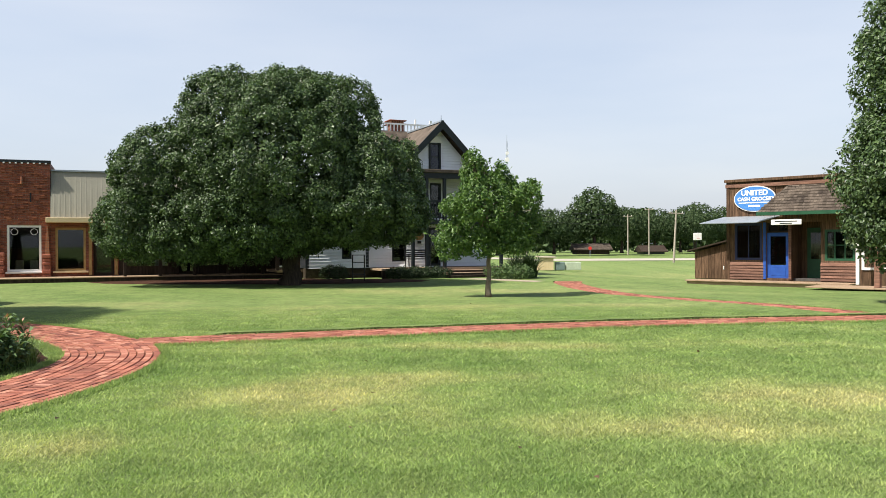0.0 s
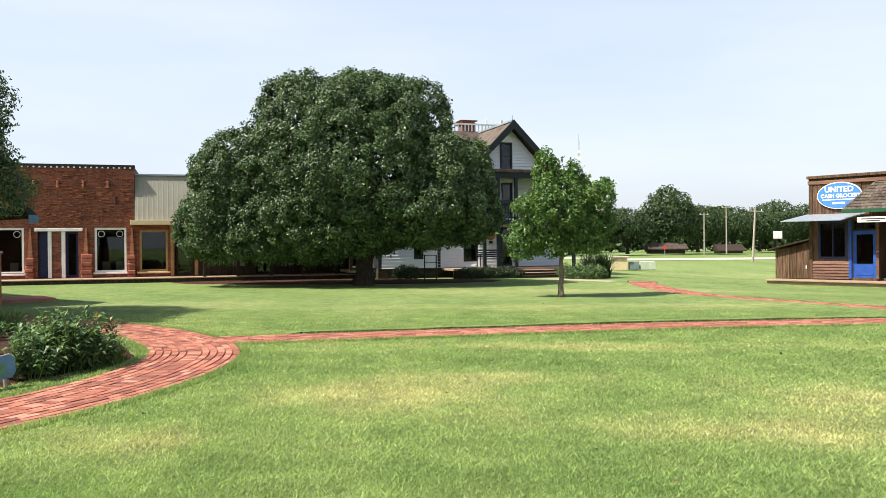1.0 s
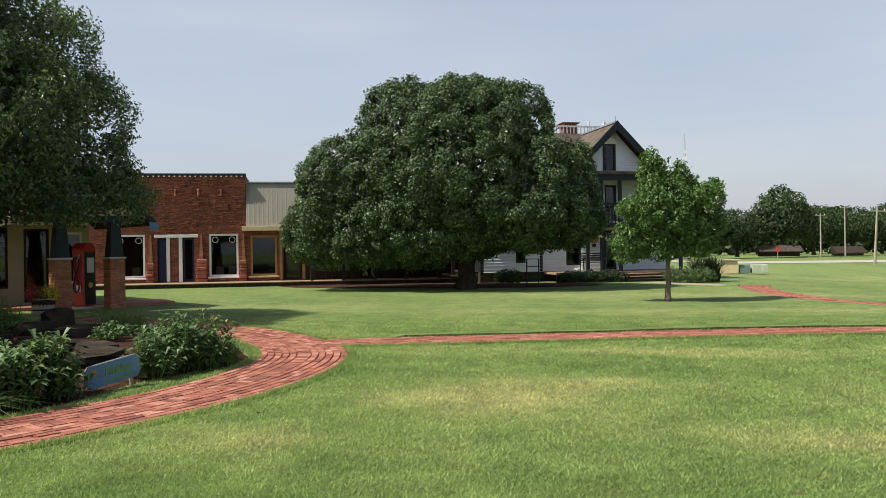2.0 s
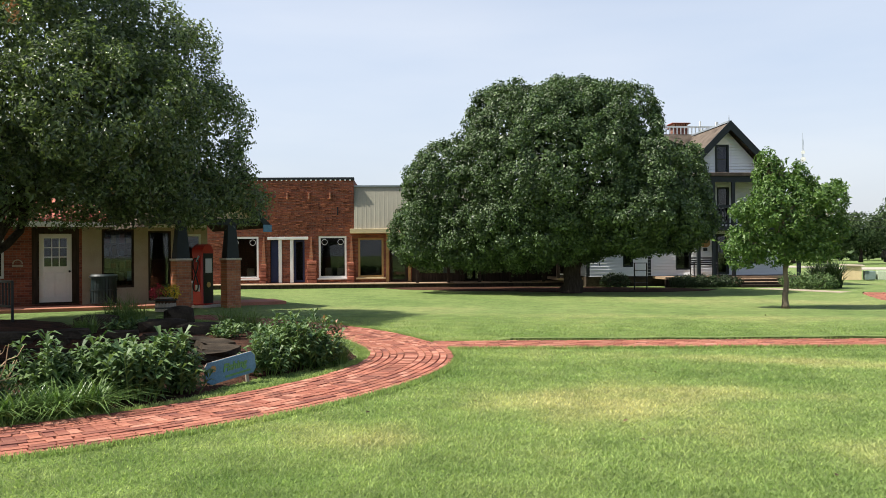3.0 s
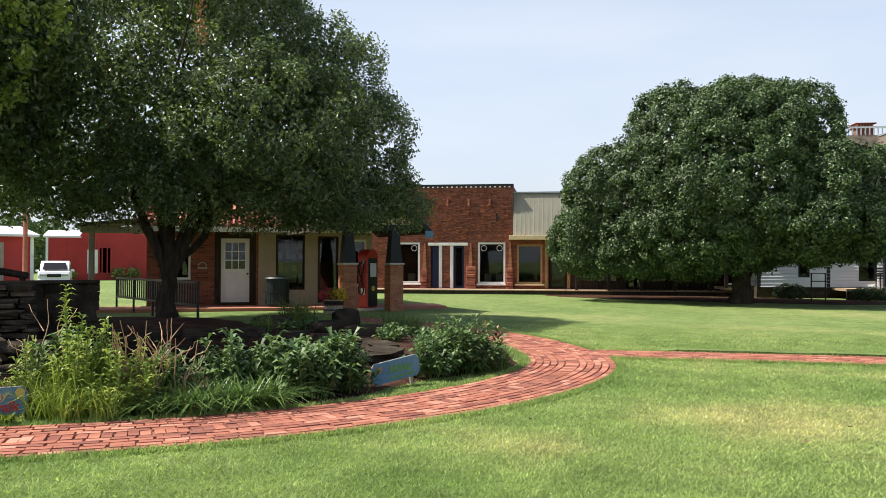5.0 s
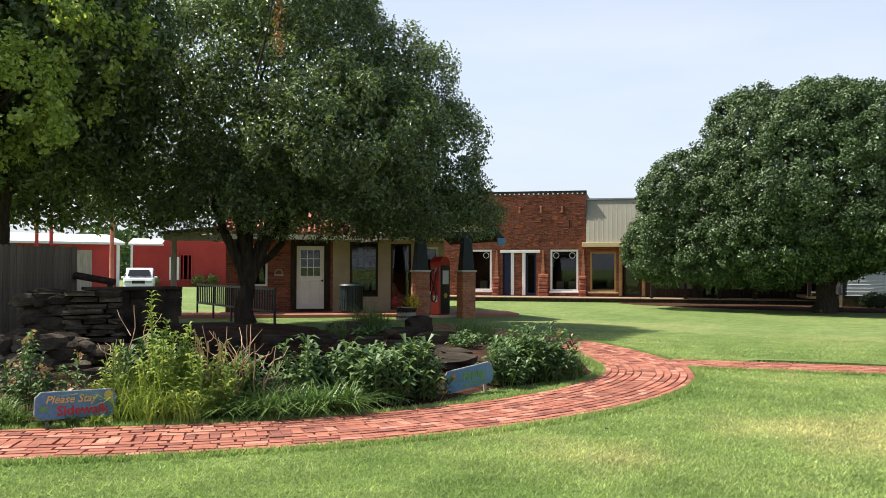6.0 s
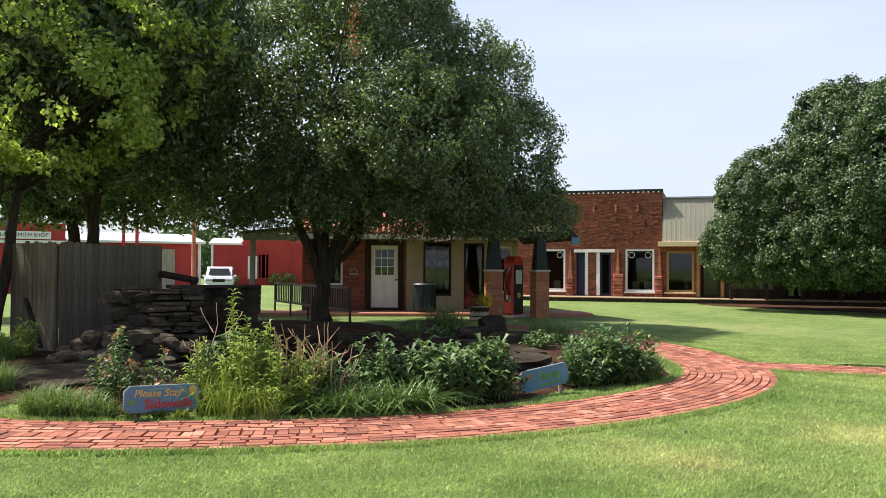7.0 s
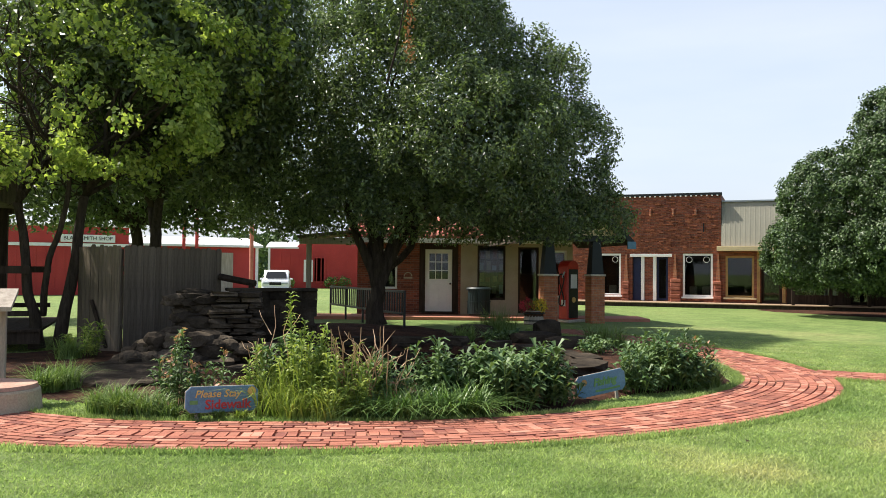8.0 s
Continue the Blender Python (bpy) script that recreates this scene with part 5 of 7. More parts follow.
tree("pond_tree", (-16.7, 14.5, 0.1), [(0, 0, 0, 0.0, 0.05, 1.2, 0.19, 0.17), (0, 0, 1.05, -0.55, -0.6, 3.2, 0.14, 0.09), (0, 0, 0.8, 0.75, 0.8, 3.0, 0.11, 0.08), (0, 0, 1.1, 0.1, 0.2, 4.2, 0.14, 0.08)],
     [(0.7, 0.8, 6.0, 3.4, 3.5, 3.4), (2.8, 3.0, 4.6, 2.1, 2.2, 2.0), (2.5, 2.4, 6.3, 1.9, 1.9, 1.7), (3.5, -0.2, 4.4, 2.2, 2.2, 1.8), (-1.6, -1.6, 4.8, 2.4, 2.4, 2.2), (0.9, 0.1, 8.2, 2.3, 2.3, 1.9), (3.4, 2.9, 3.3, 1.7, 1.9, 1.4), (-2.0, -0.8, 3.6, 1.6, 1.6, 1.1), (0.8, 1.0, 3.9, 3.4, 3.4, 1.2), (3.7, 3.5, 2.9, 1.5, 1.5, 0.9), (0.8, 1.2, 3.2, 3.6, 3.6, 0.9)],
     165000, 0.050, 0.46, LEAF_POND, BARK, "tall dark-leaved tree with a forked trunk beside the pond", group="pond trees", seed=8, floor=2.42, limbs=22, reach=4, cover=6, inner=0.22, slim=0.5, shoots=800, shoot=0.62)
def dead_branch(x, y, z):
    rng = np.random.default_rng(19)
    t = thing("dead_branch", pose(x, y, z), "dead branch with withered orange-brown leaves in the tall tree", "dead branch")
    bm = bmesh.new()
    limb(bm, (-0.35, -0.35, -1.3), (0.0, 0.0, 1.0), 0.03, 0.008, rng, 4, 0.1, 6)
    part("stem", bm, BARK, t)
    n = 150
    p = np.column_stack([rng.normal(size=n) * 0.07, rng.normal(size=n) * 0.07, rng.uniform(-0.8, 1.0, n)])
    v, f = leaf_quads(rng, p, unit(rng, n), 0.05, 0.5, 0.6)
    tagged(mesh_from("withered_leaves", v, f, LEAF_DEAD, t), kind="stuff")


dead_branch(-13.25, 12.35, 6.95)
tree("light_tree", (-16.3, 5.75, 0.05), [(0, 0, 0, -0.1, -0.35, 2.7, 0.10, 0.07), (0.1, 0.35, 0, 0.1, 0.8, 2.9, 0.12, 0.08), (0, 0.1, 0.6, 0.8, 0.25, 3.3, 0.065, 0.04)],
     [(0.2, 0.0, 5.8, 2.8, 3.0, 2.4), (1.4, 1.9, 6.0, 2.2, 2.3, 2.0), (0.7, -1.4, 4.6, 2.1, 2.1, 1.9), (1.9, 0.7, 4.4, 1.5, 1.6, 1.2), (0.35, 1.75, 4.3, 1.3, 1.4, 1.05), (-0.6, -0.6, 7.2, 2.0, 2.2, 1.3)],
     29000, 0.050, 0.34, LEAF_LIGHT, BARK, "light yellow-green tree with several thin grey stems", group="pond trees", seed=11, floor=3.0, limbs=18, inner=0.0, cover=3, slim=0.85, shoots=120, shoot=0.5, twigs=14)
tree("back_tree", (-25.2, 11.8, 0), [(0, 0, 0, 0.0, 0.1, 3.0, 0.22, 0.16)],
     [(0, 0, 5.4, 3.4, 3.4, 2.6), (-1.0, -2.2, 4.6, 2.4, 2.4, 1.9), (1.4, 2.0, 4.6, 2.2, 2.2, 1.9)],
     30000, 0.085, 0.6, LEAF_POND, BARK, "dark-leaved tree standing behind the board fence", group="pond trees", seed=14, floor=2.8)
tree("back_tree", (-18.6, 9.2, 0), [(0, 0, 0, 0.1, -0.1, 3.0, 0.16, 0.12), (0, 0, 2.2, 2.0, -0.8, 5.0, 0.11, 0.06)],
     [(0.4, 0, 5.6, 2.8, 2.8, 2.3), (2.8, -0.9, 6.6, 2.6, 2.6, 2.0), (1.2, -1.8, 6.2, 2.2, 2.0, 1.8)],
     46000, 0.075, 0.55, LEAF_POND, BARK, "dark-leaved tree leaning over the board fence", group="pond trees", seed=15, floor=3.0)
tree("porch_tree", (12.25, 20.8, 0), [(0, 0, 0, 0, 0, 2.0, 0.2, 0.15)],
     [(0.2, 0, 5.4, 1.75, 1.9, 3.0), (-0.1, -0.3, 3.1, 2.0, 2.0, 1.7), (0.1, -0.2, 2.0, 2.1, 2.0, 1.0), (0.45, 0, 7.6, 1.25, 1.3, 1.6), (-1.0, -0.2, 3.9, 0.8, 1.0, 0.8)],
     70000, 0.056, 0.40, LEAF_BIG, BARK, "tall dark-green tree beside the grocery porch", group="lawn trees", seed=17, floor=0.9, cover=8, inner=0.32, slim=0.6, shoots=90, shoot=0.35)


# ---- distance ----
def far_tree(x, y, h, w, seed, group="far trees", low=0.25):
    blobs = [(0, 0, h * 0.62, w * 0.42, w * 0.42, h * 0.34), (w * 0.22, 0, h * 0.5, w * 0.3, w * 0.3, h * 0.24), (-w * 0.24, 0, h * 0.48, w * 0.3, w * 0.3, h * 0.22)]
    tree("far_tree", (x, y, 0), [(0, 0, 0, 0, 0, h * 0.45, h * 0.03, h * 0.018)], blobs, 5200, h * 0.024, h * 0.07, LEAF_FAR, BARK, "broad green tree in the distance", group=group, seed=seed, limbs=6, floor=h * low)


for i, (x, y, h, w) in enumerate([(23.5, 128, 10.2, 8.8), (12.0, 122, 8.0, 11), (17.0, 126, 7.0, 8), (46, 150, 9.0, 10), (53, 155, 8.6, 10), (30, 138, 8.0, 10), (36, 140, 7.6, 9), (41, 142, 7.6, 9), (8, 120, 7.8, 9), (3, 118, 8.5, 10), (60, 150, 9, 11), (68, 150, 9, 11), (76, 148, 10, 12)]):
    far_tree(x, y, h, w, 40 + i)


def woods(name, x0, y0, x1, y1, n, h, seed, label):
    """A far belt of trees, too dense to tell one from the next."""
    rng = np.random.default_rng(seed)
    f = rng.random(n)
    cx, cy = x0 + (x1 - x0) * f, y0 + (y1 - y0) * f + rng.normal(size=n) * 3
    top = h * (0.75 + 0.25 * np.sin(f * 37 + seed) * np.sin(f * 91))
    z = rng.uniform(0.02, 1.0, n) ** 0.8 * top
    p = np.column_stack([cx, cy, z])
    v, fc = leaf_quads(rng, p, unit(rng, n), h * 0.06, 0.8)
    return tagged(mesh_from(name, v, fc, LEAF_FAR), label, "woods", kind="stuff")


woods("far_woods", -60, 165, 220, 190, 42000, 9.0, 70, "hazy belt of green woods along the horizon")
woods("far_woods", -260, 150, -90, 60, 9000, 8.0, 71, "green trees behind the red barns")


def utility_pole(x, y, h, lean=0.0, label="grey wooden utility pole with a crossarm"):
    t = thing("utility_pole", pose(x, y, 0, 0, lean, 0), label, "utility pole", "poles along the road")
    part("pole", tubes(((0, 0, 0), (0, 0, h), 0.10, 0.07), n=8), GREY_WOOD, t)
    part("crossarm", boxes((-0.6, 0.6, -0.04, 0.04, h - 0.3, h - 0.22)), GREY_WOOD, t)
    for dx in (-0.5, 0.0, 0.5):
        part("insulator", tubes(((dx, 0, h - 0.22), (dx, 0, h - 0.08), 0.035), n=6), WHITE, t)


POLES = [(25.4, 113, 5.6), (28.3, 113, 6.5), (18.9, 67.4, 4.3), (11.5, 113, 6.5)]
for i, (x, y, h) in enumerate(POLES):
    utility_pole(x, y, h, 3.0 if i == 2 else 0.0)


def wire(p0, p1, sag):
    bm = bmesh.new()
    last = None
    for i in range(13):
        f = i / 12
        q = Vector(p0).lerp(Vector(p1), f) - Vector((0, 0, sag * 4 * f * (1 - f)))
        if last:
            tube(bm, last, q, 0.022, n=4)
        last = q
    tagged(part("overhead_wire", bm, BLACK_METAL), "thin black overhead wire between poles", "wire", "overhead wires")


for dz in (0.0, -0.7, -1.4):
    wire((11.5, 113, 6.4 + dz), (25.4, 113, 5.5 + dz), 0.2)
    wire((-40, 113, 7.5 + dz), (11.5, 113, 6.4 + dz), 0.6)


def radio_tower():
    t = thing("radio_tower", pose(15.6, 199.4, 0), "slender pale lattice radio tower with drum antennas", "radio tower")
    legs = [(0.35 * math.cos(a), 0.35 * math.sin(a)) for a in (0, 2.1, 4.2)]
    for x, y in legs:
        part("leg", tubes(((x, y, 0), (x * 0.4, y * 0.4, 26.5), 0.06, 0.04), n=5), TIN, t)
    bm = bmesh.new()
    for i in range(24):
        a, b = legs[i % 3], legs[(i + 1) % 3]
        tube(bm, (*a, i * 1.05), (*b, i * 1.05 + 1.05), 0.035, n=4)
    part("lattice", bm, TIN, t)
    for z, r in ((22.0, 0.55), (23.6, 0.4)):
        part("drum_antenna", tubes(((0, -0.5, z), (0, -1.0, z), r), n=14), WHITE, t)
    part("mast", tubes(((0, 0, 26.3), (0, 0, 28), 0.04), n=5), TIN, t)


radio_tower()


def tan_box():
    t = thing("tan_shelter_box", pose(6.15, 49.5, 0) @ Matrix.Diagonal((0.68, 0.8, 0.85, 1)), "tan plywood box with a sloping roof on the lawn", "utility box")
    part("body", prism([(-0.75, 0), (0.65, 0), (0.65, 0.85), (-0.55, 0.85)], -0.5, 0.5), CREAM, t)
    part("lid", slab([(-0.85, -0.6, 0.95), (0.9, -0.6, 0.90), (0.9, 0.6, 0.95), (-0.8, 0.6, 1.0)], 0.06), BEIGE, t)


def meter_cabinet(x, y, w, paint):
    t = thing("meter_cabinet", pose(x, y, 0), "low green enamelled electrical cabinet on the lawn", "electrical cabinet", "cabinets")
    part("body", boxes((-w / 2, w / 2, -0.35, 0.35, 0, 0.48), bevel=0.02), paint, t)
    part("door", boxes((w / 2 - 0.30, w / 2 + 0.02, -0.37, 0.37, 0.02, 0.46), bevel=0.01), paint, t)


tan_box()
meter_cabinet(7.0, 49.5, 0.5, CABINET_GREY)
meter_cabinet(7.8, 49.5, 0.85, CABINET_PALE)


def far_shed(x, y, w, h, wallm, roofm, label):
    t = thing("far_building", pose(x, y, 0), label, "building", "far buildings")
    part("wall", boxes((-w / 2, w / 2, 0, 4, 0, h)), wallm, t)
    part("roof", prism_x([(-0.6, h), (2.0, h + 0.9), (4.6, h), (4.6, h - 0.12), (-0.6, h - 0.12)], -w / 2 - 0.4, w / 2 + 0.4), roofm, t)


far_shed(22.6, 124, 5.0, 0.75, DARK_WOOD, SHINGLE, "low dark brown shed beyond the road")
far_shed(31.8, 124, 3.2, 0.4, BIN_GREEN, DARK_WOOD, "low open picnic shelter beyond the road")


def stop_sign():
    t = thing("stop_sign", pose(17.6, 98.5, 0.0), "red octagonal road sign on a thin post", "road sign")
    part("post", tubes(((0, 0, 0), (0, 0, 1.15), 0.03), n=6), TIN, t)
    part("plate", tubes(((0, -0.06, 1.05), (0, -0.03, 1.05), 0.22), n=8), PUMP_RED, t)


stop_sign()



def basketball_hoop():
    t = thing("basketball_hoop", pose(22.9, 74.0, 0.0) @ Matrix.Diagonal((0.75, 0.75, 1.0, 1)), "white basketball backboard on a dark metal frame", "basketball hoop")
    part("post", tubes(((0, 0.8, 0), (0, 0.3, 2.3), 0.06), n=8), BLACK_METAL, t)
    part("backboard", boxes((-0.5, 0.5, 0, 0.05, 1.85, 2.5), bevel=0.02), WHITE, t)
    for x in (-0.45, 0.45):
        part("brace", tubes(((x, 0.05, 1.9), (x, 0.4, 0.9), 0.03), n=6), BLACK_METAL, t)
    part("rim", tubes(((0, -0.35, 1.98), (0, -0.35, 2.0), 0.22), n=16), PUMP_RED, t)


basketball_hoop()


# ---- barns ----
def ribs(x0, x1, z0, z1, step, top=None):
    bm = bmesh.new()
    x = x0
    while x < x1:
        h = z1 if top is None else top(x)
        box(bm, x, x + 0.08, -0.06, 0.0, z0, h)
        x += step
    return bm


def red_barn():
    t = thing("red_barn", pose(-59.5, 40.2, 0.25, 0, 0, 52), "long red ribbed-metal barn with a white door", "barn")
    part("wall", wall(0, 14, -0.25, 3.2, 0, 0.3, [(3.85, 4.65, 0.35, 2.35)]), RED_METAL, t)
    tagged(part("wall_rib", ribs(0.2, 14, -0.25, 3.2, 0.38), RED_METAL, t), kind="stuff")
    part("raised_front", prism([(2.3, 3.2), (14, 3.2), (14, 3.75), (2.7, 3.75)], 0.0, 0.3), RED_METAL, t)
    part("side_wall", boxes((0, 0.3, 0.3, 12, -0.25, 3.2)), RED_METAL, t)
    part("side_wall", boxes((13.7, 14, 0.3, 12, -0.25, 3.2)), RED_METAL, t)
    part("back_wall", boxes((0.3, 13.7, 11.7, 12, -0.25, 3.2)), RED_METAL, t)
    part("roof", prism_x([(0.35, 3.2), (0.35, 3.3), (6, 3.9), (12.4, 3.3), (12.4, 3.2)], -0.3, 14.3), WHITE_METAL, t)
    part("eave_trim", boxes((-0.1, 2.5, -0.1, 0.0, 3.14, 3.26)), WHITE, t)
    part("eave_trim", boxes((2.6, 14.1, -0.1, 0.0, 3.7, 3.82)), WHITE, t)
    part("corner_trim", boxes((-0.06, 0.12, -0.09, -0.004, -0.25, 3.14)), WHITE, t)
    part("door_trim", frame_bars(3.75, 4.75, 0.25, 2.45, -0.1, -0.005, 0.10), RED_METAL, t)
    part("sliding_door", boxes((2.95, 3.72, -0.16, -0.07, 0.3, 2.2)), WHITE, t)
    for x in (1.6, 5.3, 6.4):
        p, nr, grow = crown_points(np.random.default_rng(int(x * 10)), [(x, -0.9, 0.5, 0.55, 0.4, 0.45)], 350, 0.2, 0.2)
        v, f = leaf_quads(np.random.default_rng(4), p, nr, 0.09, 0.5)
        b = mesh_from("barn_bush", v, f, LEAF_YOUNG)
        b.matrix_world = pose(-59.5, 40.2, 0.0, 0, 0, 52)
        tagged(b, "round green bush in front of the red barn", "bush", "barn bushes")


def blacksmith_shop():
    t = thing("blacksmith_shop", pose(-48.85, 18.3, 0, 0, 0, 67), "red metal blacksmith shop with a white roof and name board", "workshop building")
    part("front", boxes((-5.0, 4.1, 0, 0.3, 0, 3.95)), RED_METAL, t)
    tagged(part("wall_rib", ribs(-4.9, 4.0, 0, 2.8, 0.5), RED_METAL, t), kind="stuff")
    part("front_cap", boxes((-5.1, 4.2, -0.1, 0.4, 3.95, 4.05)), WHITE, t)
    part("band", boxes((-5.0, 4.1, -0.12, -0.065, 2.80, 2.98)), WHITE, t)
    part("post_trim", boxes((1.0, 1.15, -0.12, -0.065, 0, 2.8)), WHITE, t)
    s = part("name_board", boxes((0.45, 3.35, -0.2, -0.10, 3.05, 3.48)), WHITE, t)
    writing("lettering", "BLACKSMITH SHOP", 0.30, BLACK_METAL, s, pose(1.9, -0.21, 3.27) @ pose(0, 0, 0, 90), squeeze=1.0)
    part("wing_wall", wall(4.1, 11.8, 0, 2.95, 1.0, 1.3, [(8.4, 10.2, 0, 2.6)]), RED_METAL, t)
    part("wing_back", boxes((-5.0, 11.8, 11.7, 12, 0, 2.95)), RED_METAL, t)
    part("wing_end", boxes((11.5, 11.8, 1.3, 11.7, 0, 2.95)), RED_METAL, t)
    part("wing_end", boxes((-5.0, -4.7, 0.3, 11.7, 0, 2.95)), RED_METAL, t)
    part("sliding_door", boxes((8.3, 10.3, 0.9, 0.98, 0, 2.6)), GREY_WOOD, t, "grey stained sliding door")
    part("wing_roof", prism_x([(0.5, 2.95), (0.5, 3.08), (6.3, 3.75), (12.4, 3.0), (12.4, 2.9)], 4.15, 12.1), WHITE_METAL, t)
    part("front_roof", prism_x([(0.4, 3.1), (0.4, 3.25), (6.3, 3.75), (12.4, 3.0), (12.4, 2.9)], -5.0, 4.1), WHITE_METAL, t)
    part("wing_trim", boxes((11.7, 11.88, 0.93, 1.1, 0, 2.95)), WHITE, t)


red_barn()
blacksmith_shop()


def suv():
    t = thing("white_suv", pose(-42.0, 28.9, 0.0, 0, 0, 53) @ Matrix.Diagonal((0.86, 0.86, 0.86, 1)), "white sport utility vehicle parked on the far drive", "car")
    w = 0.92
    prof = [(-2.3, 0.45), (2.3, 0.45), (2.35, 0.95), (2.15, 1.08), (-2.2, 1.15), (-2.35, 0.9)]
    bm = prism_x([(y, z) for y, z in prof], -w, w)
    bmesh.ops.bevel(bm, geom=list(bm.edges), offset=0.07, segments=2, affect="EDGES", profile=0.5)
    body = part("body", bm, CAR_WHITE, t, smooth=False)
    cab = prism_x([(-1.25, 1.10), (2.05, 1.06), (1.8, 1.74), (-0.45, 1.80)], -w + 0.08, w - 0.08)
    bmesh.ops.bevel(cab, geom=list(cab.edges), offset=0.05, segments=2, affect="EDGES", profile=0.5)
    part("cabin", cab, CAR_WHITE, t)
    bm = bmesh.new()
    v = [bm.verts.new(c) for c in ((-w + 0.20, -1.16, 1.20), (w - 0.20, -1.16, 1.20), (w - 0.30, -0.63, 1.64), (-w + 0.30, -0.63, 1.64))]
    bm.faces.new(v)
    bmesh.ops.translate(bm, verts=bm.verts, vec=(0, -0.07, 0.04))
    part("windscreen", bm, CAR_GLASS, t, "dark windscreen")
    for s in (-1, 1):
        part("side_window", boxes((s * (w - 0.075) - 0.01, s * (w - 0.075) + 0.01, -0.7, 1.7, 1.18, 1.56)), CAR_GLASS, t)
        part("headlight", boxes((s * 0.62 - 0.2, s * 0.62 + 0.2, -2.37, -2.28, 0.84, 0.98), bevel=0.02), TIN, t)
        part("mirror", boxes((s * 1.02 - 0.1, s * 1.02 + 0.1, -0.95, -0.85, 1.1, 1.24), bevel=0.03), CAR_WHITE, t)
        for y in (-1.45, 1.4):
            wh = part("wheel", tubes(((s * (w - 0.2), y, 0.36), (s * (w + 0.02), y, 0.36), 0.36), n=20), RUBBER, t)
            part("rim", tubes(((s * (w - 0.1), y, 0.36), (s * (w + 0.035), y, 0.36), 0.22), n=14), TIN, wh)
    part("grille", boxes((-0.4, 0.4, -2.38, -2.30, 0.78, 0.98), bevel=0.01), RUBBER, t)
    part("bumper", boxes((-w + 0.02, w - 0.02, -2.42, -2.2, 0.40, 0.66), bevel=0.05), CAR_WHITE, t)
    part("number_plate", boxes((-0.2, 0.2, -2.435, -2.422, 0.50, 0.62)), WHITE, t)


suv()


# ---- pond garden ----
def path_distance(x, y, points):
    c = curve_through(points, 0.15)[0]
    x, y = np.atleast_1d(x).astype(float), np.atleast_1d(y).astype(float)
    best = np.full(len(x), 1e9)
    for a in range(0, len(x), 20000):
        b = slice(a, a + 20000)
        best[b] = np.sqrt(((x[b, None] - c[None, :, 0]) ** 2 + (y[b, None] - c[None, :, 1]) ** 2).min(1))
    return best


def bed_edge(cx, cy, rx, ry, a, margin, seed):
    """How far a bed reaches from its middle in the direction a: an uneven oval that stops short of the path."""
    k = 1 + 0.05 * np.sin(a * 3 + seed) + 0.03 * np.sin(a * 11 + seed)
    f = np.linspace(0.3, 1, 60)
    x, y = cx + rx * k * f * np.cos(a), cy + ry * k * f * np.sin(a)
    side = math.atan2(math.sin(a), math.cos(a))
    grass = 0.5 * math.exp(-((side + 0.10) / 0.2) ** 2) + 0.35 * math.exp(-((side + 1.3) / 0.12) ** 2)
    ok = path_distance(x, y, LOOP) > margin + grass + 0.05 * np.sin(a * 17)
    return float(f[np.argmin(ok) - 1] if not ok.all() else 1.0) * k


def bed_sheet(name, cx, cy, rx, ry, lift_by, label, rings=14, spokes=48, seed=1, margin=0.85):
    edge = [bed_edge(cx, cy, rx, ry, k * math.tau / spokes, margin, seed) for k in range(spokes)]
    verts = []
    for i in range(rings + 1):
        f = i / rings
        for k in range(spokes):
            a = k * math.tau / spokes
            x, y = cx + rx * f * edge[k] * math.cos(a), cy + ry * f * edge[k] * math.sin(a)
            verts.append((x, y, float(ground_z(x, y)) + lift_by - (0.03 + lift_by if i == rings else 0)))
    faces = [(i * spokes + k, i * spokes + (k + 1) % spokes, (i + 1) * spokes + (k + 1) % spokes, (i + 1) * spokes + k) for i in range(rings) for k in range(spokes)]
    return tagged(mesh_from(name, verts, faces, SOIL), label, "garden bed", kind="structure")


BED = (-11.3, 9.6, 6.4, 6.2)
bed_sheet("ground_bed", *BED, 0.03, "dark brown mulched bed round the pond", rings=34, spokes=120, margin=0.74)
# Dark soil colour stands in for the deep shade under the tree.
bed_sheet("ground_bed", -7.6, 35.4, 7.5, 2.4, 0.03, "dark sheet that colours in deep shade under the big tree", seed=5)
bed_sheet("ground_bed", -16.0, 12.9, 2.9, 2.7, 0.06, "reddish mulch round the tall tree", seed=2, rings=18)
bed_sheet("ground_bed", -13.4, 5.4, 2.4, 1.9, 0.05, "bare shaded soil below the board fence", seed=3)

bm = bmesh.new()
bmesh.ops.create_circle(bm, cap_ends=True, segments=48, radius=1.0, matrix=Matrix.Translation((POND[0], POND[1], -0.28)) @ Matrix.Diagonal((POND[2], POND[3], 1, 1)))
tagged(part("water", bm, WATER), "still dark pond water", "pond water", kind="structure")


def stone_mesh(bm, cx, cy, cz, lx, ly, lz, rz, rng, rough=0.16, block=0.45):
    g = bmesh.ops.create_icosphere(bm, subdivisions=2, radius=0.5)
    for v in g["verts"]:
        c = v.co.copy()
        m = max(abs(c.x), abs(c.y), abs(c.z))
        v.co = c * (1 - block + block * 0.5 / m) * (1 + rng.uniform(-rough, rough))
    bmesh.ops.transform(bm, verts=g["verts"], matrix=Matrix.Translation((cx, cy, cz)) @ Matrix.Rotation(rz, 4, "Z") @ Matrix.Rotation(rng.uniform(-0.12, 0.12), 4, "X") @ Matrix.Diagonal((lx * 1.15, ly * 1.15, lz * 1.15, 1)))


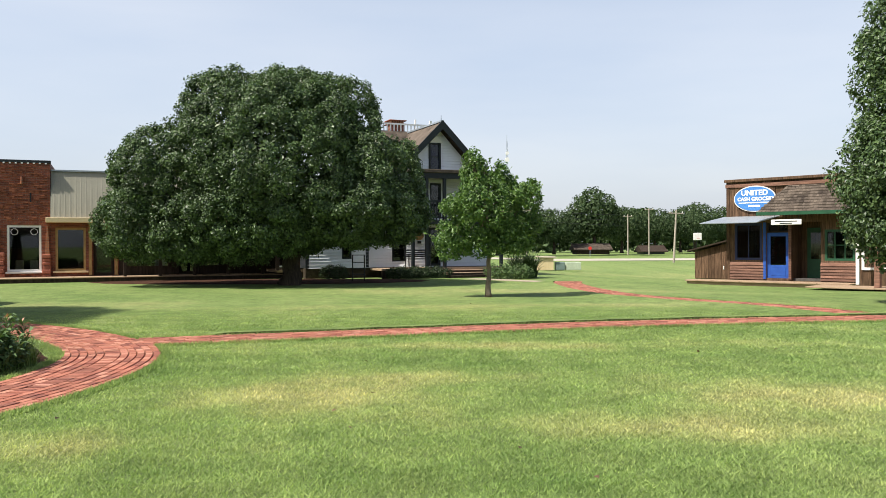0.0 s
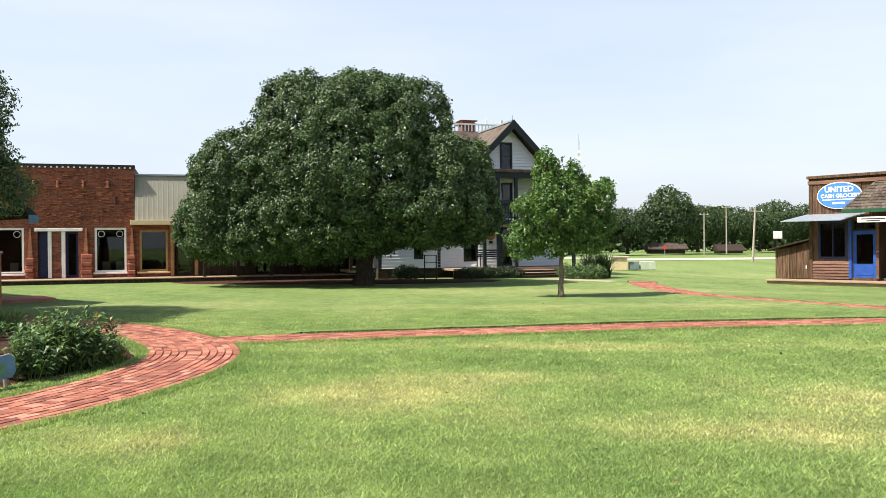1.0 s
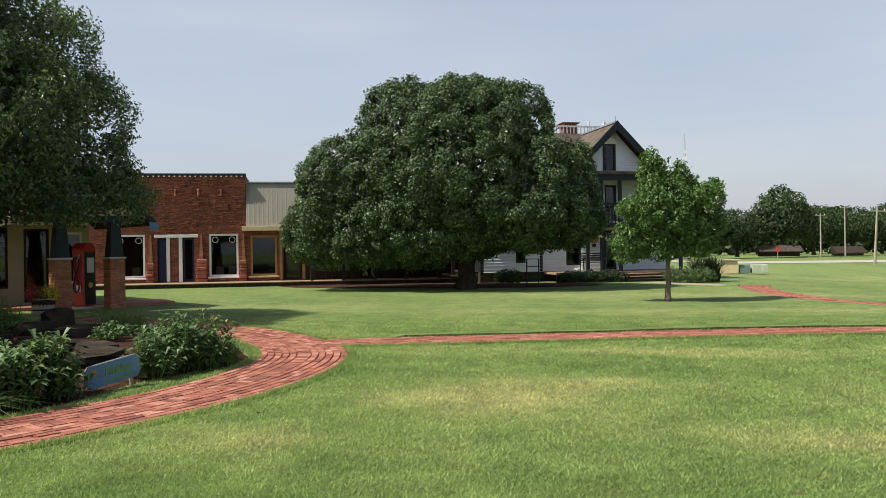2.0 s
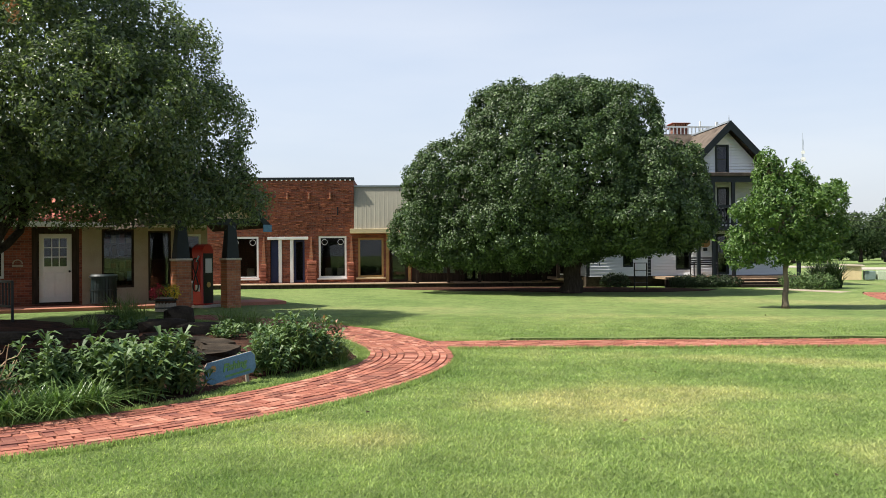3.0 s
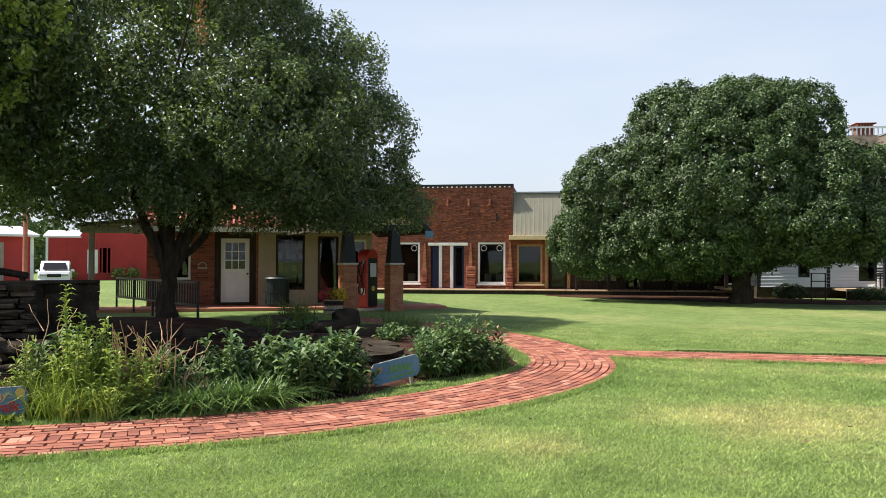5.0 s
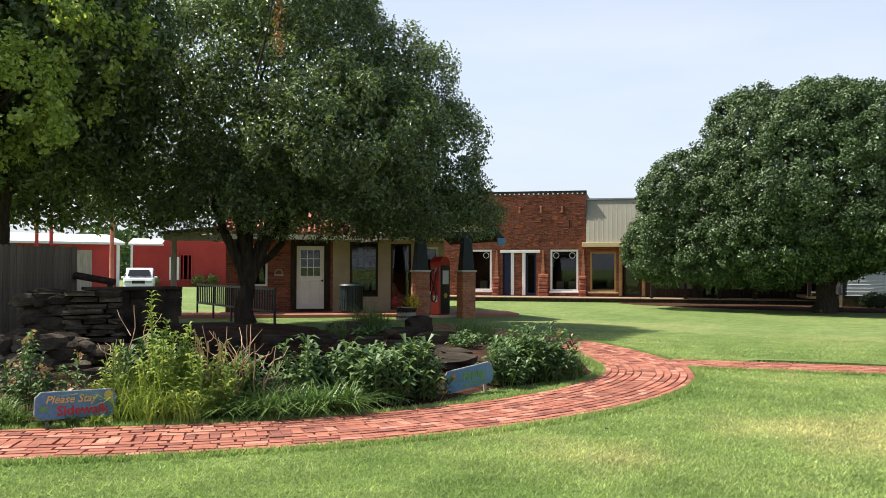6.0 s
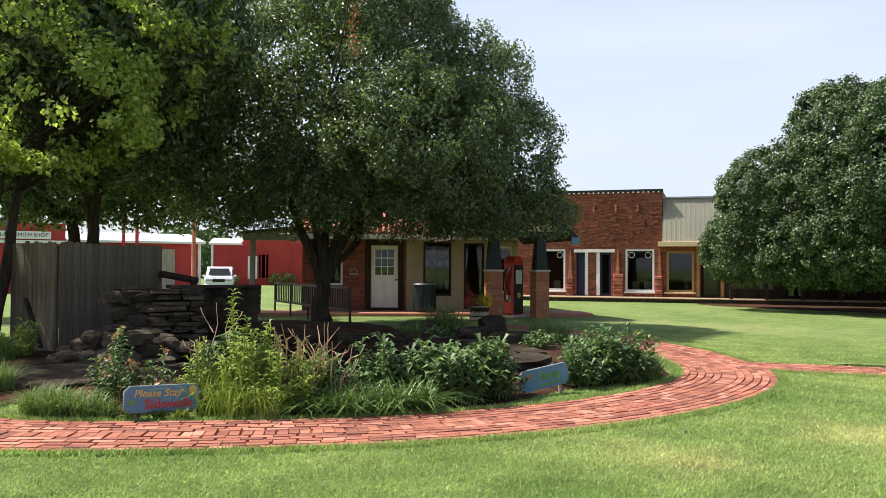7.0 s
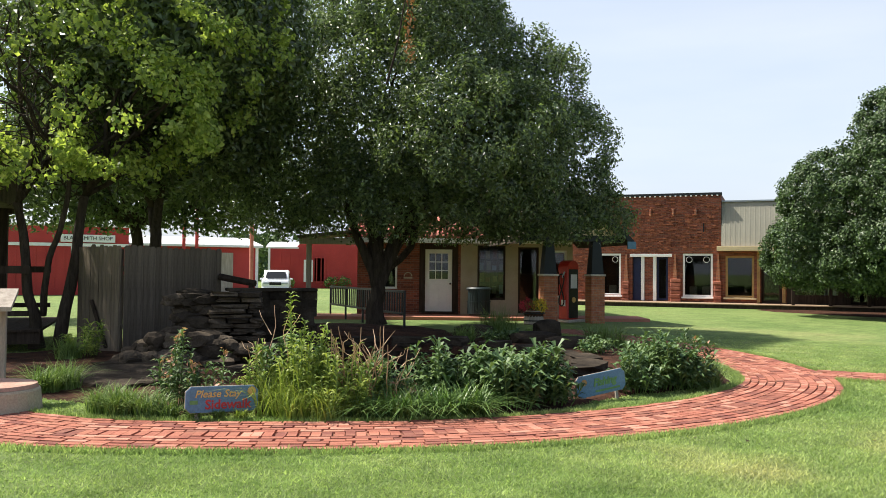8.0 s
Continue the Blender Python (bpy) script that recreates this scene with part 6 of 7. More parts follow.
def slab_mesh(bm, cx, cy, cz, lx, ly, lz, rz, rng, rough):
    """A split flat stone: broken outline, nearly level bed faces, chipped edges."""
    g = bmesh.ops.create_cube(bm, size=1.0)
    bmesh.ops.subdivide_edges(bm, edges=list(bm.edges), cuts=1, use_grid_fill=True)
    for v in bm.verts:
        corner = abs(v.co.x) > 0.4 and abs(v.co.y) > 0.4
        k = 1 - (0.10 + rng.uniform(0, 2.5 * rough)) * corner
        v.co = Vector((v.co.x * k + rng.uniform(-rough, rough), v.co.y * k + rng.uniform(-rough, rough), v.co.z * (1 + rng.uniform(-3, 1) * rough)))
    bmesh.ops.transform(bm, verts=bm.verts, matrix=Matrix.Translation((cx, cy, cz)) @ Matrix.Rotation(rz, 4, "Z") @ Matrix.Rotation(rng.uniform(-0.05, 0.05), 4, "X") @ Matrix.Rotation(rng.uniform(-0.03, 0.03), 4, "Y") @ Matrix.Diagonal((lx, ly, lz, 1)))


def stone(name, parent, m, rng, mat=STONE, rough=0.13, block=0.45):
    bm = bmesh.new()
    if block >= 0.9:
        slab_mesh(bm, *m, rng, rough)
    else:
        stone_mesh(bm, *m, rng, rough, block)
    return part(name, bm, mat, parent)


def waterfall():
    rng = np.random.default_rng(21)
    t = thing("stone_waterfall", pose(-12.56, 7.46, 0, 0, 0, 60), "dry-laid waterfall of stacked grey flagstones above the pond", "rock waterfall")
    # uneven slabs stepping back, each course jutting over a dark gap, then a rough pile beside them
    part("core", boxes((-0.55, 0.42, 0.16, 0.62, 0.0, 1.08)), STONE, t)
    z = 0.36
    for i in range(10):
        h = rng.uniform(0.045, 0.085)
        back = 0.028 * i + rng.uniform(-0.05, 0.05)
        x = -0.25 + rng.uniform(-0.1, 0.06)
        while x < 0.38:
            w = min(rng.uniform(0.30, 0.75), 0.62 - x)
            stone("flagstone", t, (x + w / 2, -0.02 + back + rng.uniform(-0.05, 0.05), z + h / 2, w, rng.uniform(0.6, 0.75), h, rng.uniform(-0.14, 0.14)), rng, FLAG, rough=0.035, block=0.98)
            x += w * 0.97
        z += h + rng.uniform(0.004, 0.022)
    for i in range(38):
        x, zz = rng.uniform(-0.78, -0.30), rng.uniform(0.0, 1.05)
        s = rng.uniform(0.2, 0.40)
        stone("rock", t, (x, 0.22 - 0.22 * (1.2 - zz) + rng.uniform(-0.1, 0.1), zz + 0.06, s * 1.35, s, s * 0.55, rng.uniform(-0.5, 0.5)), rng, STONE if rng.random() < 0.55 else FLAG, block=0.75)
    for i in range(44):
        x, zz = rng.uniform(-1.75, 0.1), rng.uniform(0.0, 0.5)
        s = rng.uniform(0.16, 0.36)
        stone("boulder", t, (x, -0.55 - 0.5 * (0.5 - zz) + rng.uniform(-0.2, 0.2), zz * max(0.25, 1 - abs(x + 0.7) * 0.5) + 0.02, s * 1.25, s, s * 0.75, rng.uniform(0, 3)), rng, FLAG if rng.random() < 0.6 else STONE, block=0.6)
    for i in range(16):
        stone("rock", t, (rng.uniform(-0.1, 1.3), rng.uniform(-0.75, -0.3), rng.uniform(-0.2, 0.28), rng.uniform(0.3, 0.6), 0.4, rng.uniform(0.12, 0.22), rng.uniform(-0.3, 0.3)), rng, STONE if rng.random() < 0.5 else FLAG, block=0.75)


def low_wall():
    rng = np.random.default_rng(22)
    t = thing("low_stone_wall", pose(-13.56, 9.07, 0, 0, 0, 66), "low dark dry-stone wall behind the pond", "stone wall")
    z = 0.0
    while z < 1.0:
        h = rng.uniform(0.13, 0.2)
        x = -0.8
        while x < 0.75:
            w = min(rng.uniform(0.25, 0.5), 0.86 - x)
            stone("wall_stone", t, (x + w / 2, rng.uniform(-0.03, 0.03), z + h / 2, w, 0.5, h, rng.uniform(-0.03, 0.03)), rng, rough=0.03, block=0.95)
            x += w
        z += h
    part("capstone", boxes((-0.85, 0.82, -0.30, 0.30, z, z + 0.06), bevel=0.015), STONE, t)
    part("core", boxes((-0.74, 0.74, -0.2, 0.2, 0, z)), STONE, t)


def rim_stones():
    rng = np.random.default_rng(23)
    t = thing("stone_edging", pose(0, 0, 0), "flat irregular dark stones edging the pond bank", "stone edging", kind="structure")
    for ring, (grow, z, k) in enumerate(((1.00, -0.20, 30), (1.06, -0.04, 27), (1.10, 0.07, 22))):
        for i in range(k):
            a = math.tau * (i + 0.3 * ring) / k
            x, y = POND[0] + POND[2] * grow * math.cos(a), POND[1] + POND[3] * grow * math.sin(a)
            if ring and (x - y * 0.2 > -10.0 and y < 9.0):
                continue
            w = rng.uniform(0.55, 0.95)
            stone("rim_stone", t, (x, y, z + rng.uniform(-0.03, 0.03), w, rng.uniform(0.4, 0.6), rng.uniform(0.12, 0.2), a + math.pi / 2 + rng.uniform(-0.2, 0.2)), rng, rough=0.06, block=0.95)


waterfall()
low_wall()
rim_stones()
rng_g = np.random.default_rng(31)
for x, y, lx, ly, lz in ((-12.25, 16.1, 0.56, 0.45, 0.42), (-13.3, 14.6, 0.8, 0.45, 0.3), (-11.2, 14.2, 0.9, 0.5, 0.28), (-10.1, 13.9, 0.7, 0.5, 0.25)):
    bm = bmesh.new()
    stone_mesh(bm, 0, 0, lz * 0.4, lx, ly, lz, rng_g.uniform(0, 1), rng_g, 0.06, 0.85)
    b = part("garden_boulder", bm, STONE)
    b.location = (x, y, float(ground_z(x, y)))
    tagged(b, "dark weathered boulder lying by the pond", "boulder", "garden boulders")
for x, y, lx, ly, a in ((-11.0, 4.8, 1.1, 0.7, 0.3), (-11.9, 5.2, 1.2, 0.8, 1.2), (-11.3, 5.7, 1.0, 0.6, 2.0), (-12.6, 5.9, 1.1, 0.7, 0.8), (-10.6, 5.3, 0.8, 0.5, 1.5)):
    bm = bmesh.new()
    stone_mesh(bm, 0, 0, 0, lx, ly, 0.10, a, rng_g, 0.06, 0.85)
    b = part("stepping_slab", bm, STONE)
    b.location = (x, y, float(ground_z(x, y)) + 0.05)
    tagged(b, "flat sandstone slab set in bare soil", "stone slab", "stepping slabs")


def board_fence():
    t = thing("board_fence", pose(0, 0, 0), "tall weathered grey board fence with clipped tops", "fence", kind="structure")
    rng = np.random.default_rng(25)
    for (ax, ay), (bx, by) in (((-16.16, 6.45), (-14.74, 6.62)), ((-14.70, 6.66), (-15.30, 9.0))):
        a, b = Vector((ax, ay, 0)), Vector((bx, by, 0))
        length, ang = (b - a).length, math.atan2(by - ay, bx - ax)
        n = int(length / 0.142)
        for i in range(n):
            h = 1.97 + rng.uniform(-0.02, 0.03)
            w = 0.136
            o = part("board", prism([(0, 0.02), (w, 0.02), (w, h - 0.035), (w - 0.035, h), (0.035, h), (0, h - 0.035)], -0.011, 0.011), FENCE_WOOD, t)
            o.matrix_local = Matrix.Translation(a.lerp(b, i / n)) @ Matrix.Rotation(ang, 4, "Z") @ Matrix.Translation((0, rng.uniform(-0.004, 0.004), 0))
        for z in (0.45, 1.5):
            o = part("fence_rail", boxes((0, length, 0.03, 0.07, z, z + 0.09)), FENCE_WOOD, t)
            o.matrix_local = Matrix.Translation(a) @ Matrix.Rotation(ang, 4, "Z")
        o = part("fence_post", boxes((-0.05, 0.05, 0.075, 0.17, 0, 1.9)), FENCE_WOOD, t)
        o.matrix_local = Matrix.Translation(a) @ Matrix.Rotation(ang, 4, "Z")
    o = part("brace", tubes(((-15.6, 6.46, 0.95), (-15.1, 6.53, 0.1), 0.035, 0.035), n=6), DARK_WOOD, t)


board_fence()


def timber_rail():
    t = thing("timber_rail", pose(0, 0, 0), "dark weathered timber rail between the fence and the stone wall", "rail")
    part("rail", tubes(((-15.22, 8.92, 1.40), (-14.50, 9.30, 1.27), 0.07, 0.065), n=8), DARK_WOOD, t)
    part("post", tubes(((-14.58, 9.26, 0.0), (-14.58, 9.26, 1.24), 0.06, 0.055), n=8), DARK_WOOD, t)


timber_rail()


def pavilion():
    t = thing("timber_pavilion", pose(-18.2, 4.0, 0, 0, 0, 64), "dark timber pavilion with square posts and a railed deck", "pavilion")
    posts = [(-2.4, -1.2), (-0.4, -1.2), (1.3, -1.2), (-2.4, 2.6), (-0.4, 2.6), (1.3, 2.6)]
    for x, y in posts:
        part("post", boxes((x - 0.11, x + 0.11, y - 0.11, y + 0.11, 0.0, 2.9), bevel=0.012), DARK_WOOD, t)
    for i in range(16):
        x = -2.6 + 0.32 * i
        part("deck_plank", boxes((x, x + 0.31, -1.35, 2.75, 0.38, 0.43)), DARK_WOOD, t)
    part("deck_beam", boxes((-2.6, 2.5, -1.3, -1.2, 0.16, 0.38)), DARK_WOOD, t)
    for y in (-1.2, 2.6):
        part("rail", boxes((-2.4, 2.3, y - 0.05, y + 0.05, 1.44, 1.58)), DARK_WOOD, t)
        part("rail", boxes((-2.4, 2.3, y - 0.04, y + 0.04, 0.66, 0.76)), DARK_WOOD, t)
    part("bench_back", boxes((-2.3, 0.0, 2.2, 2.28, 0.85, 1.25)), DARK_WOOD, t)
    part("roof_beam", boxes((-2.9, 1.5, -1.35, -1.1, 2.75, 2.95)), DARK_WOOD, t)
    part("roof_beam", boxes((-2.9, 1.5, 2.5, 2.75, 2.75, 2.95)), DARK_WOOD, t)
    part("roof", prism_x([(-2.1, 2.86), (-2.1, 2.98), (0.7, 4.3), (3.5, 2.98), (3.5, 2.86)], -3.3, 1.6), SHINGLE, t)


pavilion()


def lectern_sign():
    t = thing("wooden_lectern", pose(-10.70, 2.89, 0, 0, 0, 62), "grey wooden lectern stand with a sloping top", "sign stand")
    for x in (-0.42, 0.38):
        part("leg", boxes((x, x + 0.09, -0.045, 0.045, 0, 1.12), bevel=0.008), GREY_WOOD, t)
    part("top", slab([(-0.50, -0.22, 1.10), (0.55, -0.22, 1.10), (0.55, 0.24, 1.30), (-0.50, 0.24, 1.30)], 0.05), GREY_WOOD, t)


def stone_planter():
    t = thing("round_kerb", pose(-9.93, 2.98, -0.07), "low pinkish rounded concrete kerb block", "concrete block")
    bm = bmesh.new()
    bmesh.ops.create_cone(bm, cap_ends=True, segments=28, radius1=0.52, radius2=0.49, depth=0.32, matrix=Matrix.Translation((0, 0, 0.16)))
    bmesh.ops.bevel(bm, geom=[e for e in bm.edges if e.calc_face_angle(0) > 1], offset=0.03, segments=2, affect="EDGES", profile=0.5)
    part("block", bm, BEIGE, t)
    part("cap", tubes(((0, 0, 0.32), (0, 0, 0.36), 0.47, 0.455), n=28), PINK_STONE, t)


lectern_sign()
stone_planter()


# ---- garden signs ----
def clipped(w, h, c):
    return [(-w / 2 + c, -h / 2), (w / 2 - c, -h / 2), (w / 2, -h / 2 + c), (w / 2, h / 2 - c), (w / 2 - c, h / 2), (-w / 2 + c, h / 2), (-w / 2, h / 2 - c), (-w / 2, -h / 2 + c)]


def garden_sign(m, name_label, kind):
    t = thing("garden_sign", m, name_label, "garden sign", "garden signs")
    for x in (-0.25, 0.25):
        part("stake", boxes((x - 0.02, x + 0.02, 0.008, 0.03, -0.30, 0.1)), GREY_WOOD, t)
    part("rim", prism(clipped(0.748, 0.268, 0.052), -0.010, 0.006), GREY_WOOD, t)
    b = part("board", prism(clipped(0.74, 0.26, 0.05), -0.022, -0.010), SIGN_BLUE, t)
    up = pose(0, 0, 0, 90)
    if kind == 1:
        writing("lettering", "Please Stay", 0.105, GOLD, b, pose(-0.05, -0.023, 0.055) @ up, shear=0.25, heavy=0.0012)
        writing("lettering", "Sidewalk", 0.135, SIGN_RED, b, pose(0.06, -0.023, -0.055) @ up, squeeze=1.0, heavy=0.003)
        part("writing_bar", boxes((-0.33, -0.25, -0.026, -0.022, -0.045, -0.005)), SIGN_GREEN, b)
        part("sun_mark", tubes(((0.30, -0.022, 0.075), (0.30, -0.027, 0.075), 0.045), n=14), GOLD, b)
    else:
        writing("lettering", "Fishing", 0.13, SIGN_GREEN, b, pose(0.05, -0.023, 0.02) @ up, shear=0.25, heavy=0.005)
        part("writing_bar", boxes((-0.1, 0.28, -0.026, -0.022, -0.095, -0.07)), SIGN_GREEN, b)
        part("round_mark", tubes(((-0.26, -0.022, 0.05), (-0.26, -0.027, 0.05), 0.04), n=14), OAK_TRIM, b)


garden_sign(pose(-7.74, 4.48, 0.22, 0, 1.5, 73), "blue garden sign with gold and red lettering", 1)
garden_sign(pose(-5.80, 8.51, 0.21, 0, -7, 72), "tilted blue garden sign with green lettering", 2)


# ---- plants ----
def ribbon(rng, base, length, width, lean, n):
    """Arching grass blades from one foot: verts and quads."""
    a = rng.uniform(0, math.tau, n)
    out = np.stack([np.cos(a), np.sin(a), np.zeros(n)], -1)
    side = np.stack([-np.sin(a), np.cos(a), np.zeros(n)], -1)
    ln = length * rng.uniform(0.6, 1.15, n)
    le = lean * rng.uniform(0.25, 1.2, n)
    b = rng.uniform(0, math.tau, n)
    foot = np.array(base) + np.stack([np.cos(b), np.sin(b), np.zeros(n)], -1) * (0.42 * length * np.sqrt(rng.random(n)))[:, None]
    rows = []
    for f in (0.0, 0.4, 0.75, 1.0):
        p = foot + out * (ln * le * f ** 1.8)[:, None] + np.array([0, 0, 1]) * (ln * (f - 0.45 * le * f ** 2.6))[:, None]
        w = width * (1 - f) ** 0.6 + 0.001
        rows += [p + side * w / 2, p - side * w / 2]
    v = np.stack(rows, 1)
    i = np.arange(n)[:, None] * 8
    faces = np.concatenate([i + np.array([[0, 1, 3, 2]]), i + np.array([[2, 3, 5, 4]]), i + np.array([[4, 5, 7, 6]])])
    return v.reshape(-1, 3), faces


def grass_tuft(x, y, length, n, mat, seed, label="arching clump of green border grass", lean=1.05, width=0.013, name="grass_tuft", group="border grasses"):
    rng = np.random.default_rng(seed)
    t = thing(name, pose(x, y, float(ground_z(x, y)) + 0.02), label, "ornamental grass", group)
    v, f = ribbon(rng, (0, 0, 0), length, width, lean, n)
    tagged(mesh_from("foliage", v, f, mat, t), kind="stuff")
    return t


def perennial(x, y, stems, height, spread, leaf, mat, seed, label, slim=0.33, name="leafy_perennial", tops=None, group="border plants", gap=0.042):
    """Upright stems, each set with pairs of leaves all the way up."""
    rng = np.random.default_rng(seed)
    t = thing(name, pose(x, y, float(ground_z(x, y)) + 0.02), label, "garden plant", group)
    bm = bmesh.new()
    pts, nor, flowers = [], [], []
    for i in range(stems):
        a, r = rng.uniform(0, math.tau), spread * math.sqrt(rng.random())
        foot = np.array([r * math.cos(a) * 0.6, r * math.sin(a) * 0.6, 0])
        h = height * (rng.uniform(0.5, 0.95) if rng.random() < 0.75 else rng.uniform(1.0, 1.3)) * (1 - 0.3 * (r / spread) ** 2)
        tip = np.array([r * math.cos(a), r * math.sin(a), h])
        tube(bm, foot, tip, 0.007, 0.004, 5)
        k = int(h / gap)
        for j in range(k):
            f = 0.12 + 0.88 * (j + 0.5) / k
            p = foot + (tip - foot) * f
            for q in range(2):
                b = j * 1.57 + q * math.pi + rng.uniform(-0.5, 0.5)
                o = np.array([math.cos(b), math.sin(b), 0.15])
                s = leaf * (1.0 - 0.45 * f)
                pts.append(p)
                nor.append(np.array([math.cos(b), math.sin(b), 0.0]))
        flowers.append(tip)
    tagged(part("stem", bm, LEAF_TUFT, t), kind="stuff")
    pts, nor = np.array(pts), np.array(nor)
    v, f = border_leaves(rng, pts, nor, leaf, 0.22)
    tagged(mesh_from("foliage", v, f, mat, t), kind="stuff")
    if tops is not None:
        fl = np.repeat(np.array(flowers)[::2], 6, 0)
        fl = fl + rng.normal(size=fl.shape) * 0.025
        v, f = leaf_quads(rng, fl, unit(rng, len(fl)), 0.03, 0.6)
        tagged(mesh_from("blossom", v, f, tops, t), kind="stuff")
    return t


def dry_stalks(x, y, n, height, seed):
    rng = np.random.default_rng(seed)
    t = thing("dry_stalks", pose(x, y, float(ground_z(x, y)) + 0.02), "bunch of tall dry brown flower stalks", "dry stalks", "dry stalks")
    for i in range(n):
        bm = bmesh.new()
        a, h = rng.uniform(0, math.tau), height * rng.uniform(0.6, 1.1)
        limb(bm, (0.1 * math.cos(a), 0.1 * math.sin(a), 0), (0.34 * math.cos(a), 0.34 * math.sin(a), h), 0.009, 0.004, rng, 4, 0.18, 5)
        limb(bm, (0.25 * math.cos(a), 0.25 * math.sin(a), h * 0.7), (0.40 * math.cos(a + 0.5), 0.40 * math.sin(a + 0.5), h * 0.95), 0.006, 0.003, rng, 3, 0.2, 4)
        part("stalk", bm, STALK, t)


for i, (x, y, ln, n, m) in enumerate([
        (-8.60, 3.82, 0.40, 280, LEAF_TUFT), (-8.90, 3.74, 0.36, 220, LEAF_TUFT), (-8.36, 4.00, 0.34, 220, LEAF_TUFT), (-8.15, 4.12, 0.22, 160, LEAF_TUFT), (-7.88, 4.25, 0.13, 240, LEAF_TUFT), (-7.70, 4.42, 0.12, 240, LEAF_TUFT), (-7.55, 4.58, 0.13, 240, LEAF_YELLOW),
        (-7.22, 5.00, 0.34, 150, LEAF_YELLOW), (-6.98, 5.22, 0.36, 150, LEAF_YELLOW), (-7.75, 5.15, 0.55, 110, LEAF_YELLOW), (-7.35, 5.25, 0.66, 120, LEAF_YELLOW), (-7.10, 5.30, 0.56, 110, LEAF_YELLOW), (-7.55, 5.0, 0.58, 120, LEAF_YELLOW),
        (-10.75, 3.85, 0.42, 300, LEAF_TUFT), (-10.9, 4.15, 0.45, 260, LEAF_TUFT), (-5.55, 10.75, 0.5, 220, LEAF_TUFT), (-5.40, 10.55, 0.40, 160, LEAF_TUFT),
        (-13.6, 15.7, 0.8, 260, LEAF_TUFT), (-13.0, 15.4, 0.7, 220, LEAF_TUFT), (-10.1, 15.0, 0.6, 260, LEAF_TUFT), (-9.5, 14.7, 0.6, 240, LEAF_TUFT), (-12.4, 13.3, 0.5, 200, LEAF_TUFT), (-14.2, 5.5, 0.5, 220, LEAF_TUFT)]):
    grass_tuft(x, y, ln, n, m, 100 + i)
for i, (x, y, ln, n) in enumerate([(-6.78, 5.62, 0.36, 190), (-6.52, 5.90, 0.42, 230), (-6.30, 6.25, 0.40, 220), (-6.12, 6.52, 0.46, 260), (-6.62, 6.30, 0.40, 180)]):
    grass_tuft(x, y, ln, n, LEAF_MOUND, 140 + i, "low dark-green mound of arching strap leaves", 1.55, 0.021, "leaf_mound", "border mounds")
